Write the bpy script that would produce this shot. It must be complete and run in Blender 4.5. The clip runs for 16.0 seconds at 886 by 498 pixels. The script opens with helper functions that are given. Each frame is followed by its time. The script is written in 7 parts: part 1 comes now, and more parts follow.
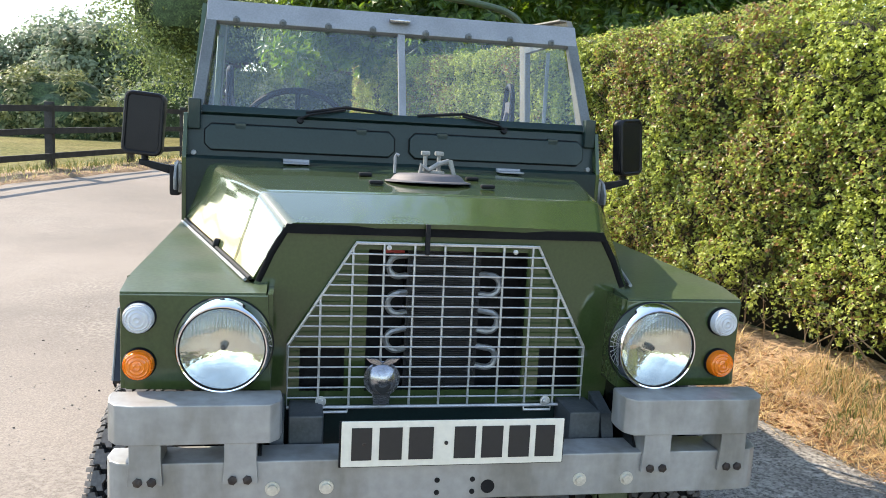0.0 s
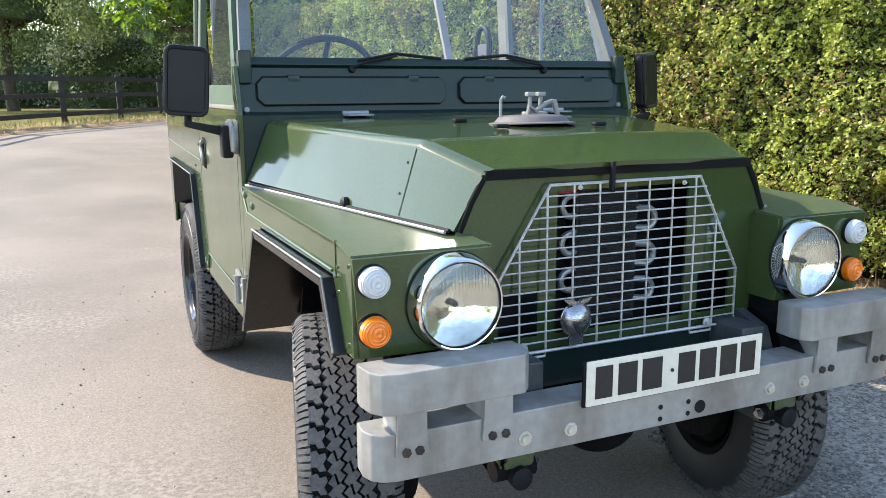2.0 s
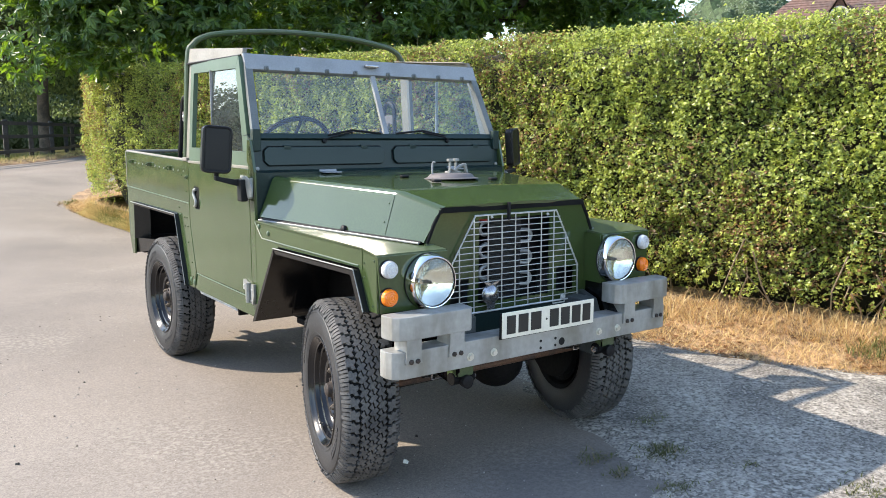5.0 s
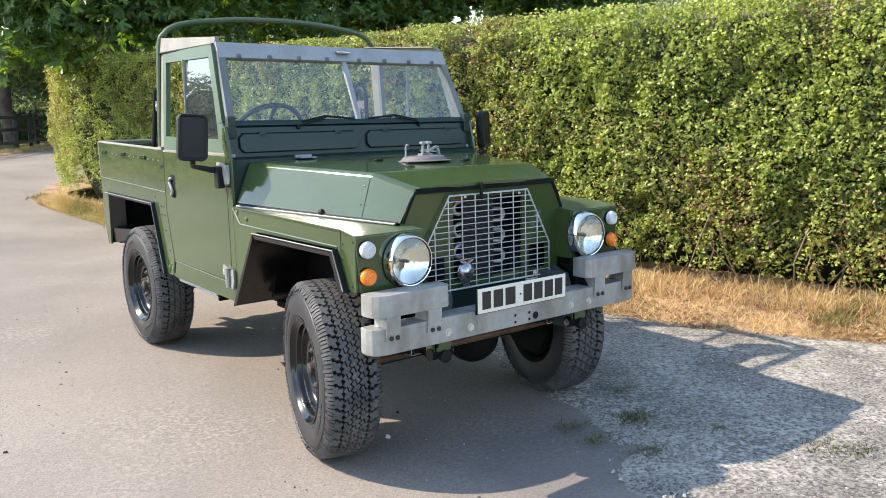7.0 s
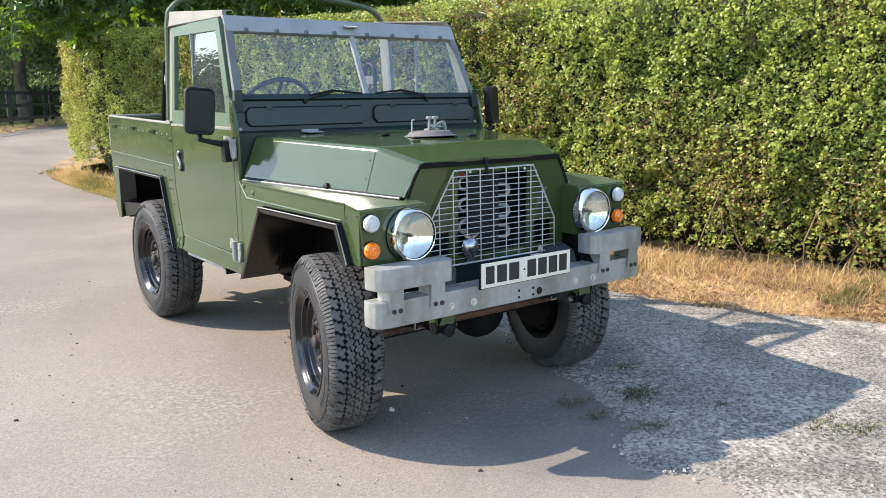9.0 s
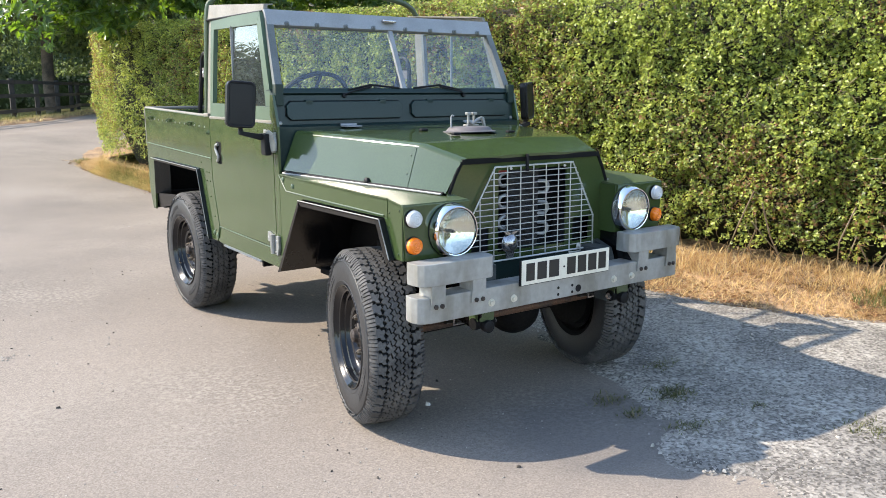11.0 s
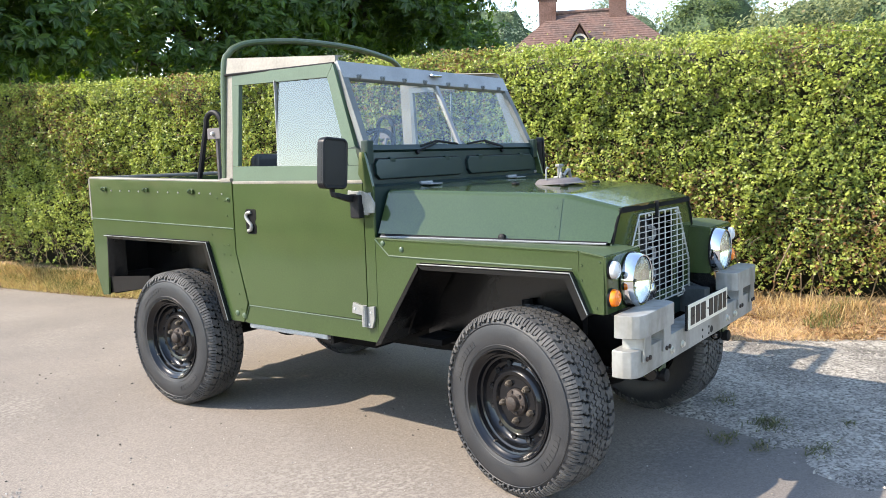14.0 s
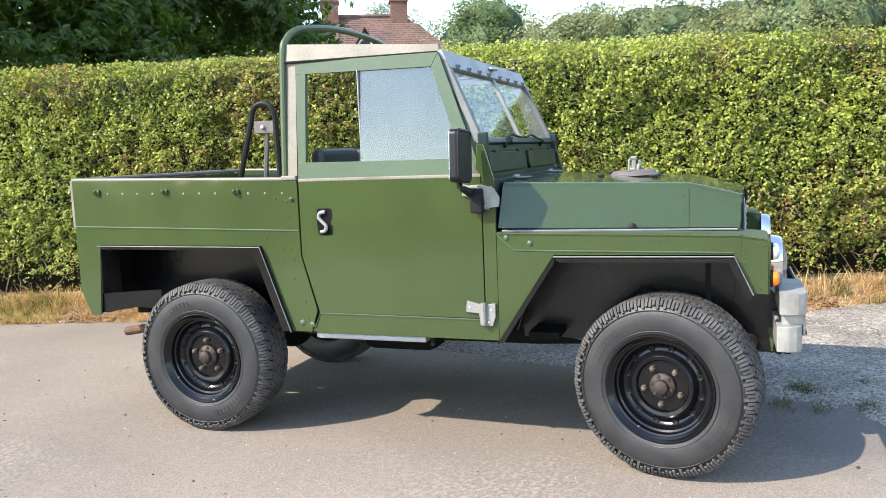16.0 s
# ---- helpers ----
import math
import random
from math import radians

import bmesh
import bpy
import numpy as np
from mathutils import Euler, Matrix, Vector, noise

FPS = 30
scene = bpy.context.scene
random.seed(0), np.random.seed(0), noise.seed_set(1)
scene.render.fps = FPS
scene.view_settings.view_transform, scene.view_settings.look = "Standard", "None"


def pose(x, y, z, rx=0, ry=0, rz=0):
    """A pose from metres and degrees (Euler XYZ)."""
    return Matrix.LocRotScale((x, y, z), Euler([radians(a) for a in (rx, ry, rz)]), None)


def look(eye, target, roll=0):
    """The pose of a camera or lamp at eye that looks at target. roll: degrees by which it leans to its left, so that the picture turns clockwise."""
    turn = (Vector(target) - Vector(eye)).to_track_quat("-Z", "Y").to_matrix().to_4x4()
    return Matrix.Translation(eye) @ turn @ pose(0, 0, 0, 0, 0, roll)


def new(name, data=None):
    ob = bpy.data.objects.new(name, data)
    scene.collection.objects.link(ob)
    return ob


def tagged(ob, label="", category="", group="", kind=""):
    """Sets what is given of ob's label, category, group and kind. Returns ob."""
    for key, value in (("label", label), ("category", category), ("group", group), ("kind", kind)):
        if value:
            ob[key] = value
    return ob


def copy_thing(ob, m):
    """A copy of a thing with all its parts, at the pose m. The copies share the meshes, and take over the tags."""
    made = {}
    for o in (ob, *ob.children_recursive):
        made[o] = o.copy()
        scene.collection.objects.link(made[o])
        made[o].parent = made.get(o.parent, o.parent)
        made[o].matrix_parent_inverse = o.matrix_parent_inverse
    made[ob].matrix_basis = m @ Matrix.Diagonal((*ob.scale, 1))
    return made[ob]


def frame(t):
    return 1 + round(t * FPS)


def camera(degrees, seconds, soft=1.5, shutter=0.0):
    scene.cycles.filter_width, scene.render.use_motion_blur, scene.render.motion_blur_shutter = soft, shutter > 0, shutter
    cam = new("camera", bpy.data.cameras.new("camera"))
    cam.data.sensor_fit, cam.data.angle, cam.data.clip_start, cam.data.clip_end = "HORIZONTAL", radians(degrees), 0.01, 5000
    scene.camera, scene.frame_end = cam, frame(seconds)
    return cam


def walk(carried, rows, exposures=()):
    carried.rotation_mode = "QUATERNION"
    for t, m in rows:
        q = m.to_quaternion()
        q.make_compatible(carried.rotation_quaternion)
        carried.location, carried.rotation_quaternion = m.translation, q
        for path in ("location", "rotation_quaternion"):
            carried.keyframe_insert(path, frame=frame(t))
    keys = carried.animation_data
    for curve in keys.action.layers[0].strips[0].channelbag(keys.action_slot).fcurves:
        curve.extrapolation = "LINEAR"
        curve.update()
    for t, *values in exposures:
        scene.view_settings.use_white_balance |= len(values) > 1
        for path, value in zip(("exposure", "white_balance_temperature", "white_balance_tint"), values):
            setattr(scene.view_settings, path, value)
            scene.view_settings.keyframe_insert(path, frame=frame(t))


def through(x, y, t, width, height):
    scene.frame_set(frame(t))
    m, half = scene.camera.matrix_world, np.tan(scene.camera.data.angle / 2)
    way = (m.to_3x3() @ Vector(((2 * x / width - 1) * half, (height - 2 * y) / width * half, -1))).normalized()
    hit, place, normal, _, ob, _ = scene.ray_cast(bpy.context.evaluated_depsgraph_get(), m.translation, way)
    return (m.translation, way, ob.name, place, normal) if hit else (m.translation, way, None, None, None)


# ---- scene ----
cam = camera(58.0, 16.0, soft=0.45)
PATH = [
    (0, (-0.373, -2.181, 1.359), (-0.005, -0.235, 1.082), 2.9),
    (0.5, (-0.496, -2.085, 1.314), (-0.024, -0.164, 1.019), 0.5),
    (1, (-0.741, -2.104, 1.315), (-0.159, -0.224, 0.961), 0.4),
    (1.5, (-1.022, -2.077, 1.312), (-0.345, -0.238, 0.914), 0.8),
    (2, (-1.213, -1.898, 1.318), (-0.411, -0.108, 0.931), -0.3),
    (2.5, (-1.419, -1.965, 1.356), (-0.513, -0.222, 0.977), -0.4),
    (3, (-1.696, -2.253, 1.448), (-0.727, -0.542, 1.081), 0.3),
    (3.5, (-1.79, -2.512, 1.419), (-0.757, -0.834, 1.077), 1.0),
    (4, (-1.897, -2.724, 1.41), (-0.803, -1.079, 1.101), 1.1),
    (4.2, (-1.988, -2.769, 1.42), (-0.873, -1.136, 1.123), 1.1),
    (6.3, (-2.273, -2.904, 1.434), (-1.093, -1.315, 1.144), -0.7),
    (6.5, (-2.274, -2.919, 1.429), (-1.09, -1.335, 1.129), -0.8),
    (7, (-2.273, -2.932, 1.424), (-1.073, -1.365, 1.101), -1.0),
    (7.5, (-2.269, -2.939, 1.419), (-1.055, -1.387, 1.077), -1.0),
    (8, (-2.262, -2.941, 1.408), (-1.045, -1.396, 1.046), -0.9),
    (8.2, (-2.25, -2.964, 1.408), (-1.042, -1.412, 1.04), -0.8),
    (10.5, (-2.267, -2.941, 1.412), (-1.126, -1.343, 1.035), -0.7),
    (11, (-2.329, -2.913, 1.417), (-1.199, -1.309, 1.028), -0.1),
    (11.5, (-2.425, -2.799, 1.393), (-1.317, -1.181, 1.0), 1.0),
    (12, (-2.54, -2.568, 1.368), (-1.347, -1.001, 1.017), 1.4),
    (12.5, (-2.77, -2.39, 1.359), (-1.453, -0.917, 1.054), 1.2),
    (13, (-3.065, -2.178, 1.41), (-1.656, -0.788, 1.125), 0.0),
    (13.5, (-3.244, -1.901, 1.341), (-1.747, -0.602, 1.079), -1.3),
    (14, (-3.379, -1.629, 1.374), (-1.785, -0.444, 1.141), -1.8),
    (14.5, (-3.614, -1.344, 1.394), (-1.925, -0.293, 1.186), -1.6),
    (15, (-3.798, -0.988, 1.359), (-2.036, -0.065, 1.147), -1.7),
    (15.5, (-3.875, -0.618, 1.385), (-2.057, 0.184, 1.159), -2.0),
    (16, (-4.022, -0.241, 1.377), (-2.154, 0.431, 1.134), -2.3),
]
walk(cam, [(t, look(eye, target, roll)) for t, eye, target, roll in PATH], [(0.0, 2.01, 7450, 12.0), (1.0, 2.05, 7400, 12.0), (2.2, 2.06, 7150, 12.0), (4.2, 1.98, 7150, 12.0), (6.5, 1.96, 7200, 12.0), (11.5, 1.94, 7150, 12.0), (13.5, 2.00, 7150, 12.0), (14.5, 2.06, 7200, 12.0), (16.0, 2.04, 7150, 12.0)])

# ---- light ----
SUN_WAY = Vector((0.9, -0.86, -1.0))
sun_data = bpy.data.lights.new("sun", "SUN")
sun_data.energy, sun_data.angle, sun_data.color = 2.35, radians(0.6), (1.0, 0.94, 0.85)
sun = new("sun", sun_data)
sun.matrix_world = look((-9, 8.6, 10), Vector((-9, 8.6, 10)) + SUN_WAY)
world = bpy.data.worlds.new("sky")
scene.world = world
world.use_nodes = True
wn = world.node_tree.nodes
sky = wn.new("ShaderNodeTexSky")
sky.sky_type, sky.sun_disc = "NISHITA", False
sky.sun_elevation, sky.sun_rotation = radians(38.8), radians(-46.3)
sky.air_density, sky.dust_density = 1.0, 0.2
world.node_tree.links.new(sky.outputs[0], wn["Background"].inputs[0])
wn["Background"].inputs[1].default_value = 0.15


# ---- materials ----
def material(name, color, rough=0.5, metal=0.0, var=0.15, scale=3.0, fine=60.0, bump=0.15, coat=0.0, second=None, island=0.0, rough_var=0.1, spec=0.5, random=0.0, coat_ior=1.5, coat_rough=0.06, wave=0.0, streak=0.0):
    """A Principled surface with variation at two scales; second is the colour of stains or wear."""
    m = bpy.data.materials.new(name)
    m.use_nodes = True
    n, l = m.node_tree.nodes, m.node_tree.links
    p = n["Principled BSDF"]
    co = n.new("ShaderNodeTexCoord")
    a, b = n.new("ShaderNodeTexNoise"), n.new("ShaderNodeTexNoise")
    a.inputs["Scale"].default_value, a.inputs["Detail"].default_value = scale, 6
    b.inputs["Scale"].default_value, b.inputs["Detail"].default_value = fine, 4
    l.new(co.outputs["Object"], a.inputs["Vector"])
    l.new(co.outputs["Object"], b.inputs["Vector"])
    if streak:
        # stains run down the surface
        drawn = n.new("ShaderNodeMapping")
        drawn.inputs["Scale"].default_value = (1, 1, streak)
        l.new(co.outputs["Object"], drawn.inputs["Vector"])
        l.new(drawn.outputs[0], a.inputs["Vector"])
    mix = n.new("ShaderNodeMix")
    mix.data_type = "RGBA"
    ramp = n.new("ShaderNodeMapRange")
    ramp.inputs[1].default_value, ramp.inputs[2].default_value = 0.42, 0.68
    l.new(a.outputs[0], ramp.inputs[0])
    l.new(ramp.outputs[0], mix.inputs[0])
    other = second or tuple(c * (1 - var * 1.6) for c in color)
    mix.inputs[6].default_value, mix.inputs[7].default_value = (*color, 1), (*other, 1)
    hsv = n.new("ShaderNodeHueSaturation")
    value = n.new("ShaderNodeMapRange")
    value.inputs[3].default_value, value.inputs[4].default_value = 1 - var, 1 + var
    value.inputs[1].default_value, value.inputs[2].default_value = 0.3, 0.7
    l.new(b.outputs[0], value.inputs[0])
    l.new(mix.outputs[2], hsv.inputs["Color"])
    last = value.outputs[0]
    if island or random:
        g = n.new("ShaderNodeNewGeometry") if island else n.new("ShaderNodeObjectInfo")
        r = n.new("ShaderNodeMapRange")
        k = island or random
        r.inputs[3].default_value, r.inputs[4].default_value = 1 - k, 1 + k
        l.new(g.outputs["Random Per Island" if island else "Random"], r.inputs[0])
        times = n.new("ShaderNodeMath")
        times.operation = "MULTIPLY"
        l.new(last, times.inputs[0])
        l.new(r.outputs[0], times.inputs[1])
        last = times.outputs[0]
    l.new(last, hsv.inputs["Value"])
    l.new(hsv.outputs[0], p.inputs["Base Color"])
    rr = n.new("ShaderNodeMapRange")
    rr.inputs[3].default_value, rr.inputs[4].default_value = max(0.02, rough - rough_var), min(1, rough + rough_var)
    l.new(a.outputs[0], rr.inputs[0])
    l.new(rr.outputs[0], p.inputs["Roughness"])
    p.inputs["Metallic"].default_value = metal
    p.inputs["Coat Weight"].default_value, p.inputs["Coat Roughness"].default_value = coat, coat_rough
    p.inputs["Coat IOR"].default_value = coat_ior
    p.inputs["Specular IOR Level"].default_value = spec
    if bump:
        bp = n.new("ShaderNodeBump")
        bp.inputs["Strength"].default_value, bp.inputs["Distance"].default_value = bump, 0.01
        l.new(b.outputs[0], bp.inputs["Height"])
        l.new(bp.outputs[0], p.inputs["Normal"])
    if wave:
        # slow unevenness of hand-beaten sheet under the gloss
        slow, bq = n.new("ShaderNodeTexNoise"), n.new("ShaderNodeBump")
        slow.inputs["Scale"].default_value, slow.inputs["Detail"].default_value = 4.5, 1.5
        l.new(co.outputs["Object"], slow.inputs["Vector"])
        bq.inputs["Strength"].default_value, bq.inputs["Distance"].default_value = 1.0, wave
        l.new(slow.outputs[0], bq.inputs["Height"])
        l.new(bq.outputs[0], p.inputs["Coat Normal"])
    return m


def leaf_material(name, dark, light, odd=None, odd_share=0.0, through=0.3, rough=0.45, tuft=0.0, back=None, spec=0.35):
    """Leaves whose colour differs from leaf to leaf and from patch to patch."""
    m = bpy.data.materials.new(name)
    m.use_nodes = True
    n, l = m.node_tree.nodes, m.node_tree.links
    p = n["Principled BSDF"]
    g = n.new("ShaderNodeNewGeometry")
    co = n.new("ShaderNodeTexCoord")
    patch = n.new("ShaderNodeTexNoise")
    patch.inputs["Scale"].default_value, patch.inputs["Detail"].default_value = 1.3, 3
    l.new(co.outputs["Object"], patch.inputs["Vector"])
    add = n.new("ShaderNodeMath")
    add.operation = "ADD"
    l.new(g.outputs["Random Per Island"], add.inputs[0])
    l.new(patch.outputs[0], add.inputs[1])
    total = add.outputs[0]
    if tuft:
        # shoots differ from one another
        small, by, plus = n.new("ShaderNodeTexNoise"), n.new("ShaderNodeMath"), n.new("ShaderNodeMath")
        small.inputs["Scale"].default_value, small.inputs["Detail"].default_value = 10, 2
        l.new(co.outputs["Object"], small.inputs["Vector"])
        by.operation, plus.operation = "MULTIPLY_ADD", "ADD"
        by.inputs[1].default_value, by.inputs[2].default_value = tuft, -0.5 * tuft
        l.new(small.outputs[0], by.inputs[0])
        l.new(by.outputs[0], plus.inputs[0])
        l.new(total, plus.inputs[1])
        total = plus.outputs[0]
    ramp = n.new("ShaderNodeMapRange")
    ramp.inputs[1].default_value, ramp.inputs[2].default_value = 0.35, 1.45
    l.new(total, ramp.inputs[0])
    mix = n.new("ShaderNodeMix")
    mix.data_type = "RGBA"
    mix.inputs[6].default_value, mix.inputs[7].default_value = (*dark, 1), (*light, 1)
    l.new(ramp.outputs[0], mix.inputs[0])
    color = mix.outputs[2]
    if odd:
        scatter = n.new("ShaderNodeTexNoise")
        scatter.inputs["Scale"].default_value = 0.9
        l.new(co.outputs["Object"], scatter.inputs["Vector"])
        lift = n.new("ShaderNodeMath")
        lift.operation = "MULTIPLY"
        l.new(scatter.outputs[0], lift.inputs[0])
        wn2 = n.new("ShaderNodeTexWhiteNoise")
        wn2.noise_dimensions = "1D"
        l.new(g.outputs["Random Per Island"], wn2.inputs["W"])
        l.new(wn2.outputs[0], lift.inputs[1])
        cut = n.new("ShaderNodeMath")
        cut.operation = "GREATER_THAN"
        cut.inputs[1].default_value = 1 - odd_share
        l.new(lift.outputs[0], cut.inputs[0])
        two = n.new("ShaderNodeMix")
        two.data_type = "RGBA"
        l.new(cut.outputs[0], two.inputs[0])
        l.new(color, two.inputs[6])
        two.inputs[7].default_value = (*odd, 1)
        color = two.outputs[2]
    l.new(color, p.inputs["Base Color"])
    p.inputs["Roughness"].default_value, p.inputs["Specular IOR Level"].default_value = rough, spec
    tr = n.new("ShaderNodeBsdfTranslucent")
    l.new(color, tr.inputs[0])
    if back:
        # light that comes through a leaf is yellower than what it throws back
        tint = n.new("ShaderNodeMix")
        tint.data_type, tint.blend_type = "RGBA", "MULTIPLY"
        tint.inputs[0].default_value, tint.inputs[7].default_value = 1.0, (*back, 1)
        l.new(color, tint.inputs[6])
        l.new(tint.outputs[2], tr.inputs[0])
    blend = n.new("ShaderNodeMixShader")
    blend.inputs[0].default_value = through
    l.new(p.outputs[0], blend.inputs[1])
    l.new(tr.outputs[0], blend.inputs[2])
    l.new(blend.outputs[0], n["Material Output"].inputs[0])
    return m


def glass_material(name, tint=(0.92, 0.95, 0.94), gloss=1.0, base=0.0, film=0.0, film_color=(0.6, 0.65, 0.66)):
    """Clear pane: see-through, with the gloss of its surface and, if asked, a film of dust."""
    m = bpy.data.materials.new(name)
    m.use_nodes = True
    n, l = m.node_tree.nodes, m.node_tree.links
    n.remove(n["Principled BSDF"])
    t, g, f = n.new("ShaderNodeBsdfTransparent"), n.new("ShaderNodeBsdfGlossy"), n.new("ShaderNodeLayerWeight")
    t.inputs[0].default_value = (*tint, 1)
    g.inputs["Roughness"].default_value = 0.01
    f.inputs[0].default_value = 0.5
    steep = n.new("ShaderNodeMath")
    steep.operation = "POWER"
    steep.inputs[1].default_value = 4.0
    l.new(f.outputs["Facing"], steep.inputs[0])
    k = n.new("ShaderNodeMath")
    k.operation = "MULTIPLY_ADD"
    k.inputs[1].default_value, k.inputs[2].default_value, k.use_clamp = gloss, base, True
    l.new(steep.outputs[0], k.inputs[0])
    mix = n.new("ShaderNodeMixShader")
    l.new(k.outputs[0], mix.inputs[0])
    l.new(t.outputs[0], mix.inputs[1])
    l.new(g.outputs[0], mix.inputs[2])
    out = mix.outputs[0]
    if film:
        d = n.new("ShaderNodeBsdfDiffuse")
        d.inputs[0].default_value = (*film_color, 1)
        co, noi = n.new("ShaderNodeTexCoord"), n.new("ShaderNodeTexNoise")
        noi.inputs["Scale"].default_value, noi.inputs["Detail"].default_value = 5, 5
        l.new(co.outputs["Object"], noi.inputs["Vector"])
        mr = n.new("ShaderNodeMapRange")
        mr.inputs[1].default_value, mr.inputs[2].default_value = 0.3, 0.75
        mr.inputs[3].default_value, mr.inputs[4].default_value = film * 0.5, film * 1.5
        l.new(noi.outputs[0], mr.inputs[0])
        mix2 = n.new("ShaderNodeMixShader")
        l.new(mr.outputs[0], mix2.inputs[0])
        l.new(out, mix2.inputs[1])
        l.new(d.outputs[0], mix2.inputs[2])
        out = mix2.outputs[0]
    l.new(out, n["Material Output"].inputs[0])
    return m


def ribbed(m):
    """Moulded ribs in the gloss of a lamp glass."""
    n, l = m.node_tree.nodes, m.node_tree.links
    g = next(k for k in n if k.type == "BSDF_GLOSSY")
    w, co, b = n.new("ShaderNodeTexWave"), n.new("ShaderNodeTexCoord"), n.new("ShaderNodeBump")
    w.bands_direction = "X"
    w.inputs["Scale"].default_value, w.inputs["Distortion"].default_value = 34, 0.6
    l.new(co.outputs["Object"], w.inputs["Vector"])
    b.inputs["Strength"].default_value, b.inputs["Distance"].default_value = 0.5, 0.003
    l.new(w.outputs[0], b.inputs["Height"])
    l.new(b.outputs[0], g.inputs["Normal"])
    return m


GREEN = material("green_paint", (0.037, 0.061, 0.018), 0.55, var=0.10, scale=2.2, fine=140, bump=0.012, coat=1.0, spec=0.06, coat_ior=1.60, rough_var=0.06, coat_rough=0.10, wave=0.003)
GREEN_WORN = material("weathered_green_paint", (0.046, 0.072, 0.028), 0.5, var=0.16, scale=5, fine=90, bump=0.03, second=(0.070, 0.086, 0.048), spec=0.35, coat=0.35, coat_rough=0.15)
# darker, bluer green than the body, for bulkhead, apron and inner panels
GREEN_DARK = material("dark_green", (0.009, 0.024, 0.022), 0.45, var=0.15, scale=2.5, fine=120, bump=0.02, coat=0.15, spec=0.25)
GREEN_PALE = material("faded_green_paint", (0.052, 0.090, 0.050), 0.5, var=0.08, scale=3, fine=120, bump=0.03, coat=0.1)
BLACK = material("black_paint", (0.004, 0.004, 0.0045), 0.24, var=0.25, scale=5, fine=38, bump=0.10, second=(0.006, 0.006, 0.006), spec=0.5)
# black of the running gear, deepened to hold the underside's shade
SHADE_BLACK = material("shade_black", (0.005, 0.005, 0.0055), 0.8, var=0.3, scale=7, fine=60, bump=0.25, second=(0.009, 0.008, 0.007), spec=0.12)
MATT_BLACK = material("matt_black", (0.008, 0.008, 0.009), 0.6, var=0.25, scale=6, fine=120, bump=0.1, spec=0.22)
MIRROR_BLACK = material("black_plastic", (0.006, 0.006, 0.0075), 0.42, var=0.15, scale=8, fine=200, bump=0.06, spec=0.28)
RUBBER = material("tyre_rubber", (0.017, 0.018, 0.0205), 0.5, var=0.2, scale=9, fine=150, bump=0.10, second=(0.027, 0.027, 0.028))
TREAD = material("dusty_tread", (0.078, 0.075, 0.072), 0.75, var=0.25, scale=9, fine=120, bump=0.12, second=(0.032, 0.032, 0.033))
RIM = material("black_enamel", (0.004, 0.0045, 0.006), 0.22, var=0.2, scale=7, fine=120, bump=0.03, coat=0.3, coat_rough=0.10, wave=0.006, spec=0.25)
SPRING = material("oily_spring_steel", (0.10, 0.10, 0.10), 0.35, 0.7, var=0.25, scale=12, fine=90, bump=0.08, second=(0.03, 0.028, 0.026))
HUB = material("rusty_hub", (0.048, 0.035, 0.028), 0.6, 0.3, var=0.3, scale=30, fine=180, bump=0.3, second=(0.024, 0.019, 0.017))
GALV = material("galvanised_steel", (0.325, 0.325, 0.31), 0.46, 0.3, var=0.10, scale=11, fine=38, bump=0.05, second=(0.21, 0.20, 0.175), streak=0.3)
ALLOY = material("dull_alloy", (0.28, 0.285, 0.29), 0.52, 0.3, var=0.1, scale=8, fine=160, bump=0.05)
ALLOY_DULL = material("oxidised_alloy", (0.13, 0.14, 0.138), 0.55, 0.2, var=0.15, scale=8, fine=160, bump=0.05)
HORN = material("dark_plated_steel", (0.075, 0.085, 0.088), 0.5, 0.25, var=0.15, scale=9, fine=120, bump=0.05, second=(0.045, 0.055, 0.055))
CREAM = material("weathered_cream_paint", (0.205, 0.187, 0.155), 0.55, var=0.12, scale=5, fine=90, bump=0.05, second=(0.15, 0.135, 0.11))
HINGE = material("bare_hinge_metal", (0.26, 0.26, 0.245), 0.5, 0.3, var=0.12, scale=20, fine=200, bump=0.06)
CHROME = material("chrome", (0.82, 0.83, 0.85), 0.06, 1.0, var=0.03, scale=10, fine=100, bump=0.0, rough_var=0.03)
# near-black that carries the shade of tread grooves, handle recess and bonnet gap
RECESS_BLACK = material("recess_black", (0.006, 0.006, 0.006), 0.9, var=0.2, scale=9, fine=120, bump=0.1, spec=0.2)
STEEL = material("wire_steel", (0.55, 0.545, 0.52), 0.42, 0.5, var=0.12, scale=30, fine=200, bump=0.03)
RUST = material("rusty_steel", (0.12, 0.06, 0.035), 0.75, 0.2, var=0.3, scale=12, fine=120, bump=0.2, second=(0.05, 0.035, 0.03))
TANK = material("grey_tank_paint", (0.42, 0.43, 0.44), 0.5, 0.2, var=0.1, scale=6, fine=90, bump=0.04)
SEAT = material("black_vinyl", (0.016, 0.018, 0.022), 0.5, var=0.15, scale=6, fine=120, bump=0.1)
PLATE = material("white_plate", (0.72, 0.675, 0.565), 0.4, var=0.05, scale=6, fine=80, bump=0.02)
INK = material("black_ink", (0.015, 0.015, 0.015), 0.45, var=0.1, scale=20, fine=90, bump=0.02)
BOWL = material("lamp_reflector", (0.84, 0.81, 0.73), 0.11, 1.0, var=0.10, scale=18, fine=22, bump=0.4, rough_var=0.04)
BADGE = material("grey_badge_metal", (0.4, 0.4, 0.41), 0.2, 0.9, var=0.15, scale=40, fine=200, bump=0.1)
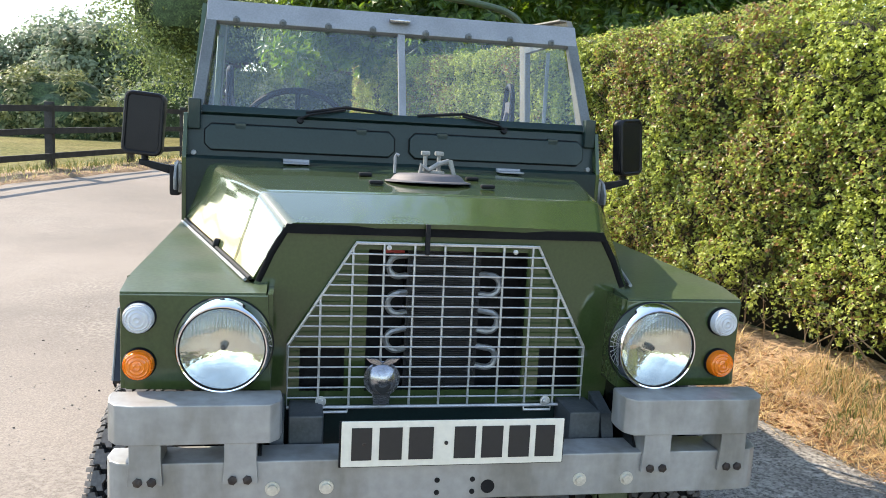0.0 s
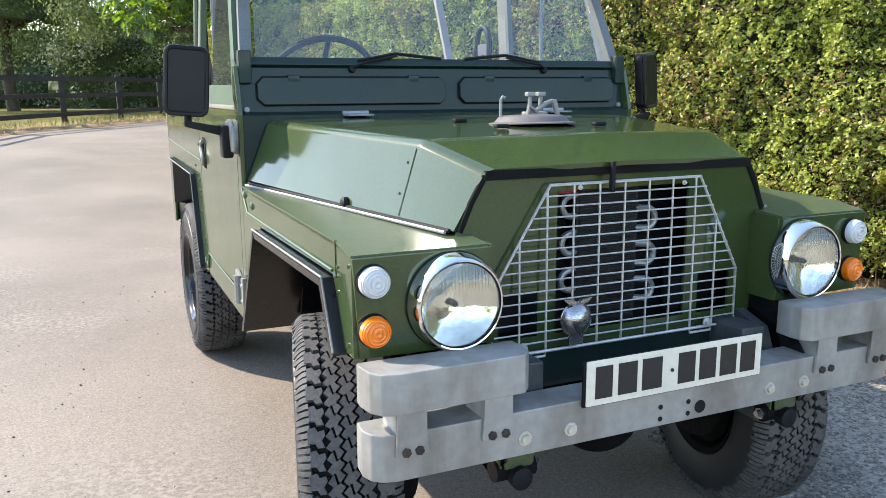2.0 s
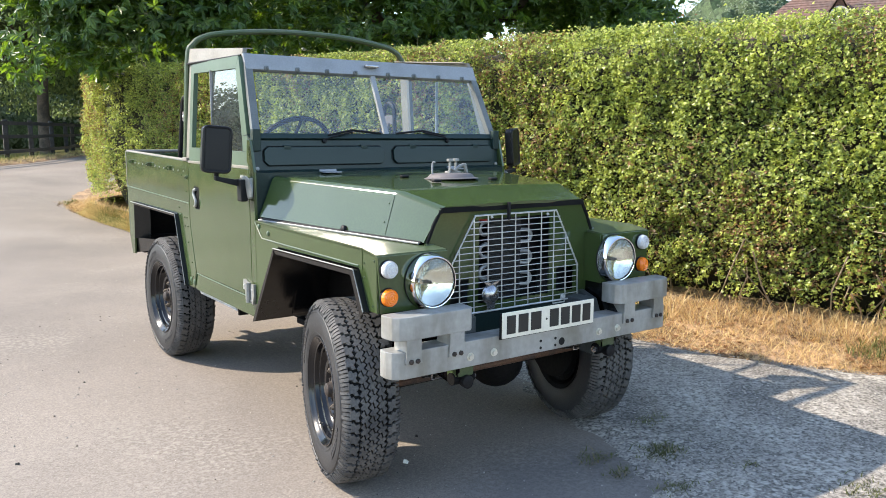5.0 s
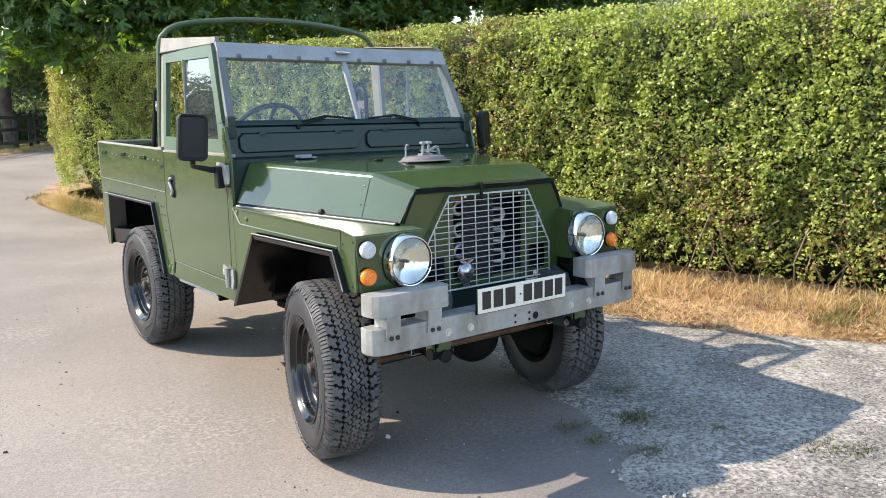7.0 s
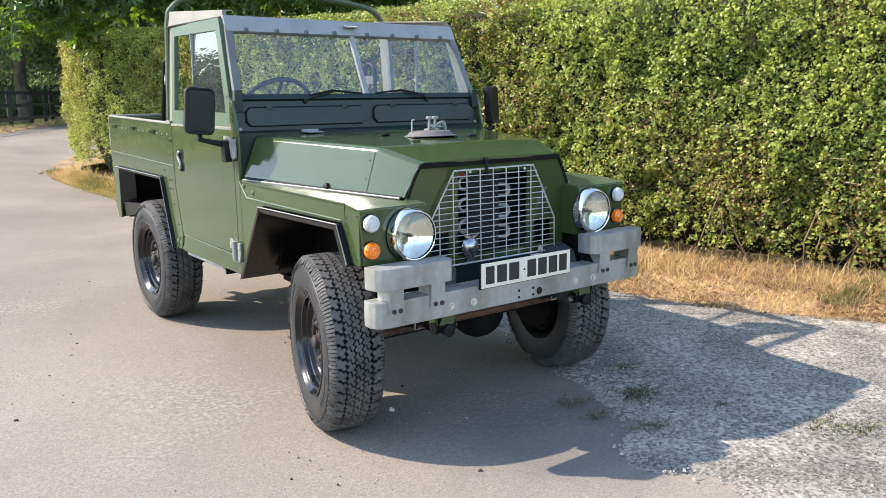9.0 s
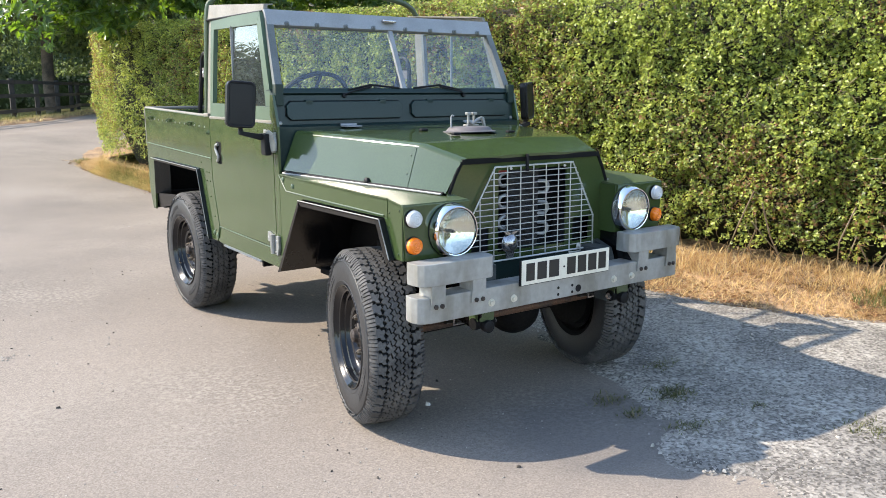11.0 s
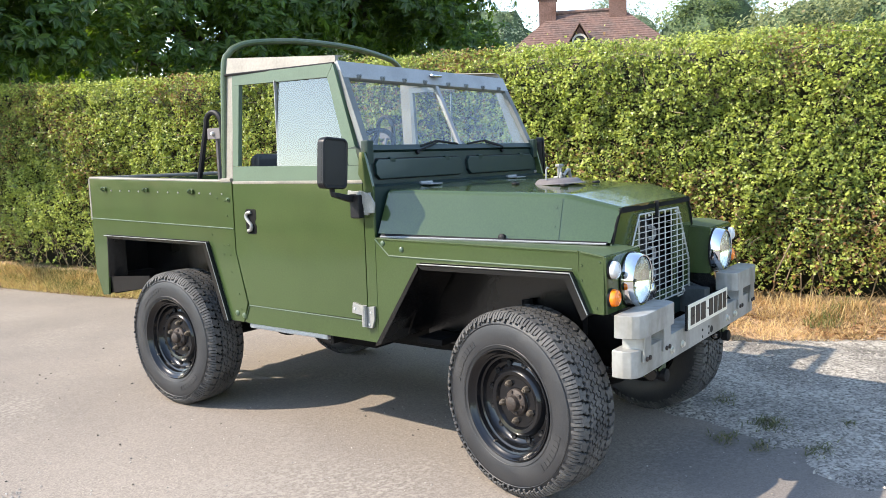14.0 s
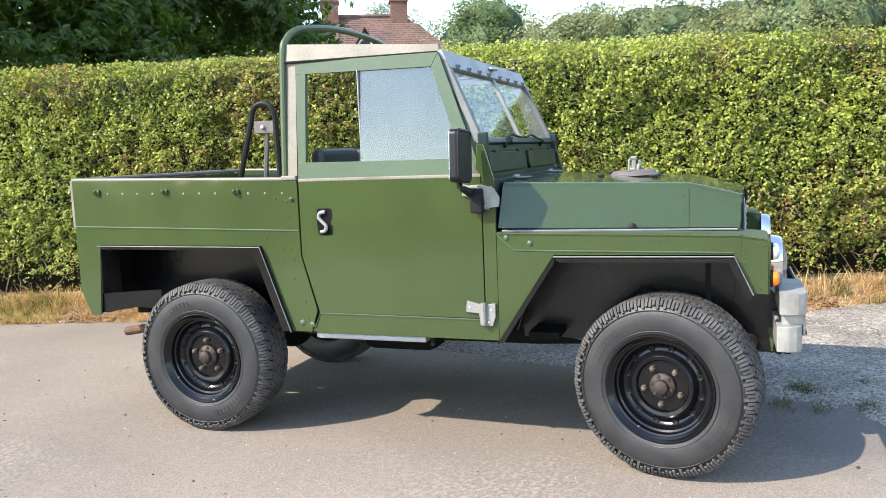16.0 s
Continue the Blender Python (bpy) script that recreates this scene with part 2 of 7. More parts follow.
COOLER = material("cooler_pipe", (0.32, 0.33, 0.33), 0.45, 0.6, var=0.1, scale=20, fine=120, bump=0.05)
CORE = material("radiator_core", (0.03, 0.03, 0.032), 0.5, 0.5, var=0.2, scale=30, fine=220, bump=0.2)
RED = material("red_tape", (0.4, 0.03, 0.025), 0.5, var=0.1)
CANVAS_GREY = material("grey_rubber_mount", (0.115, 0.102, 0.102), 0.65, var=0.1, scale=12, fine=120, bump=0.08)
GLASS = glass_material("window_glass", gloss=0.15, base=0.08, film=0.015)
GLASS_CLEAN = glass_material("clean_side_glass", gloss=0.06, base=0.0)
GLASS_SIDE = glass_material("double_side_glass", tint=(0.50, 0.54, 0.54), gloss=0.6, base=0.11, film=0.03)
LENS = glass_material("lamp_glass", gloss=0.6, base=0.06, film=0.06, film_color=(0.62, 0.60, 0.52))


ribbed(LENS)


def lens_color(name, color, alpha):
    m = bpy.data.materials.new(name)
    m.use_nodes = True
    n, l = m.node_tree.nodes, m.node_tree.links
    p = n["Principled BSDF"]
    p.inputs["Base Color"].default_value, p.inputs["Roughness"].default_value = (*color, 1), 0.12
    p.inputs["Transmission Weight"].default_value, p.inputs["Coat Weight"].default_value = alpha, 0.5
    return m


AMBER = lens_color("amber_lens", (0.95, 0.22, 0.01), 0.1)
CLEAR = lens_color("clear_lens", (0.75, 0.76, 0.76), 0.3)


# ---- mesh helpers ----
def part(name, bm, mat, parent=None, label="", kind="", sharp=0.6, smooth=True):
    """Links a bmesh as one mesh object under its thing or part."""
    bmesh.ops.recalc_face_normals(bm, faces=bm.faces)
    for f in bm.faces:
        f.smooth = smooth
    for e in bm.edges:
        if len(e.link_faces) == 2 and e.calc_face_angle(0) > sharp:
            e.smooth = False
    me = bpy.data.meshes.new(name)
    small = len(bm.faces) < 1500
    bm.to_mesh(me)
    bm.free()
    me.materials.append(mat)
    ob = new(name, me)
    ob.parent = parent
    if smooth and small and parent is not None:
        ob.modifiers.new("normals", "WEIGHTED_NORMAL").keep_sharp = True
    return tagged(ob, label=label, kind=kind)


def share(name, source, parent, m=None):
    """Another object on the same mesh."""
    ob = new(name, source.data)
    ob.parent = parent
    if m is not None:
        ob.matrix_basis = m
    return ob


def box(bm, x0, x1, y0, y1, z0, z1, bev=0.0, seg=2):
    xs, ys, zs = sorted((x0, x1)), sorted((y0, y1)), sorted((z0, z1))
    v = [bm.verts.new((x, y, z)) for x in xs for y in ys for z in zs]
    fs = [bm.faces.new([v[i] for i in q]) for q in ((0, 1, 3, 2), (4, 6, 7, 5), (0, 4, 5, 1), (2, 3, 7, 6), (0, 2, 6, 4), (1, 5, 7, 3))]
    if bev:
        es = list({e for f in fs for e in f.edges})
        bmesh.ops.bevel(bm, geom=es, offset=bev, segments=seg, profile=0.5, affect="EDGES")
    return bm


def prism(bm, outline, axis, a, b, bev=0.0):
    """Extrudes an outline between a and b along an axis; the outline gives the other two coordinates in order."""
    def at(p, c):
        q = list(p)
        q.insert(axis, c)
        return q
    lo, hi = [bm.verts.new(at(p, a)) for p in outline], [bm.verts.new(at(p, b)) for p in outline]
    n = len(outline)
    fs = [bm.faces.new(lo), bm.faces.new(hi)]
    fs += [bm.faces.new((lo[i], lo[(i + 1) % n], hi[(i + 1) % n], hi[i])) for i in range(n)]
    if bev:
        bmesh.ops.recalc_face_normals(bm, faces=fs)
        bmesh.ops.bevel(bm, geom=list({e for f in fs for e in f.edges}), offset=bev, segments=2, profile=0.5, affect="EDGES")
    return bm


def sheet(bm, quads, thick, toward):
    """Solid plates: each polygon thickened by a vector."""
    t = Vector(toward).normalized() * thick
    for q in quads:
        lo, hi = [bm.verts.new(p) for p in q], [bm.verts.new(Vector(p) + t) for p in q]
        n = len(q)
        bm.faces.new(lo), bm.faces.new(hi)
        for i in range(n):
            bm.faces.new((lo[i], lo[(i + 1) % n], hi[(i + 1) % n], hi[i]))
    return bm


def tube(bm, pts, r, n=8, closed=False):
    """A round bar along points."""
    pts = [Vector(p) for p in pts]
    rings, up = [], None
    m = len(pts)
    for i, p in enumerate(pts):
        a = pts[(i - 1) % m] if closed or i else p
        b = pts[(i + 1) % m] if closed or i < m - 1 else p
        d = (b - a).normalized()
        if up is None:
            up = d.orthogonal().normalized()
        up = (up - d * up.dot(d)).normalized()
        side = d.cross(up)
        rings.append([bm.verts.new(p + r * (math.cos(2 * math.pi * k / n) * up + math.sin(2 * math.pi * k / n) * side)) for k in range(n)])
    for i in range(m if closed else m - 1):
        one, two = rings[i], rings[(i + 1) % m]
        for k in range(n):
            bm.faces.new((one[k], one[(k + 1) % n], two[(k + 1) % n], two[k]))
    if not closed:
        bm.faces.new(rings[0]), bm.faces.new(rings[-1])
    return bm


def lathe(bm, profile, centre, axis, n=32, close=False):
    """Turns a profile of (along, radius) about an axis through centre. Radius 0 closes an end."""
    c, ax = Vector(centre), Vector(axis).normalized()
    u = ax.orthogonal().normalized()
    w = ax.cross(u)
    rings = []
    for along, r in profile:
        if r < 1e-6:
            rings.append([bm.verts.new(c + ax * along)])
        else:
            rings.append([bm.verts.new(c + ax * along + r * (math.cos(2 * math.pi * k / n) * u + math.sin(2 * math.pi * k / n) * w)) for k in range(n)])
    pairs = list(zip(rings, rings[1:])) + ([(rings[-1], rings[0])] if close else [])
    for one, two in pairs:
        for k in range(n):
            q = [one[k % len(one)], one[(k + 1) % len(one)], two[(k + 1) % len(two)], two[k % len(two)]]
            q = list(dict.fromkeys(q))
            if len(q) > 2:
                bm.faces.new(q)
    return bm


def curve_points(pts, steps=6):
    """A smooth line through points."""
    pts = [Vector(p) for p in pts]
    ext = [2 * pts[0] - pts[1], *pts, 2 * pts[-1] - pts[-2]]
    out = []
    for i in range(1, len(ext) - 2):
        a, b, c, d = ext[i - 1:i + 3]
        for s in range(steps):
            t = s / steps
            out.append(0.5 * (2 * b + (c - a) * t + (2 * a - 5 * b + 4 * c - d) * t * t + (3 * b - a - 3 * c + d) * t ** 3))
    return out + [pts[-1]]


def B():
    return bmesh.new()

# ---- the truck ----
truck = tagged(new("pickup_truck"), "old dark green open military pickup truck parked on the lane", "truck")
W = 0.757  # half width of the body
TYRE_R, WHEEL_X, BASE = 0.379, 0.657, 2.235
REAR_LIFT = 0.019  # the lane climbs a little from the front wheels to the rear


def panel_side(s, outline, thick=0.014, x=W, bev=0.003):
    return prism(B(), outline, 0, s * x, s * (x - thick), bev)


# bonnet: flat top, sloping nose and canted sides
HOOD_A, HOOD_B, HOOD_C, HOOD_D, HOOD_E = (0.389, -0.300, 1.145), (0.459, -0.088, 1.203), (0.664, 0.678, 1.231), (0.738, 0.686, 1.042), (0.466, -0.288, 1.008)
HOOD_F = (0.520, -0.093, 1.015)


def mirrored(p, s):
    return (s * p[0], p[1], p[2])


bm = B()
vs = {}
for s in (-1, 1):
    for k, p in zip("ABCDEF", (HOOD_A, HOOD_B, HOOD_C, HOOD_D, HOOD_E, HOOD_F)):
        vs[k, s] = bm.verts.new(mirrored(p, s))
vs["M", 0] = bm.verts.new((0, -0.096, 1.209))
vs["N", 0] = bm.verts.new((0, 0.682, 1.243))
vs["O", 0] = bm.verts.new((0, -0.312, 1.152))
for s in (-1, 1):
    bm.faces.new((vs["B", s], vs["C", s], vs["N", 0], vs["M", 0]))
    bm.faces.new((vs["A", s], vs["B", s], vs["M", 0], vs["O", 0]))
    bm.faces.new((vs["C", s], vs["B", s], vs["F", s], vs["D", s]))
    bm.faces.new((vs["B", s], vs["A", s], vs["E", s], vs["F", s]))
bmesh.ops.recalc_face_normals(bm, faces=bm.faces)
if sum(f.normal.z for f in bm.faces) < 0:
    bmesh.ops.reverse_faces(bm, faces=bm.faces)
soft = [e for e in bm.edges if len(e.link_faces) == 2 and e.calc_face_angle(0) > 0.2]
bmesh.ops.bevel(bm, geom=soft, offset=0.022, segments=4, profile=0.5, affect="EDGES")
bmesh.ops.solidify(bm, geom=bm.faces[:], thickness=0.012)
bonnet = part("bonnet", bm, GREEN, truck, "glossy dark green bonnet with canted sides and sloping nose", sharp=0.7)
# seam and rubber strip along the bonnet's foot
for s in (-1, 1):
    bm = B()
    tube(bm, [mirrored(Vector(HOOD_D) + Vector((0.002, -0.02, -0.007)), s), mirrored(Vector(HOOD_E) + Vector((0.006, 0.01, 0.000)), s)], 0.0050, 8)
    part("rubber_strip", bm, MATT_BLACK, bonnet)
    bm = B()
    tube(bm, [mirrored(Vector(HOOD_D) + Vector((0.011, -0.02, -0.013)), s), mirrored(Vector(HOOD_E) + Vector((0.017, 0.01, -0.003)), s)], 0.0045, 6)
    part("trim_strip", bm, ALLOY, bonnet)
    bm = B()
    b, f = Vector(mirrored(HOOD_B, s)), Vector(mirrored(HOOD_F, s))
    off = Vector((s * 0.0035, 0.006, 0.0012))
    tube(bm, [b.lerp(f, 0.12) + off, b.lerp(f, 0.98) + off], 0.0012, 6)
    part("panel_seam", bm, GREEN, bonnet)
    for u in (0.3, 0.7):
        c = b.lerp(f, u) + Vector((s * 0.009, 0.026, 0.001))
        part("rivet", lathe(B(), [(0, 0.0035), (0.0015, 0.003), (0.0025, 0)], c, (s, -0.2, 0.35), 8), GREEN, bonnet)
    bm = B()
    q = Vector(mirrored(HOOD_D, s)).lerp(Vector(mirrored(HOOD_E, s)), 0.56)
    lathe(bm, [(-0.004, 0.017), (0.008, 0.016), (0.012, 0.010), (0.013, 0)], q + Vector((0, 0, 0.004)), (s, 0, 0.2), 12)
    part("rubber_buffer", bm, MATT_BLACK, bonnet)
# spare wheel mount on the bonnet
part("spare_wheel_mount", lathe(B(), [(0, 0.130), (0.003, 0.129), (0.006, 0.112), (0.019, 0.101), (0.025, 0.091), (0.027, 0.05), (0.027, 0)], (0.02, 0.20, 1.222), (0, 0.03, 1), 40), CANVAS_GREY, bonnet, "dull grey-brown domed spare wheel mount")
bm = B()
for x, y in ((0.008, 0.192), (0.052, 0.205)):
    tube(bm, [(x, y, 1.240), (x, y, 1.306)], 0.0065, 8)
    box(bm, x - 0.013, x + 0.013, y - 0.011, y + 0.011, 1.302, 1.315, 0.003)
box(bm, -0.010, 0.068, 0.186, 0.212, 1.242, 1.258, 0.004)
part("clamp", bm, HINGE, bonnet, "bare alloy clamp with two square bolt heads")
bm = B()
tube(bm, [(-0.008, 0.176, 1.244), (-0.006, 0.172, 1.274), (0.016, 0.170, 1.260), (0.048, 0.172, 1.280), (0.076, 0.176, 1.288)], 0.0075, 8)
prism(bm, [(0.070, 1.294), (0.088, 1.292), (0.100, 1.248), (0.088, 1.246)], 1, 0.168, 0.182, 0.003)
part("clamp_arm", bm, HINGE, bonnet, "bent alloy clamp arm")
bm = B()
tube(bm, [(-0.080, 0.21, 1.245), (-0.080, 0.21, 1.294), (-0.076, 0.206, 1.302), (-0.069, 0.203, 1.298)], 0.0045)
part("hook_rod", bm, ALLOY, bonnet)
pad = None
for x, y in ((-0.147, 0.08), (-0.157, 0.33), (0.185, 0.33), (0.177, 0.08)):
    if pad is None:
        pad = part("rubber_pad", box(B(), -0.021, 0.021, -0.013, 0.013, 0, 0.012, 0.005), MATT_BLACK, bonnet)
        pad.location = (x, y, 1.214 + 0.034 * y)
    else:
        share("rubber_pad", pad, bonnet, Matrix.Translation((x, y, 1.214 + 0.034 * y)))
for x in (-0.37, 0.40):
    bm = B()
    box(bm, x - 0.045, x + 0.045, 0.63, 0.69, 1.240, 1.246, 0.002)
    tube(bm, [(x - 0.045, 0.695, 1.248), (x + 0.045, 0.695, 1.248)], 0.008)
    part("bonnet_hinge", bm, ALLOY, bonnet)

# wings
WING = [(0.690, 1.022), (0.690, 0.552), (0.445, 0.926), (-0.262, 0.930), (-0.330, 0.778), (-0.388, 0.776), (-0.388, 0.992), (-0.285, 1.008)]
for s in (-1, 1):
    wing = part("front_wing", panel_side(s, WING), GREEN, truck, "flat-sided dark green front wing with angular wheel arch")
    # top plate between the bonnet's foot and the outer edge
    bm = B()
    top = [(s * W, 0.690, 1.024), (s * W, -0.285, 1.010), (s * W, -0.388, 0.994), (s * 0.43, -0.388, 0.994), (s * 0.43, -0.288, 1.002), (s * 0.715, 0.690, 1.026)]
    sheet(bm, [top], 0.012, (0, 0, -1))
    part("wing_top", bm, GREEN_WORN, wing, "weathered dusty green wing top")
    bm = B()
    prism(bm, [(s * W, 0.990), (s * (W - 0.012), 0.776), (s * 0.415, 0.772), (s * 0.425, 0.990)], 1, -0.396, -0.384, 0.003)
    part("wing_front", bm, GREEN, wing)
    bm = B()
    box(bm, s * 0.415, s * 0.427, -0.388, -0.288, 0.772, 0.992)
    part("inner_side", bm, GREEN, wing)
    # raised joint line and panel bolts
    bm = B()
    box(bm, s * (W + 0.002), s * (W - 0.004), -0.283, -0.289, 0.93, 1.010)
    part("joint", bm, GREEN, wing)
    for y, z in ((0.647, 1.001), (0.545, 0.978)):
        part("bolt", lathe(B(), [(0, 0.012), (0.004, 0.011), (0.007, 0.006), (0.0075, 0)], (s * W, y, z), (s, 0, 0), 12), GREEN_PALE, wing)
    for y, z in ((-0.30, 0.955), (-0.30, 0.90), (-0.36, 0.80), (-0.372, 0.97)):
        part("rivet", lathe(B(), [(0, 0.005), (0.003, 0.004), (0.004, 0)], (s * W, y, z), (s, 0, 0), 8), GREEN, wing)
    # chamfered edging along the panel joint
    part("edging", tube(B(), [(s * (W + 0.001), 0.690, 1.018), (s * (W + 0.001), 0.615, 0.948), (s * (W + 0.001), 0.42, 0.945), (s * (W + 0.001), -0.262, 0.940)], 0.0035, 6), GREEN_PALE, wing)
    # black lip round the arch
    bm = B()
    lip = [(0.690, 0.548), (0.443, 0.922), (-0.264, 0.926), (-0.334, 0.776)]
    for (y0, z0), (y1, z1) in zip(lip, lip[1:]):
        sheet(bm, [[(s * (W + 0.026), y0, z0), (s * (W + 0.026), y1, z1), (s * 0.45, y1, z1), (s * 0.45, y0, z0)]], 0.006, (0, 0.2, -1))
    part("arch_lip", bm, BLACK, wing)
    bm = B()
    for (y0, z0), (y1, z1) in zip(lip, lip[1:]):
        o = 0.022
        sheet(bm, [[(s * (W + 0.022), y0, z0 - 0.003), (s * (W + 0.022), y1, z1 - 0.003), (s * (W + 0.022), y1 + (o if y1 < 0 else -o * 0.2), z1 - o), (s * (W + 0.022), y0 + (o if y0 < 0 else -o * 1.2 if z0 > 0.8 else -o * 1.3), z0 - (o if z0 > 0.8 else -0.004))]], 0.004, (s, 0, 0))
    part("arch_flange", bm, BLACK, wing)
    # pale tube for the lip's edge: worn metal plus a painted sky glint
    bm = B()
    tube(bm, [(s * (W + 0.0265), y, z + 0.0015) for y, z in lip[1:]], 0.0026, 6)
    part("worn_edge", bm, HINGE, wing, "pale edge of worn bare metal with the sky's glint painted in")
    # inner arch
    bm = B()
    box(bm, s * 0.43, s * 0.418, -0.28, 0.66, 0.50, 1.0)
    # front face of the footwell
    prism(bm, [(0.655, 0.565), (0.640, 0.565), (0.470, 1.0), (0.485, 1.0)], 0, s * 0.43, s * 0.60, 0.004)
    part("inner_arch", bm, BLACK, wing)
    # the wings draw in a little towards the nose
    for ob in (wing, *wing.children):
        for v in ob.data.vertices:
            if abs(v.co.x) > 0.6 and v.co.y < 0.69:
                v.co.x -= s * (0.017 if s < 0 else 0.028) * (0.69 - v.co.y) / 1.08

# grille panel and what stands behind it
bm = B()


def holed(bm, holes, y0, y1):
    """A plate with rectangular openings, cut into strips."""
    xs = sorted({x for h in holes for x in h[:2]})
    edges = [-0.47, *xs, 0.47]

    def span(x):
        hi = 1.138 if abs(x) <= 0.395 else 1.138 - (abs(x) - 0.395) / 0.067 * 0.138
        lo = 0.70 if abs(x) <= 0.425 else 0.70 + (abs(x) - 0.425) / 0.037 * 0.30
        return lo, hi
    cuts = sorted({*edges, -0.4615, -0.425, -0.395, 0.395, 0.425, 0.4615})
    cuts = [c for c in cuts if abs(c) < 0.462]
    for a, b in zip(cuts, cuts[1:]):
        mid = (a + b) / 2
        gaps = sorted((h[2], h[3]) for h in holes if h[0] < mid < h[1])
        (la, ha), (lb, hb) = span(a), span(b)
        z = [(la, lb)]
        for g0, g1 in gaps:
            z += [(g0, g0), (g1, g1)]
        z.append((ha, hb))
        for (p, q), (r, t) in zip(z[::2], z[1::2]):
            prism(bm, [(a, p), (b, q), (b, t), (a, r)], 1, y0, y1)


holed(bm, [(-0.195, 0.200, 0.735, 1.085), (-0.352, -0.245, 0.735, 0.842), (0.245, 0.352, 0.735, 0.842)], -0.292, -0.284)
grille_panel = part("grille_panel", bm, GREEN, truck, "flat green front panel with radiator opening")
# black boards added behind the panel, where only shade is seen
bm = B()
box(bm, -0.44, 0.44, -0.170, -0.150, 0.62, 1.12)
box(bm, -0.40, -0.20, -0.20, -0.19, 0.72, 0.86)
box(bm, 0.21, 0.40, -0.20, -0.19, 0.72, 0.86)
part("radiator_shroud", bm, MATT_BLACK, grille_panel)
radiator = part("radiator", box(B(), -0.09, 0.10, -0.215, -0.17, 0.72, 1.085), CORE, grille_panel, "dark finned oil cooler core")
bm = B()
for k in range(60):
    z = 0.73 + k * 0.0058
    box(bm, -0.083, 0.093, -0.222, -0.214, z, z + 0.0018)
part("fin", bm, CORE, radiator, kind="stuff")
for k in range(3):
    for s in (-1, 1):
        zc = (0.845 + 0.095 * k) if s < 0 else (0.80 + 0.095 * k)
        x0 = -0.085 if s < 0 else 0.095
        pts = [(x0, -0.205, zc + 0.026)] + [(x0 + s * (0.028 + 0.026 * math.cos(a)), -0.225, zc + 0.026 * math.sin(a)) for a in [math.pi / 2 - math.pi * j / 8 for j in range(9)]] + [(x0, -0.205, zc - 0.026)]
        part("cooler_pipe", tube(B(), pts, 0.0085, 8), COOLER, radiator)
part("top_tape", box(B(), -0.155, -0.10, -0.232, -0.214, 1.068, 1.082, 0.003), RED, radiator, "red tape on a hose")
part("front_apron", prism(B(), [(-0.425, 0.70), (0.425, 0.70), (0.415, 0.63), (0.385, 0.60), (-0.385, 0.60), (-0.415, 0.63)], 1, -0.292, -0.284, 0.002), GREEN_DARK, grille_panel)
part("bonnet_catch", box(B(), -0.064, -0.053, -0.325, -0.312, 1.078, 1.152, 0.002), MATT_BLACK, grille_panel)
# black strips standing for the shaded gap round the bonnet's front edge
part("bonnet_seal", prism(B(), [(-0.39, 1.142), (0.39, 1.142), (0.396, 1.120), (-0.396, 1.120)], 1, -0.303, -0.290), RECESS_BLACK, grille_panel)

for s in (-1, 1):
    part("bonnet_seal", tube(B(), [(s * 0.390, -0.294, 1.130), (s * 0.424, -0.292, 1.070), (s * 0.452, -0.290, 1.004)], 0.008, 8), RECESS_BLACK, grille_panel)

# wire guard
guard = part("wire_guard", tube(B(), [(-0.226, -0.308, 1.102), (0.222, -0.308, 1.102), (0.354, -0.312, 0.852), (0.354, -0.315, 0.702), (-0.380, -0.315, 0.702), (-0.380, -0.312, 0.855)], 0.0042, 6, closed=True), STEEL, truck, "bare steel wire mesh radiator guard")
for k in range(1, 10):
    x = -0.380 + 0.0734 * k
    hi = 1.102 if -0.226 < x < 0.222 else 1.102 - (x - 0.222) / 0.132 * 0.250 if x > 0 else 1.102 - (-0.226 - x) / 0.154 * 0.247
    part("bar", tube(B(), [(x, -0.3135, 0.702), (x, -0.309, hi)], 0.0030, 6), STEEL, guard)
for k in range(1, 16):
    z = 0.702 + 0.025 * k
    up = max(0.0, (z - 0.853) / 0.249)
    part("bar", tube(B(), [(-0.380 + 0.154 * up, -0.317, z), (0.354 - 0.132 * up, -0.317, z)], 0.0021, 6), STEEL, guard)
for x0, x1 in ((-0.306, -0.236), (0.206, 0.276)):
    part("foot_bar", tube(B(), [(x0, -0.315, 0.702), (x0, -0.315, 0.690), (x1, -0.315, 0.690), (x1, -0.315, 0.702)], 0.0034, 6), STEEL, guard)
for x, z, r in ((-0.300, 0.718, 0.013), (0.260, 0.714, 0.013), (-0.150, 1.094, 0.006), (0.160, 1.090, 0.006)):
    part("washer", lathe(B(), [(0, r), (0.003, r), (0.0035, r * 0.55), (0.009, r * 0.5), (0.010, 0)], (x, -0.318, z), (0, -1, 0), 16), STEEL, guard)
badge = part("badge", lathe(B(), [(0, 0.042), (0.004, 0.044), (0.007, 0.041), (0.016, 0.037), (0.024, 0.027), (0.029, 0.014), (0.030, 0.0)], (-0.156, -0.321, 0.775), (0, -1, 0), 28), BADGE, truck, "small round grey metal club badge wired to the guard")
bm = B()
prism(bm, [(-0.019, -0.064), (0.019, -0.064), (0.024, -0.02), (-0.024, -0.02)], 1, -0.330, -0.322, 0.002)
bm.transform(Matrix.Translation((-0.156, 0, 0.775)))
part("badge_foot", bm, BADGE, badge)
bm = B()
for s in (-1, 1):
    prism(bm, [(0, 0.040), (s * 0.012, 0.050), (s * 0.040, 0.053), (s * 0.030, 0.043), (s * 0.012, 0.036)], 1, -0.334, -0.326)
bm.transform(Matrix.Translation((-0.156, 0, 0.775)))
part("badge_top", bm, BADGE, badge)
bm = B()
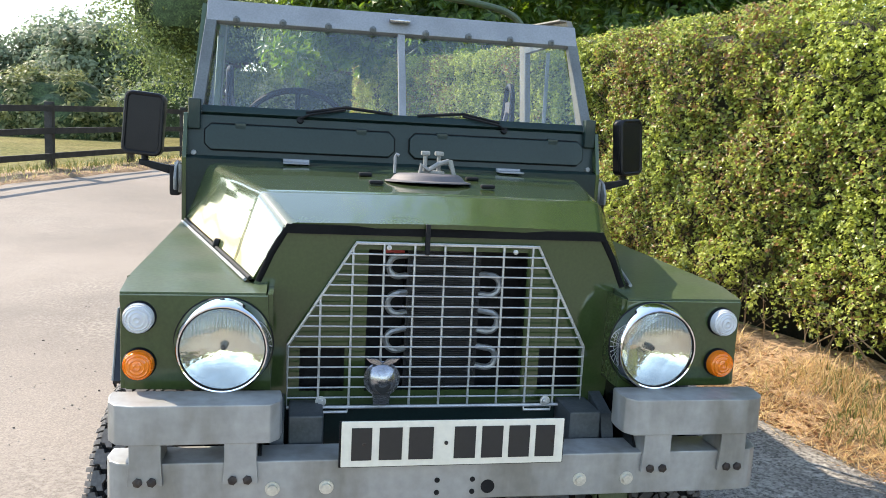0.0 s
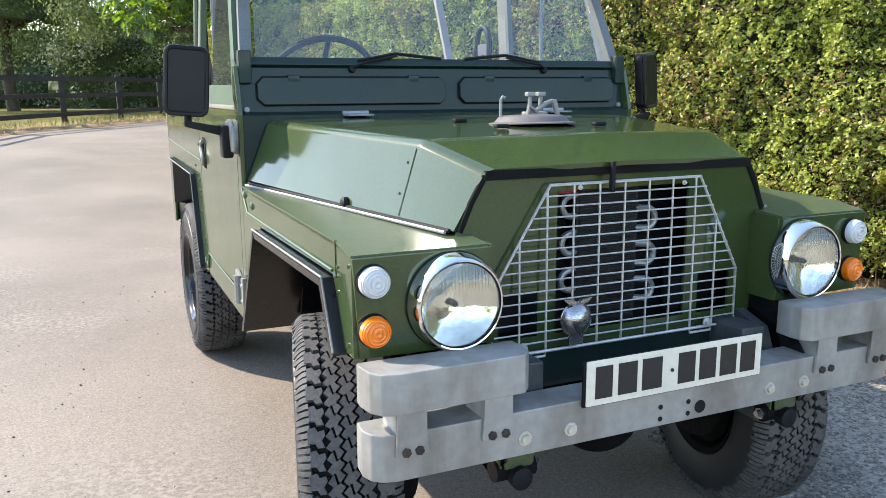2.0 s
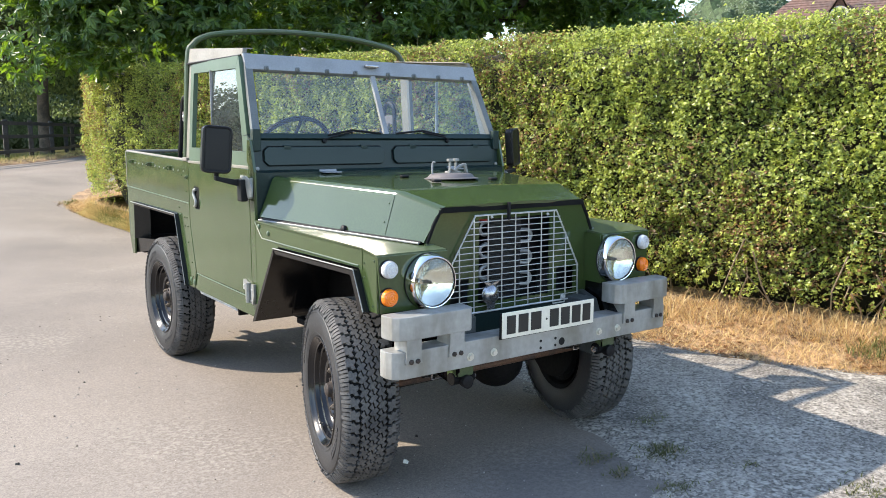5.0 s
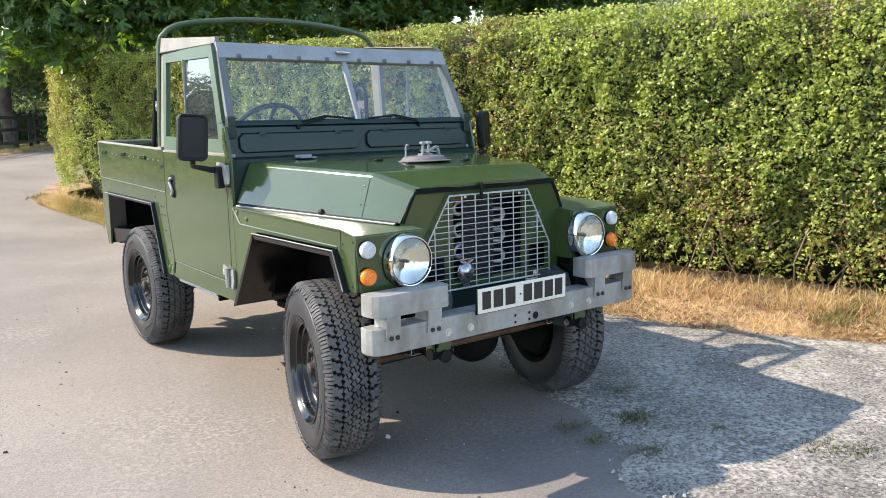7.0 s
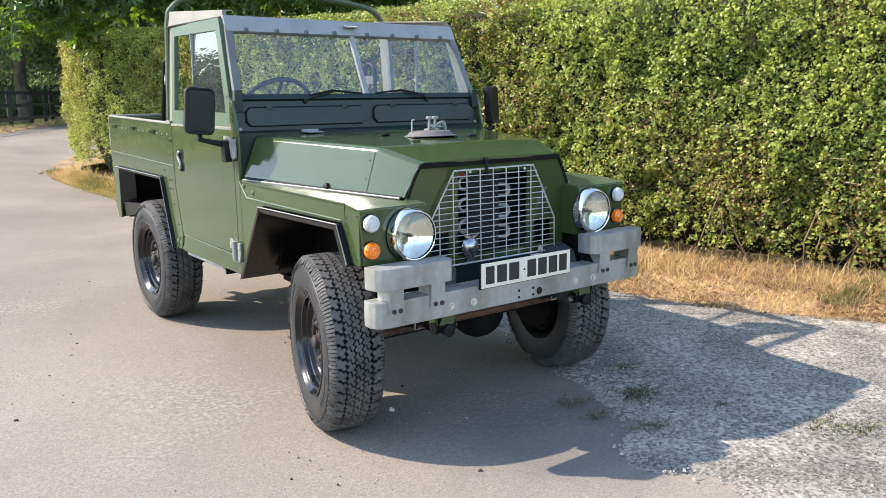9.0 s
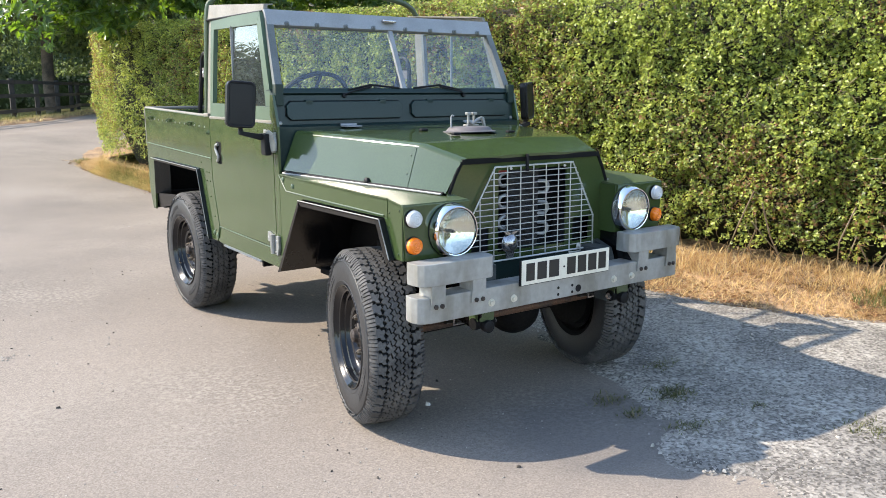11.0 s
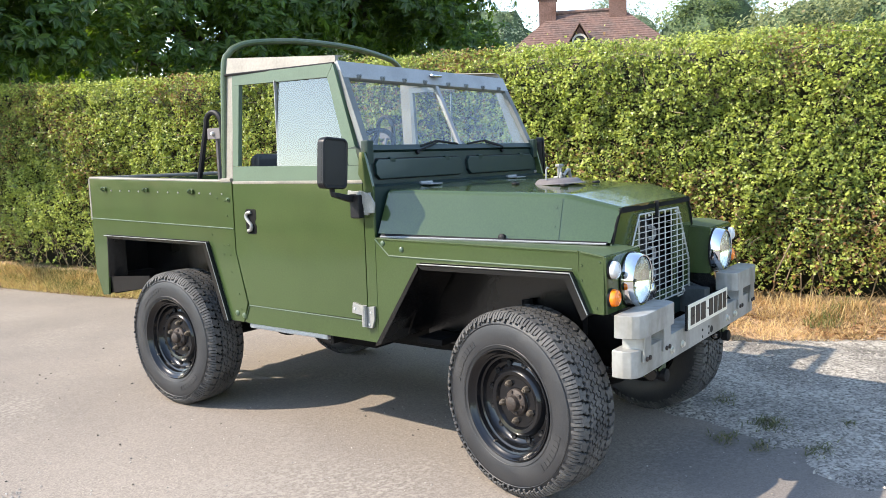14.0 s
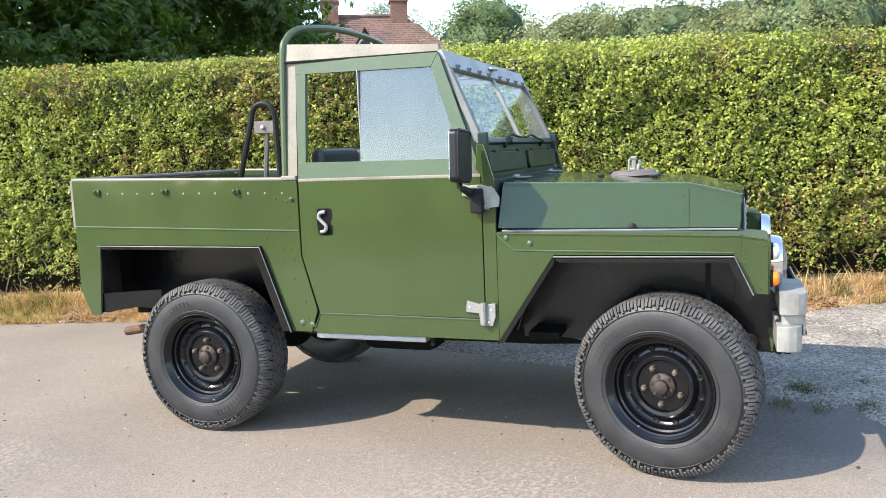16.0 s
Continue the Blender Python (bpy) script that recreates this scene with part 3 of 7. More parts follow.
prism(bm, [(-0.020, -0.004), (0.020, -0.004), (0.019, -0.014), (0.006, -0.030), (-0.006, -0.030), (-0.019, -0.014)], 1, -0.350, -0.340, 0.002)
bm.transform(Matrix.Translation((-0.156, 0, 0.775)))
part("badge_face", bm, CORE, badge, "dark enamel shield")

# lamps
for s in (-1, 1):
    c = (-0.519 if s < 0 else 0.492, -0.396, 0.880)
    lamp = part("headlamp", lathe(B(), [(0, 0.106), (0.012, 0.1065), (0.030, 0.104), (0.044, 0.100), (0.050, 0.0955), (0.049, 0.0925), (0.042, 0.0915), (0.034, 0.090)], c, (0, -1, 0), 56), CHROME, truck, "round headlamp with polished chrome rim")
    part("gasket", lathe(B(), [(-0.002, 0.106), (0.004, 0.1085), (0.007, 0.106), (0.004, 0.100)], c, (0, -1, 0), 40), MATT_BLACK, lamp)
    lens = part("lens", lathe(B(), [(0.043, 0.0915), (0.049, 0.078), (0.054, 0.050), (0.0565, 0.022), (0.057, 0)], c, (0, -1, 0), 48), LENS, lamp, "clear ribbed glass lens")
    part("lens_ring", lathe(B(), [(0.0455, 0.0925), (0.0475, 0.091), (0.0455, 0.0895)], c, (0, -1, 0), 48), MATT_BLACK, lens)
    # moulded flutes across the top of the glass
    for k in range(-8, 9):
        x = 0.0078 * k
        top = math.sqrt(0.084 ** 2 - x * x)
        low = max(0.030, top - 0.045)
        part("flute", tube(B(), [(c[0] + x, c[1] - 0.0525 + 0.9 * (x * x + low * low), c[2] + low), (c[0] + x, c[1] - 0.0525 + 0.9 * (x * x + top * top), c[2] + top)], 0.0013, 5), LENS, lens)
    part("reflector", lathe(B(), [(0.003 + 0.035 * (k / 12) ** 2, 0.091 * k / 12) for k in range(12, -1, -1)], c, (0, -1, 0), 48), BOWL, lamp, "bright concave reflector")
    part("bulb", lathe(B(), [(0.002, 0.0075), (0.016, 0.0070), (0.021, 0.0045), (0.022, 0)], (c[0], c[1], c[2] - 0.004), (0, -1, 0), 16), CORE, lamp)
    for z, mat, name, text in ((0.940, CLEAR, "side_lamp", "small round clear side lamp"), (0.836, AMBER, "indicator", "small round amber indicator")):
        q = (-0.698 if s < 0 else 0.676, -0.396, z)
        la = part(name, lathe(B(), [(0, 0.036), (0.006, 0.0355), (0.010, 0.033), (0.010, 0.0)], q, (0, -1, 0), 28), MATT_BLACK, truck, text)
        part("lens", lathe(B(), [(0.008, 0.0335), (0.018, 0.0325)] + [(0.019 + 0.014 * math.sin(math.pi / 2 * k / 15) + (0.0022 if k % 3 == 1 else 0.0), 0.0318 * math.cos(math.pi / 2 * k / 15)) for k in range(16)], q, (0, -1, 0), 32), mat, la)
        for dx in (-0.026, 0.026):
            part("screw", lathe(B(), [(0.014, 0.0035), (0.0215, 0.003), (0.022, 0)], (q[0] + dx, q[1], q[2]), (0, -1, 0), 8), STEEL, la)

# bumper
BOLT = material("zinc_bolt", (0.60, 0.58, 0.50), 0.35, 0.5, var=0.12, scale=30, fine=200, bump=0.05)
bm = B()
prism(bm, [(-0.748, -0.405), (-0.752, -0.45), (-0.742, -0.478), (-0.722, -0.494), (-0.69, -0.501), (0.69, -0.501), (0.722, -0.494), (0.742, -0.478), (0.752, -0.45), (0.748, -0.405)], 2, 0.552, 0.654, 0.005)
bumper = part("front_bumper", bm, GALV, truck, "grey galvanised steel channel bumper")
for s in (-1, 1):
    bm = B()
    prism(bm, [(s * 0.392, -0.415), (s * 0.388, -0.46), (s * 0.392, -0.492), (s * 0.412, -0.514), (s * 0.69, -0.516), (s * 0.725, -0.506), (s * 0.743, -0.482), (s * 0.750, -0.44), (s * 0.748, -0.415)], 2, 0.698, 0.784, 0.004)
    part("overrider", bm, GALV, bumper, "box-shaped galvanised overrider")
    for x0, x1 in ((0.439, 0.506), (0.633, 0.697)):
        bm = B()
        prism(bm, [(s * x0, 0.705), (s * x0, 0.660), (s * (x0 - 0.004), 0.608), (s * (x1 + 0.004), 0.608), (s * x1, 0.660), (s * x1, 0.705)], 1, -0.511, -0.502, 0.002)
        for xa, xb in ((x0, x0 + 0.006), (x1 - 0.006, x1)):
            box(bm, s * xa, s * xb, -0.506, -0.425, 0.652, 0.700)
        part("bracket", bm, GALV, bumper)
        for x in (x0 + 0.018, x1 - 0.018):
            part("bolt", lathe(B(), [(0, 0.010), (0.005, 0.010), (0.007, 0.006), (0.0072, 0)], (s * x, -0.511, 0.618), (0, -1, 0), 6), HUB, bumper)
    for x in (0.405, 0.290):
        part("bolt", lathe(B(), [(0, 0.016), (0.003, 0.016), (0.003, 0.011), (0.011, 0.0105), (0.012, 0)], (s * x, -0.501, 0.592), (0, -1, 0), 12), BOLT, bumper)
    # dumb irons above the bumper
    bm = B()
    box(bm, s * 0.295, s * 0.375, -0.41, -0.29, 0.60, 0.715, 0.006)
    prism(bm, [(-0.26, 0.74), (-0.38, 0.70), (-0.45, 0.53), (-0.42, 0.49), (-0.26, 0.56)], 0, s * 0.385, s * 0.415)
    prism(bm, [(-0.44, 0.56), (-0.35, 0.56), (-0.34, 0.46), (-0.43, 0.46)], 0, s * 0.35, s * 0.39, 0.004)
    part("frame_horn", bm, HORN, truck, "dull bluish-grey plated frame horn")
    part("gusset_plate", prism(B(), [(-0.27, 0.80), (-0.385, 0.775), (-0.488, 0.655), (-0.488, 0.530), (-0.42, 0.470), (-0.25, 0.50)], 0, s * 0.430, s * 0.437, 0.002), BLACK, truck, "black gusset plate beside the frame")
for x, z, r in ((0.072, 0.588, 0.016), (-0.045, 0.606, 0.006), (-0.045, 0.577, 0.006), (0.036, 0.606, 0.006), (0.036, 0.577, 0.006)):
    part("hole", lathe(B(), [(0, r), (0.0016, r), (0.0016, r * 0.8), (0.0006, 0)], (x, -0.501, z - 0.006), (0, -1, 0), 16), MATT_BLACK, bumper)

bumper.location.y = -0.014

# number plate with its marks as plain bars
bm = B()
box(bm, -0.262, 0.238, -0.532, -0.527, 0.642, 0.745, 0.002)
plate = part("number_plate", bm, PLATE, truck, "off-white number plate with black marks")
for x0, w in ((-0.240, 0.044), (-0.180, 0.050), (-0.115, 0.054), (-0.014, 0.048), (0.048, 0.048), (0.110, 0.048), (0.172, 0.044)):
    part("plate_mark", box(B(), x0, x0 + w, -0.5342, -0.5315, 0.658, 0.731), INK, plate)
for x in (-0.213, -0.032, 0.211):
    part("plate_screw", lathe(B(), [(0, 0.0045), (0.003, 0.004), (0.0035, 0)], (x, -0.5325, 0.694), (0, -1, 0), 10), HUB, plate)
part("plate_back", box(B(), -0.266, 0.242, -0.5255, -0.517, 0.638, 0.743, 0.002), MATT_BLACK, plate)

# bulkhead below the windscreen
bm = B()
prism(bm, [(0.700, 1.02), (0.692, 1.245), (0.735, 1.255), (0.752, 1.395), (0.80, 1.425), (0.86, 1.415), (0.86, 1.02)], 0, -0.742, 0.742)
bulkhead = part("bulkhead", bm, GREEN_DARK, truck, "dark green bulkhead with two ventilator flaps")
for x0, x1 in ((-0.685, -0.022), (0.034, 0.697)):
    bm = B()
    prism(bm, [(x0 + 0.02, 1.277), (x1 - 0.02, 1.277), (x1, 1.297), (x1, 1.345), (x1 - 0.02, 1.365), (x0 + 0.02, 1.365), (x0, 1.345), (x0, 1.297)], 1, 0.715, 0.752, 0.004)
    for v in bm.verts:
        v.co.y += (v.co.z - 1.32) * 0.121 + 0.003 + (0.008 if v.co.y < 0.73 else 0)
    part("ventilator_flap", bm, GREEN_DARK, bulkhead)
    groove = B()
    out = [(x0 + 0.02, 1.275), (x1 - 0.02, 1.275), (x1 + 0.002, 1.297), (x1 + 0.002, 1.345), (x1 - 0.02, 1.367), (x0 + 0.02, 1.367), (x0 - 0.002, 1.345), (x0 - 0.002, 1.297)]
    tube(groove, [(x, 0.742 + (z - 1.32) * 0.121, z) for x, z in out], 0.0028, 6, closed=True)
    part("flap_seal", groove, MATT_BLACK, bulkhead)
    for x in (x0 + 0.12, x1 - 0.12):
        part("flap_hinge", box(B(), x - 0.02, x + 0.02, 0.7295, 0.748, 1.347, 1.373, 0.004), GREEN_DARK, bulkhead)
for s in (-1, 1):
    bm = B()
    prism(bm, [(0.690, 0.552), (0.748, 0.552), (0.748, 1.262), (0.775, 1.30), (0.765, 1.40), (0.735, 1.40), (0.692, 1.25)], 0, s * 0.742, s * W, 0.003)
    part("door_pillar", bm, GREEN, bulkhead)
    bm = B()
    box(bm, s * 0.700, s * 0.742, 0.725, 0.765, 1.345, 1.450, 0.006)
    part("screen_bracket", bm, GREEN_DARK, bulkhead)
    part("screen_bolt", lathe(B(), [(0, 0.010), (0.010, 0.009), (0.012, 0)], (s * 0.722, 0.735, 1.262), (0, -1, 0.2), 10), HINGE, bulkhead)

# windscreen
tilt_y = lambda z: 0.758 + (z - 1.41) * 0.455
frame_screen = None


def screen_bar(x0, z0, x1, z1, wide, thick=0.03, mat=ALLOY, name="frame_bar"):
    a, b = Vector((x0, tilt_y(z0), z0)), Vector((x1, tilt_y(z1), z1))
    d = (b - a).normalized()
    nrm = Vector((0, -1, 0.455)).normalized()
    side = d.cross(nrm).normalized() * wide / 2
    bm = B()
    q = [a - side, b - side, b + side, a + side]
    sheet(bm, [[p - nrm * thick / 2 for p in q]], thick, nrm)
    bmesh.ops.recalc_face_normals(bm, faces=bm.faces)
    bmesh.ops.bevel(bm, geom=bm.edges[:], offset=0.004, segments=2, profile=0.5, affect="EDGES")
    return bm


screen = part("windscreen", screen_bar(-0.70, 1.768, 0.70, 1.768, 0.085, 0.032), ALLOY, truck, "two-pane windscreen in a bare alloy frame")
part("frame_bar", screen_bar(-0.715, 1.412, 0.715, 1.412, 0.028), GREEN_DARK, screen)
part("frame_bar", screen_bar(0.008, 1.41, 0.008, 1.75, 0.028, 0.02), ALLOY, screen)
for s in (-1, 1):
    part("frame_bar", screen_bar(s * 0.714, 1.40, s * 0.676, 1.81, 0.040), ALLOY_DULL, screen)
    bm = B()
    q = [(s * 0.724, tilt_y(1.40) - 0.006, 1.40), (s * 0.686, tilt_y(1.81) - 0.006, 1.81), (s * 0.686, 0.972, 1.80), (s * 0.722, 0.806, 1.342)]
    sheet(bm, [q], 0.016, (-s, 0, 0))
    part("pillar_flange", bm, ALLOY_DULL, screen)
    for k in range(4):
        x = s * (0.10 + 0.165 * k)
        bm = B()
        z = 1.742
        lathe(bm, [(0, 0.014), (0.007, 0.012), (0.012, 0.006), (0.018, 0.006), (0.018, 0)], (x, tilt_y(z) - 0.016, z), (0, -1, 0.45), 10)
        part("fastener", bm, ALLOY_DULL, screen)
    a, b = (-0.68, -0.008) if s < 0 else (0.024, 0.68)
    zs = (1.425, 1.728)
    bm = B()
    qa, qb = a, b
    top_in = 0.028
    q = [(qa, tilt_y(zs[0]), zs[0]), (qb, tilt_y(zs[0]), zs[0]), (qb - (top_in if s > 0 else 0), tilt_y(zs[1]), zs[1]), (qa + (top_in if s < 0 else 0), tilt_y(zs[1]), zs[1])]
    sheet(bm, [q], 0.005, (0, 1, -0.455))
    pane = part("pane", bm, GLASS, screen, "slightly dusty clear glass pane", smooth=False)
    pane.visible_shadow = False
    # wiper
    x0 = -0.36 if s < 0 else 0.39
    zb = 1.40
    bm = B()
    tube(bm, [(x0, 0.742, 1.398), (x0 + s * -0.03, 0.722, 1.412), (x0 - s * 0.16, tilt_y(1.44) - 0.022, 1.438)], 0.0045, 6)
    tube(bm, [(x0 - s * 0.02 - 0.0, tilt_y(1.425) - 0.018, 1.420), (x0 - s * 0.16, tilt_y(1.447) - 0.018, 1.446), (x0 - s * 0.33, tilt_y(1.432) - 0.018, 1.430)], 0.0058, 6)
    lathe(bm, [(0, 0.013), (0.012, 0.012), (0.016, 0)], (x0, 0.752, 1.392), (0, -1, 0.3), 10)
    part("wiper", bm, MATT_BLACK, screen, "black wiper lying along the bottom of the glass")
part("top_catch", box(B(), -0.040, 0.040, 0.882, 0.91, 1.774, 1.790, 0.006), BADGE, screen)

# doors, door tops
DOOR = [(0.752, 0.648), (0.752, 1.262), (1.632, 1.270), (1.634, 0.918), (1.558, 0.650)]
for s in (-1, 1):
    door = part("door", panel_side(s, DOOR, 0.03), GREEN, truck, "flat dark green door, closed")
    part("capping", box(B(), s * (W + 0.002), s * (W - 0.034), 0.752, 1.632, 1.262, 1.276, 0.003), CREAM, door)
    # door top frame as four bars
    xo = W - 0.006
    lean = lambda z: xo - (z - 1.27) * 0.062
    if s < 0:
        bars = (("window_rail", [(0.762, 1.276), (1.632, 1.276), (1.632, 1.350), (0.770, 1.340)]), ("window_rail", [(0.936, 1.800), (1.632, 1.806), (1.632, 1.752), (0.970, 1.742)]),
                ("window_post", [(1.632, 1.351), (1.632, 1.751), (1.582, 1.751), (1.592, 1.351)]), ("window_post", [(0.770, 1.341), (0.9350, 1.797), (0.969, 1.741), (0.838, 1.344)]))
    else:
        bars = (("window_rail", [(0.762, 1.276), (1.632, 1.276), (1.632, 1.325), (0.785, 1.320)]), ("window_rail", [(0.962, 1.800), (1.632, 1.806), (1.632, 1.775), (0.970, 1.768)]),
                ("window_post", [(1.632, 1.326), (1.632, 1.774), (1.606, 1.774), (1.606, 1.326)]), ("window_post", [(0.800, 1.321), (0.962, 1.767), (0.990, 1.767), (0.830, 1.321)]))
    for k, q in bars:
        bm = B()
        sheet(bm, [[(s * lean(z), y, z) for y, z in q]], 0.024, (-s, 0, 0))
        part(k, bm, GREEN_PALE if s < 0 else ALLOY_DULL, door, "grey-green window frame of the door" if s < 0 else "bare grey window frame of the door")
    # glass: doubled panes in front, open behind
    bm = B()
    for off in (0.010, 0.018):
        sheet(bm, [[(s * (lean(z) - off), y, z) for y, z in ((0.836, 1.342), (1.318, 1.346), (1.318, 1.756), (0.968, 1.748))]], 0.003, (-s, 0, 0))
    pane = part("sliding_pane", bm, GLASS_SIDE if s < 0 else GLASS_CLEAN, door, "doubled sliding glass panes pushed forward, reflecting the sky", smooth=False)
    pane.visible_shadow = False
    part("pane_edge", box(B(), s * (lean(1.55) - 0.006), s * (lean(1.55) - 0.022), 1.3165, 1.3205, 1.347, 1.753), ALLOY, door)
    # handle; the shade of its recess is drawn as a flat near-black plate
    bm = B()
    HB = [(1.466, 1.022), (1.474, 1.014), (1.530, 1.014), (1.540, 1.022), (1.544, 1.060), (1.544, 1.128), (1.536, 1.138), (1.474, 1.138), (1.466, 1.130), (1.466, 1.092), (1.476, 1.080), (1.476, 1.066), (1.466, 1.056)]
    prism(bm, HB, 0, s * (W + 0.0015), s * (W - 0.004))
    handle = part("handle_recess", bm, RECESS_BLACK, door, "flat black plate for the shaded recess, with a bare metal catch")
    bm = B()
    tube(bm, curve_points([(s * (W + 0.006), 1.498, 1.122), (s * (W + 0.009), 1.522, 1.118), (s * (W + 0.010), 1.530, 1.098), (s * (W + 0.010), 1.512, 1.076), (s * (W + 0.010), 1.494, 1.058), (s * (W + 0.009), 1.500, 1.036), (s * (W + 0.006), 1.524, 1.030)], 4), 0.0085, 8)
    part("handle", bm, HINGE, handle)
    # hinges
    for z, k in ((1.195, 1.0), (0.690, 0.9)):
        hinge_bm = B()
        prism(hinge_bm, [(0.700, z - 0.03), (0.700, z + 0.028), (0.76, z + 0.020), (0.828, z + 0.038), (0.835, z - 0.012), (0.775, z - 0.018), (0.770, z - 0.070), (0.715, z - 0.072)], 0, s * W, s * (W + 0.014), 0.003)
        tube(hinge_bm, [(s * (W + 0.020), 0.752, z - 0.065), (s * (W + 0.020), 0.752, z + 0.030)], 0.013, 10)
        hinge = part("hinge", hinge_bm, HINGE, door, "bare grey metal strap hinge")
        for y, zz in ((0.815, z + 0.01), (0.72, z + 0.0), (0.73, z - 0.055)):
            part("hinge_bolt", lathe(B(), [(0, 0.006), (0.003, 0.005), (0.004, 0)], (s * (W + 0.014), y, zz), (s, 0, 0), 8), STEEL, hinge)
    # broad cast plate of the upper hinge, which also carries the mirror
    bm = B()
    prism(bm, [(0.668, 1.135), (0.664, 1.175), (0.690, 1.215), (0.745, 1.232), (0.806, 1.226), (0.806, 1.205), (0.742, 1.198), (0.722, 1.130)], 0, s * (W + 0.015), s * (W + 0.024), 0.003)
    part("hinge_plate", bm, HINGE, door, "bare grey metal hinge plate")
    # sill
    sill = part("sill", panel_side(s, [(0.690, 0.552), (0.692, 0.640), (1.556, 0.646), (1.575, 0.612), (1.60, 0.56), (1.57, 0.552)], 0.014, W - 0.002), GREEN, truck, "dark green sill panel")
    part("sill_edge", tube(B(), [(s * (W + 0.001), 0.76, 0.643), (s * (W + 0.001), 1.556, 0.648), (s * (W + 0.001), 1.588, 0.575)], 0.003, 6), GREEN_PALE, sill)
    # side mirror on an arm from the hinge
    mx, my = s * 0.896, 0.812
    turn = radians(-5 if s < 0 else 32)
    bm = B()
    sheet(bm, [[(mx - 0.067, my, 1.246), (mx + 0.067, my, 1.246), (mx + 0.067, my, 1.462), (mx - 0.067, my, 1.462)]], 0.040, (0, -1, 0))
    bmesh.ops.recalc_face_normals(bm, faces=bm.faces)
    up = [e for e in bm.edges if abs((e.verts[0].co - e.verts[1].co).y) > 0.02]
    bmesh.ops.bevel(bm, geom=up, offset=0.024, segments=4, profile=0.5, affect="EDGES")
    face = [e for e in bm.edges if all(v.co.y < my - 0.034 for v in e.verts)]
    bmesh.ops.bevel(bm, geom=face, offset=0.016, segments=3, profile=0.5, affect="EDGES")
    bm.transform(Matrix.Translation((mx, my, 0)) @ Matrix.Rotation(turn, 4, "Z") @ Matrix.Translation((-mx, -my, 0)))
    mirror = part("side_mirror", bm, MIRROR_BLACK, truck, "black plastic door mirror on a black arm")
    bm = B()
    sheet(bm, [[(mx - 0.060, my + 0.002, 1.258), (mx + 0.060, my + 0.002, 1.258), (mx + 0.060, my + 0.002, 1.450), (mx - 0.060, my + 0.002, 1.450)]], 0.003, (0, 1, 0))
    bm.transform(Matrix.Translation((mx, my, 0)) @ Matrix.Rotation(turn, 4, "Z") @ Matrix.Translation((-mx, -my, 0)))
    glass = part("mirror_glass", bm, CHROME, mirror)
    bm = B()
    rim_pts = []
    for cx, cz, a0 in ((0.042, 1.436, 0), (-0.042, 1.436, 90), (-0.042, 1.272, 180), (0.042, 1.272, 270)):
        rim_pts += [(mx + cx + 0.020 * math.cos(radians(a0 + 22.5 * k)), my - 0.036, cz + 0.020 * math.sin(radians(a0 + 22.5 * k))) for k in range(5)]
    tube(bm, rim_pts, 0.008, 8, closed=True)
    bm.transform(Matrix.Translation((mx, my, 0)) @ Matrix.Rotation(turn, 4, "Z") @ Matrix.Translation((-mx, -my, 0)))
    rim = part("mirror_rim", bm, MIRROR_BLACK, mirror)
    bm = B()
    tube(bm, [(mx, my - 0.012, 1.256), (mx, my - 0.012, 1.222)], 0.012, 10)
    prism(bm, [(mx + s * 0.016, 1.232), (mx + s * 0.014, 1.212), (s * 0.812, 1.184), (s * 0.772, 1.176), (s * 0.772, 1.218), (s * 0.815, 1.214)], 1, 0.768, 0.798, 0.004)
    box(bm, s * 0.768, s * 0.804, 0.735, 0.79, 1.11, 1.215, 0.008)
    part("mirror_arm", bm, MATT_BLACK, mirror)
    for ob in (mirror, glass, rim):
        lean = Matrix.Translation((s * 0.90, 0, 1.32)) @ Matrix.Rotation(radians(4.5) * -s, 4, "Y") @ Matrix.Translation((s * -0.90, 0, -1.32))
        ob.data.transform(lean)

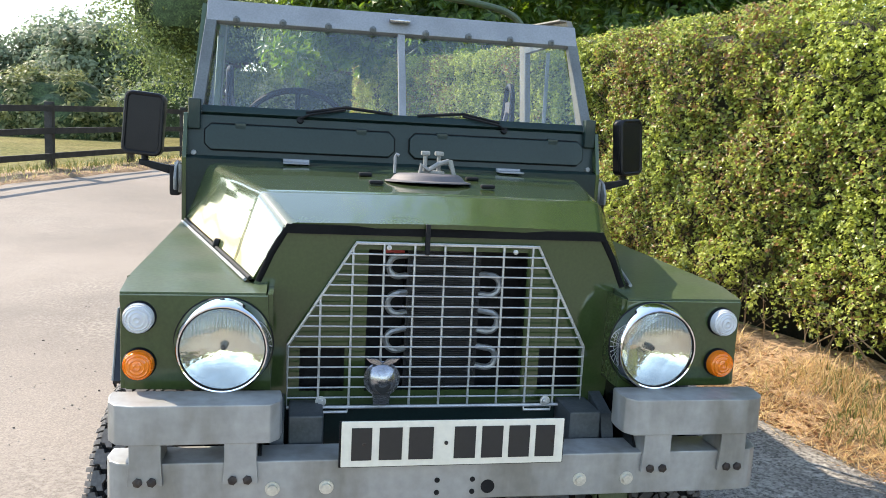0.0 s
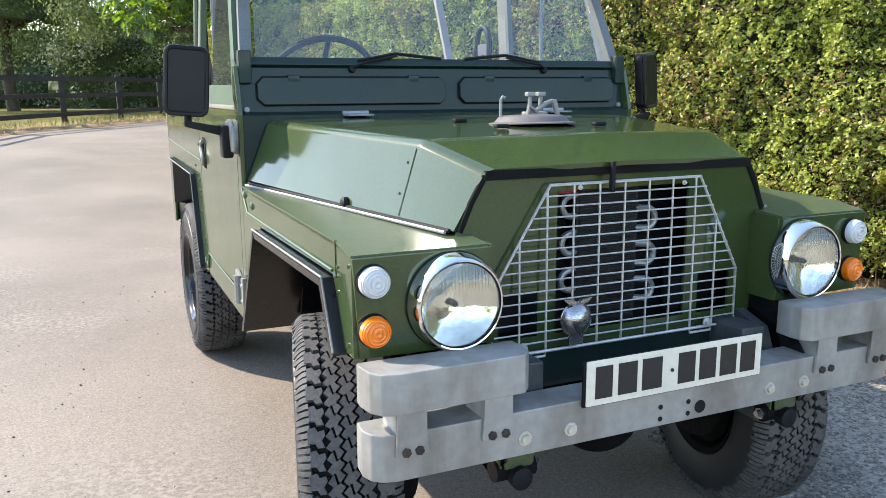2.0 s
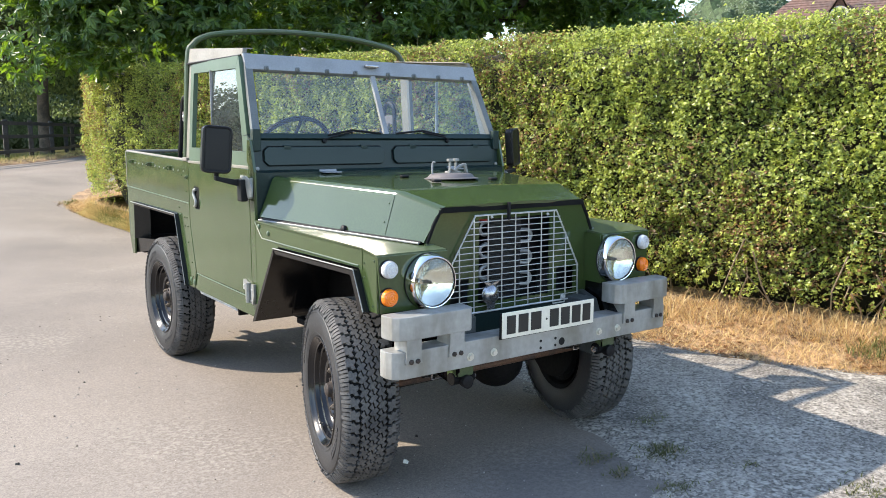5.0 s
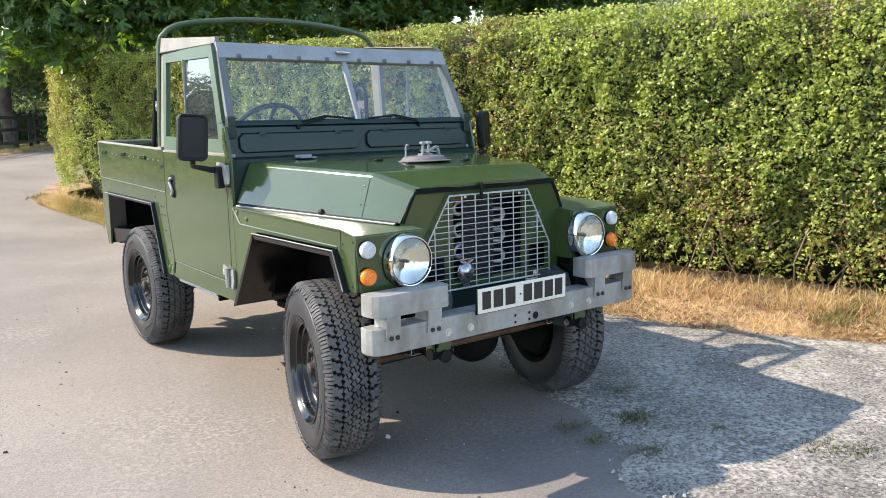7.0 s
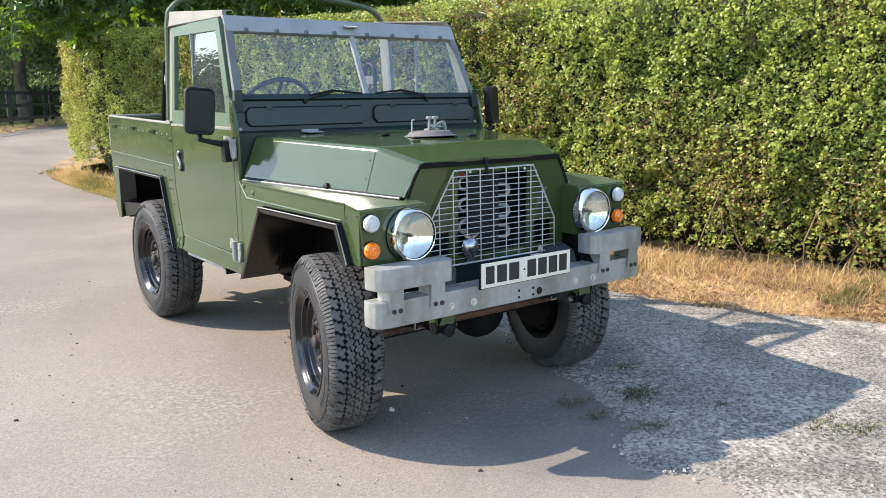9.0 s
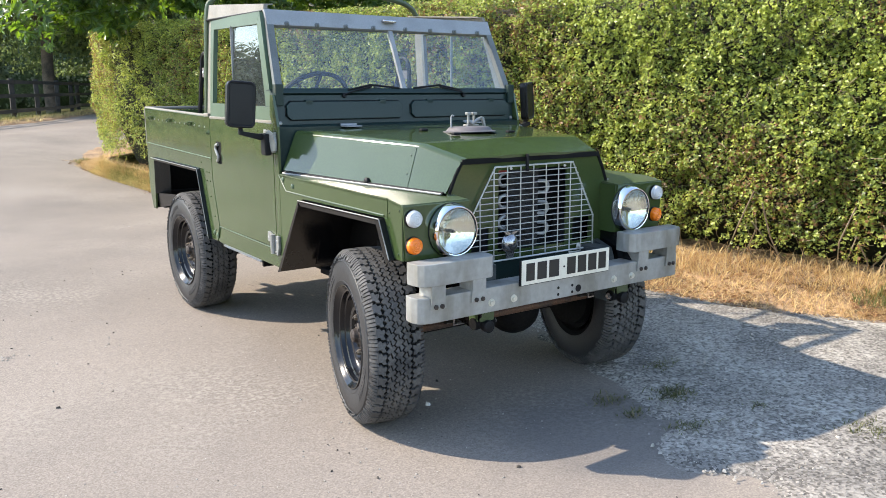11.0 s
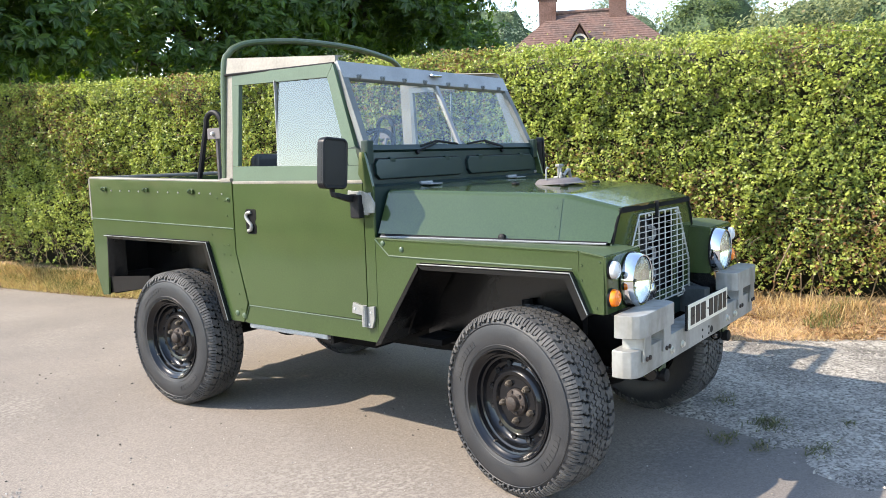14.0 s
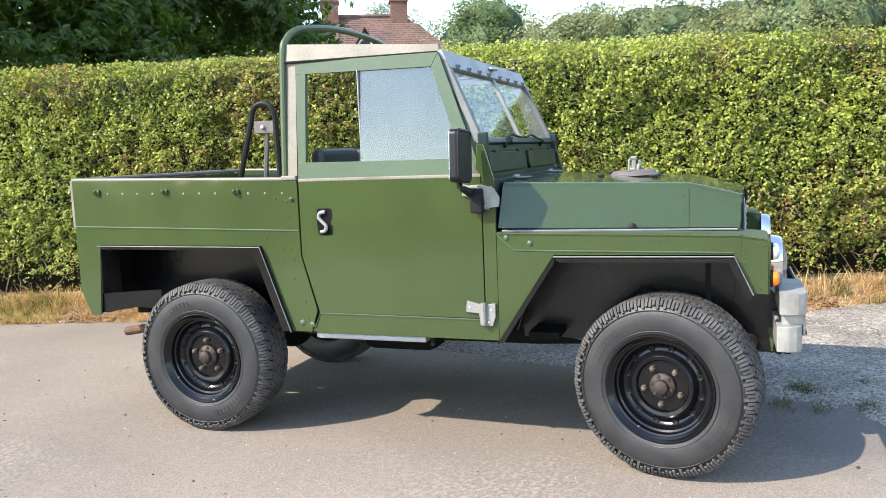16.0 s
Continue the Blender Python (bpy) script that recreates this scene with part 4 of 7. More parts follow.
# rear tub
TUB = [(1.640, 1.272), (1.640, 0.918), (1.570, 0.660), (1.606, 0.556), (1.705, 0.556), (1.850, 0.962), (2.812, 0.966), (2.845, 0.60), (2.905, 0.596), (2.962, 0.725), (2.965, 1.300)]
for s in (-1, 1):
    tub = part("tub_side", panel_side(s, TUB, 0.014), GREEN, truck, "dark green side of the open load tub")
    part("capping", tube(B(), [(s * (W - 0.012), 1.642, 1.275), (s * (W - 0.009), 2.963, 1.303)], 0.009, 8), CREAM, tub)
    part("seam", tube(B(), [(s * (W + 0.001), 1.645, 1.036), (s * (W + 0.001), 2.962, 1.062)], 0.0035, 6), GREEN_PALE, tub)
    part("corner_capping", box(B(), s * (W + 0.002), s * (W - 0.02), 2.956, 2.972, 1.05, 1.30, 0.003), CREAM, tub)
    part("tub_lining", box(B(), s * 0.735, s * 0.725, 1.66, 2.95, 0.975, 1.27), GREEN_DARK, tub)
    for y, z in ((2.80, 1.237), (2.38, 1.232), (1.97, 1.224)):
        bm = B()
        box(bm, s * W, s * (W + 0.012), y - 0.020, y + 0.016, z - 0.012, z + 0.012, 0.003)
        tube(bm, [(s * (W + 0.012), y, z + 0.01), (s * (W + 0.026), y, z), (s * (W + 0.012), y - 0.004, z - 0.012)], 0.005, 6)
        part("rope_hook", bm, GREEN, tub, "green rope hook")
    bm = B()
    for k in range(13):
        y = 1.72 + 0.092 * k
        z = 1.212 + 0.016 * (y - 1.7)
        if all(abs(y - h) > 0.03 for h in (2.80, 2.38, 1.97)):
            lathe(bm, [(0, 0.006), (0.003, 0.005), (0.004, 0)], (s * W, y, z), (s, 0, 0), 8)
    part("rivet_row", bm, HINGE, tub, kind="stuff")
    bm = B()
    for y, z in ((1.70, 1.175), (1.76, 1.19), (1.688, 1.10), (1.69, 0.95), (1.73, 0.95), (1.73, 0.90), (1.68, 0.90), (1.68, 0.81), (1.63, 0.70), (1.66, 0.61), (1.82, 1.0), (1.62, 0.62)):
        lathe(bm, [(0, 0.0055), (0.003, 0.0045), (0.004, 0)], (s * W, y, z), (s, 0, 0), 8)
    part("rivet_group", bm, GREEN, tub, kind="stuff")
    part("bolt", lathe(B(), [(0, 0.013), (0.005, 0.012), (0.006, 0.007), (0.012, 0.006), (0.013, 0)], (s * W, 1.672, 1.182), (s, 0, 0), 10), GREEN, tub)
    for y, z in ((1.652, 0.60), (1.60, 0.592)):
        part("bolt", lathe(B(), [(0, 0.014), (0.003, 0.014), (0.006, 0.008), (0.007, 0)], (s * W, y, z), (s, 0, 0), 10), GREEN_PALE, tub)
    # black liner and lip of the rear arch
    bm = B()
    arch = [(1.705, 0.556), (1.850, 0.958), (2.812, 0.962)]
    for (y0, z0), (y1, z1) in zip(arch, arch[1:]):
        sheet(bm, [[(s * (W + 0.022), y0, z0), (s * (W + 0.022), y1, z1), (s * 0.44, y1, z1), (s * 0.44, y0, z0)]], 0.006, (0, 0.6, -0.6))
    sheet(bm, [[(s * (W + 0.003), 2.812, 0.962), (s * (W + 0.003), 2.825, 0.71), (s * 0.66, 2.79, 0.71), (s * 0.66, 2.79, 0.962)]], 0.006, (0, -1, 0))
    sheet(bm, [[(s * 0.44, 1.705, 0.50), (s * 0.44, 2.90, 0.58), (s * 0.44, 2.90, 0.975), (s * 0.44, 1.70, 0.975)]], 0.006, (-s, 0, 0))
    part("arch_lip", bm, BLACK, tub)
    # dark panel added to close the shaded rear of the arch
    bm = B()
    sheet(bm, [[(s * 0.44, 2.90, 0.60), (s * 0.72, 2.90, 0.60), (s * 0.72, 2.90, 0.975), (s * 0.44, 2.90, 0.975)]], 0.006, (0, 1, 0))
    part("arch_end", bm, SHADE_BLACK, tub)
    bm = B()
    sheet(bm, [[(s * (W + 0.001), 1.705, 0.556), (s * (W + 0.001), 1.850, 0.964), (s * (W + 0.001), 1.895, 0.936), (s * (W + 0.001), 1.760, 0.556)], [(s * (W + 0.001), 1.850, 0.964), (s * (W + 0.001), 2.812, 0.968), (s * (W + 0.001), 2.80, 0.945), (s * (W + 0.001), 1.89, 0.940)]], 0.005, (s, 0, 0))
    part("arch_flange", bm, BLACK, tub)
    # same pale edge here, wear and sky glint in one colour
    bm = B()
    tube(bm, [(s * (W + 0.0225), y, z + 0.0015) for y, z in arch], 0.0022, 6)
    part("worn_edge", bm, HINGE, tub, "pale edge of worn bare metal with the sky's glint painted in")
    bm = B()
    sheet(bm, [[(s * 0.745, 2.90, 0.60), (s * 0.745, 2.845, 0.71), (s * 0.70, 2.50, 0.73), (s * 0.70, 2.50, 0.66)]], 0.01, (-s, 0, 0))
    part("rear_flap", bm, BLACK, tub)
    # stay with a seat-belt plate beside the cab
    bm = B()
    xs_ = s * 0.690
    arcs = [(xs_, 1.995, 1.25), (xs_, 1.900, 1.565)] + [(xs_, 1.838 + 0.062 * math.cos(a), 1.572 + 0.062 * math.sin(a)) for a in [math.pi * (0.12 + 0.78 * j / 8) for j in range(9)]] + [(xs_, 1.772, 1.56), (xs_, 1.762, 1.25)]
    tube(bm, arcs, 0.014, 8)
    stay = part("belt_stay", bm, MATT_BLACK, truck, "black tubular stay with a belt anchor plate")
    part("anchor_plate", box(B(), xs_ - 0.008, xs_ + 0.008, 1.775, 1.885, 1.495, 1.552, 0.003), CANVAS_GREY, stay)
    part("anchor_bolt", lathe(B(), [(0, 0.012), (0.008, 0.011), (0.014, 0.007), (0.016, 0)], (xs_ + s * 0.008, 1.835, 1.523), (s, 0, 0), 10), STEEL, stay)
    bm = B()
    tube(bm, [(xs_ - s * 0.01, 1.825, 1.50), (xs_ - s * 0.05, 1.875, 1.25)], 0.012, 6)
    part("strut", bm, CANVAS_GREY, stay)
part("tub_floor", box(B(), -0.435, 0.435, 1.66, 2.95, 0.80, 0.83), BLACK, truck)
part("tub_front", box(B(), -0.74, 0.74, 1.645, 1.665, 0.62, 1.25), GREEN_DARK, truck)
tailgate = part("tailgate", box(B(), -0.742, 0.742, 2.945, 2.965, 0.72, 1.285, 0.003), GREEN, truck, "dark green tailgate, closed")
part("tailgate_capping", tube(B(), [(-0.74, 2.955, 1.300), (0.74, 2.955, 1.300)], 0.012, 8), CREAM, tailgate)

# open cab frame: posts, side rails and hoop
for s in (-1, 1):
    bm = B()
    sheet(bm, [[(s * 0.748, 1.640, 1.27), (s * 0.715, 1.632, 1.80), (s * 0.705, 1.640, 1.885), (s * 0.705, 1.700, 1.885), (s * 0.748, 1.715, 1.27)]], 0.018, (-s, 0, 0))
    post = part("cab_post", bm, CREAM, truck, "weathered cream cab post")
    bm = B()
    sheet(bm, [[(s * 0.720, 1.690, 1.808), (s * 0.708, 1.690, 1.893), (s * 0.690, 0.945, 1.838), (s * 0.700, 0.935, 1.800)]], 0.022, (-s, 0, 0.1))
    sheet(bm, [[(s * 0.708, 1.690, 1.893), (s * 0.640, 1.690, 1.898), (s * 0.640, 0.945, 1.842), (s * 0.690, 0.945, 1.838)]], 0.006, (0, 0, -1))
    part("roof_rail", bm, CREAM, post)
    part("rail_seal", tube(B(), [(s * 0.722, 1.690, 1.808), (s * 0.702, 0.945, 1.802)], 0.006, 6), MATT_BLACK, post)
    part("post_foot", box(B(), s * 0.742, s * 0.764, 1.640, 1.720, 1.272, 1.292, 0.005), CREAM, post)
hp = [(-0.742, 1.705, 1.28), (-0.728, 1.70, 1.60), (-0.712, 1.695, 1.86), (-0.685, 1.688, 1.918), (-0.64, 1.68, 1.955), (-0.54, 1.67, 1.985), (-0.28, 1.66, 2.015), (0, 1.66, 2.024), (0.28, 1.66, 2.015), (0.54, 1.67, 1.985), (0.64, 1.68, 1.955), (0.685, 1.688, 1.918), (0.712, 1.695, 1.86), (0.728, 1.70, 1.60), (0.742, 1.705, 1.28)]
part("hood_hoop", tube(B(), curve_points(hp, 4), 0.0165, 10), GREEN_WORN, truck, "bent grey-green steel tube hoop over the open cab")

# cab inside
bm = B()
box(bm, -0.70, 0.70, 0.86, 0.98, 1.12, 1.385, 0.03)
part("dashboard", bm, MATT_BLACK, truck, "plain black dashboard")
part("cab_floor", box(B(), -0.72, 0.72, 0.72, 1.645, 0.56, 0.60), MATT_BLACK, truck)
wheel_c = Vector((-0.37, 1.10, 1.345))
tilted = Matrix.Translation(wheel_c) @ Matrix.Rotation(radians(38), 4, "X")
bm = B()
ring = [tilted @ Vector((0.205 * math.cos(a), 0, 0.205 * math.sin(a))) for a in [2 * math.pi * k / 40 for k in range(40)]]
tube(bm, ring, 0.0125, 8, closed=True)
steer = part("steering_wheel", bm, MATT_BLACK, truck, "thin black steering wheel with three spokes")
bm = B()
for a in (math.pi / 2, math.pi * 7 / 6, math.pi * 11 / 6):
    tube(bm, [tilted @ Vector((0.02 * math.cos(a), 0.02, 0.02 * math.sin(a))), tilted @ Vector((0.205 * math.cos(a), 0, 0.205 * math.sin(a)))], 0.010, 6)
part("spokes", bm, MATT_BLACK, steer)
bm = lathe(B(), [(-0.02, 0.0), (-0.02, 0.035), (0.01, 0.045), (0.03, 0.03)], wheel_c, tilted.to_3x3() @ Vector((0, 1, 0)), 20)
part("boss", bm, MATT_BLACK, steer)
bm = B()
tube(bm, [wheel_c, tilted @ Vector((0, -0.45, 0))], 0.02)
part("column", bm, MATT_BLACK, steer)
for x in (-0.45, 0.0, 0.45):
    seat = part("seat", box(B(), x - 0.20, x + 0.20, 1.22, 1.60, 0.90, 1.02, 0.03), SEAT, truck, "plain black vinyl seat")
    bm = B()
    box(bm, x - 0.20, x + 0.20, 1.545, 1.625, 1.0, 1.41, 0.03)
    part("backrest", bm, SEAT, seat)
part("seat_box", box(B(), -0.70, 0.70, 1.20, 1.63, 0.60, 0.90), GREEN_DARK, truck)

# wheels: built with the outer face towards -x
tyre_profile = [(-0.106, 0.230), (-0.113, 0.238), (-0.119, 0.264), (-0.121, 0.292), (-0.117, 0.322), (-0.109, 0.345), (-0.098, 0.361), (-0.084, 0.3725), (-0.05, 0.3765), (0, 0.3775)]
tyre_profile = tyre_profile + [(-a, r) for a, r in tyre_profile[-2::-1]]
rim_profile = [(-0.098, 0.222), (-0.112, 0.2325), (-0.1165, 0.231), (-0.117, 0.227), (-0.110, 0.220), (-0.104, 0.217), (-0.100, 0.210), (-0.095, 0.207), (-0.092, 0.200), (-0.074, 0.195), (-0.070, 0.187), (-0.054, 0.181), (-0.042, 0.173), (-0.037, 0.161), (-0.041, 0.150), (-0.057, 0.140), (-0.065, 0.129), (-0.061, 0.114), (-0.047, 0.106), (-0.044, 0.062), (-0.050, 0.058), (-0.050, 0.0)]


def tread_blocks():
    """Interlocking zigzag blocks round the crown and lugs on the shoulders."""
    bm = bmesh.new()
    pitches = 48
    step = 2 * math.pi / pitches
    wide = 0.0345
    zed = [(0.0, 0.0), (0.14, 0.17), (0.36, -0.17), (0.5, 0.0), (0.64, 0.17), (0.86, -0.17), (1.0, 0.0), (1.19, 0.20), (1.19, 0.42), (0.81, 0.58), (0.81, 0.80), (1.0, 1.0), (0.86, 0.83), (0.64, 1.17), (0.5, 1.0), (0.36, 0.83), (0.14, 1.17), (0.0, 1.0), (-0.19, 0.80), (-0.19, 0.58), (0.19, 0.42), (0.19, 0.20)]

    def inset(outline, gap):
        """The outline drawn in by a gap all round, on the tyre's crown."""
        pts = [Vector((a * 0.385, v)) for a, v in outline]
        area = sum(p.x * q.y - q.x * p.y for p, q in zip(pts, pts[1:] + pts[:1]))
        turn = 1 if area > 0 else -1
        res = []
        for i, p in enumerate(pts):
            d0, d1 = (p - pts[i - 1]).normalized(), (pts[(i + 1) % len(pts)] - p).normalized()
            n0, n1 = Vector((-d0.y, d0.x)) * turn, Vector((-d1.y, d1.x)) * turn
            m = n0 + n1
            m *= gap * 2 / max(m.length_squared, 0.6)
            res.append(((p.x + m.x) / 0.385, p.y + m.y))
        return res

    def block(outline, base, top):
        out, small = inset(outline, 0.0019), inset(outline, 0.0027)
        lo = [bm.verts.new((v, base(v) * math.sin(a), base(v) * math.cos(a))) for a, v in out]
        hi = [bm.verts.new((v, top(v) * math.sin(a), top(v) * math.cos(a))) for a, v in small]
        n = len(outline)
        bm.faces.new(hi)
        for i in range(n):
            bm.faces.new((lo[i], lo[(i + 1) % n], hi[(i + 1) % n], hi[i]))
    crown = lambda v: 0.3885 - 0.45 * v * v
    foot = lambda v: 0.374 - 0.4 * v * v
    for k in range(pitches):
        a0 = k * step
        for row in range(3):
            block([(a0 + (p + 0.5 * row) * step, -0.05175 + (row + q) * wide) for p, q in zed], foot, crown)
        for s in (-1, 1):
            long = k % 2
            lug = [(-0.16, 0.0595), (0.20, 0.0675), (0.42, 0.0585), (0.72, 0.0625), (0.66, 0.079), (0.86, 0.085), (0.80, 0.109 if long else 0.104), (0.04, 0.109 if long else 0.104), (0.02, 0.089), (-0.18, 0.082)]
            block([(a0 + (p if s > 0 else p + 0.5) * step, s * q * 0.885) for p, q in lug], foot, crown)
            # shoulder ribs down the sidewall
            for f0, f1, r0 in ((0.02, 0.27, 0.340 if long else 0.350), (0.36, 0.60, 0.354 if long else 0.343), (0.70, 0.92, 0.347 if long else 0.356)):
                a1, a2 = (a0 + (f + (0.0 if s > 0 else 0.5)) * step for f in (f0, f1))
                x_top = s * 0.0925
                pts = [(s * 0.1110, r0), (s * 0.1185, r0 + 0.004), (s * 0.1080, 0.3700), (x_top + s * 0.006, 0.3800), (x_top - s * 0.003, 0.3840), (s * 0.084, 0.366)]
                one = [bm.verts.new((x, r * math.sin(a1), r * math.cos(a1))) for x, r in pts]
                two = [bm.verts.new((x, r * math.sin(a2), r * math.cos(a2))) for x, r in pts]
                for i in range(len(pts) - 1):
                    bm.faces.new((one[i], one[i + 1], two[i + 1], two[i]))
                bm.faces.new(one), bm.faces.new(two)
    return bm


def build_wheel():
    rim = part("wheel", lathe(B(), rim_profile, (0, 0, 0), (1, 0, 0), 64), RIM, truck, "black steel wheel with a chunky all-terrain tyre")
    part("tyre", lathe(B(), tyre_profile, (0, 0, 0), (1, 0, 0), 72, close=False), RUBBER, rim, "dusty black all-terrain tyre")
    part("tread", tread_blocks(), TREAD, rim, kind="stuff", sharp=0.5)
    # ring darker than the tyre: groove shade put into its colour
    part("groove", lathe(B(), [(-0.088, 0.3725), (-0.05, 0.3775), (0, 0.3785), (0.05, 0.3775), (0.088, 0.3725)], (0, 0, 0), (1, 0, 0), 72), RECESS_BLACK, rim)
    part("sidewall_ring", lathe(B(), [(-0.1185, 0.247), (-0.1195, 0.2485), (-0.1185, 0.250)], (0, 0, 0), (1, 0, 0), 64), RUBBER, rim)
    part("sidewall_ring", lathe(B(), [(-0.1165, 0.333), (-0.1185, 0.335), (-0.1155, 0.337)], (0, 0, 0), (1, 0, 0), 64), RUBBER, rim)
    # raised writing on the sidewall, as plain bars
    for a0, count in ((0.9, 9), (4.1, 8)):
        bm = B()
        for k in range(count):
            a = a0 + 0.085 * k
            u, w = Vector((0, math.sin(a), math.cos(a))), Vector((0, math.cos(a), -math.sin(a)))
            q = [u * 0.276 - w * 0.008, u * 0.276 + w * 0.008, u * 0.300 + w * 0.008, u * 0.300 - w * 0.008]
            sheet(bm, [[p + Vector((-0.1225, 0, 0)) for p in q]], 0.003, (1, 0, 0))
        part("sidewall_mark", bm, RUBBER, rim, kind="stuff")
    part("barrel", lathe(B(), [(-0.06, 0.196), (0.02, 0.190), (0.10, 0.212), (0.112, 0.231), (0.100, 0.222)], (0, 0, 0), (1, 0, 0), 48), SHADE_BLACK, rim)
    # added dark disc in place of the shade inside the wheel
    part("back_plate", lathe(B(), [(0.088, 0.0), (0.088, 0.185), (0.094, 0.192)], (0, 0, 0), (1, 0, 0), 32), SHADE_BLACK, rim)
    part("brake_drum", lathe(B(), [(-0.02, 0.05), (0.0, 0.150), (0.07, 0.156), (0.075, 0.168), (0.082, 0.168), (0.084, 0.06), (0.12, 0.05)], (0, 0, 0), (1, 0, 0), 32), SHADE_BLACK, rim)
    part("hub", lathe(B(), [(-0.046, 0.056), (-0.060, 0.054), (-0.066, 0.047), (-0.070, 0.033), (-0.088, 0.029), (-0.094, 0.021), (-0.095, 0)], (0, 0, 0), (1, 0, 0), 24), HUB, rim, "rusty brown hub")
    part("hub_plate", lathe(B(), [(-0.0445, 0.100), (-0.0475, 0.098), (-0.0475, 0.052)], (0, 0, 0), (1, 0, 0), 32), RIM, rim)
    for k in range(5):
        a = 2 * math.pi * (k + 0.25) / 5 + 0.5
        bm = lathe(B(), [(-0.045, 0.0145), (-0.058, 0.0145), (-0.068, 0.010), (-0.069, 0.0055), (-0.074, 0.005), (-0.074, 0)], (0, 0.082 * math.cos(a), 0.082 * math.sin(a)), (1, 0, 0), 6)
        part("wheel_nut", bm, WORN_NUT, rim)
    for k in range(6):
        a = 2 * math.pi * k / 6
        part("hub_bolt", lathe(B(), [(-0.062, 0.008), (-0.072, 0.007), (-0.073, 0)], (0, 0.043 * math.cos(a), 0.043 * math.sin(a)), (1, 0, 0), 6), HUB, rim)
    for k in range(12):
        a = 2 * math.pi * k / 12
        bm = lathe(B(), [(-0.0340, 0.0130), (-0.0430, 0.0130), (-0.0430, 0.0104), (-0.036, 0.0)], (0, 0.161 * math.cos(a), 0.161 * math.sin(a)), (1, 0, 0), 14)
        part("vent_hole", bm, MATT_BLACK, rim)
    part("valve", tube(B(), [(-0.07, 0.05, -0.196), (-0.10, 0.052, -0.192)], 0.004, 6), WORN_NUT, rim)
    return rim


WORN_NUT = material("worn_nut", (0.16, 0.13, 0.10), 0.5, 0.5, var=0.25, scale=40, fine=200, bump=0.2)
wheel = build_wheel()
STEER = -13.0
wheel.matrix_basis = pose(-WHEEL_X, 0, TYRE_R, 0, 0, STEER) @ pose(0, 0, 0, 12, 0, 0) @ Matrix.Scale(0.977, 4)
copy_thing(wheel, pose(-WHEEL_X, BASE, TYRE_R + REAR_LIFT, 40, 0, 0))
copy_thing(wheel, pose(WHEEL_X, 0, TYRE_R, 0, 0, 180 + STEER) @ pose(0, 0, 0, 77, 0, 0))
copy_thing(wheel, pose(WHEEL_X, BASE, TYRE_R + REAR_LIFT, 130, 0, 180))

# running gear
bm = B()
for s in (-1, 1):
    prism(bm, [(-0.44, 0.60), (-0.44, 0.53), (-0.20, 0.50), (0.6, 0.46), (1.6, 0.46), (2.1, 0.56), (2.9, 0.54), (2.9, 0.64), (2.1, 0.66), (1.6, 0.56), (0.6, 0.56), (-0.2, 0.60)], 0, s * 0.34, s * 0.42)
box(bm, -0.70, 0.70, 2.84, 2.93, 0.60, 0.72, 0.004)
box(bm, -0.40, 0.40, 0.55, 0.62, 0.47, 0.55)
box(bm, -0.40, 0.40, 1.55, 1.62, 0.47, 0.55)
part("chassis_frame", bm, SHADE_BLACK, truck, "black box-section chassis frame")
for y in (0.0, BASE):
    bm = B()
    tube(bm, [(-0.60, y, TYRE_R), (0.60, y, TYRE_R)], 0.045, 14)
    ax = part("axle", bm, SHADE_BLACK, truck, "black axle tube with round differential")
    bm = B()
    bmesh.ops.create_uvsphere(bm, u_segments=20, v_segments=12, radius=0.135)
    bm.transform(Matrix.Translation((0.14 if y == 0 else 0.12, y, TYRE_R)))
    part("differential", bm, SHADE_BLACK, ax)
    for s in (-1, 1):
        part("brake_drum", lathe(B(), [(-0.10, 0.0), (-0.10, 0.15), (-0.02, 0.155), (0.02, 0.15), (0.02, 0)], (s * 0.60, y, TYRE_R), (s, 0, 0), 32), SHADE_BLACK, ax)
        for k in range(4):
            half = 1 - 0.16 * k
            bm = B()
            pts = []
            for j in range(13):
                u = (j / 12 * 2 - 1) * half
                yy = y + (0.46 * u)
                z = TYRE_R + 0.075 - k * 0.008 + 0.055 * u * u
                pts.append((yy, z))
            prism(bm, pts + [(a, b - 0.006) for a, b in reversed(pts)], 0, s * 0.365, s * 0.425)
            part("leaf_spring", bm, SPRING, ax)
        part("shackle", tube(B(), [(s * 0.345, y - 0.445, 0.492), (s * 0.445, y - 0.445, 0.492)], 0.025, 14), SHADE_BLACK, ax)
bm = B()
tube(bm, [(-0.60, -0.20, 0.43), (0.58, -0.20, 0.43)], 0.018, 10)
part("track_rod", bm, RUST, truck, "rusty steering track rod")
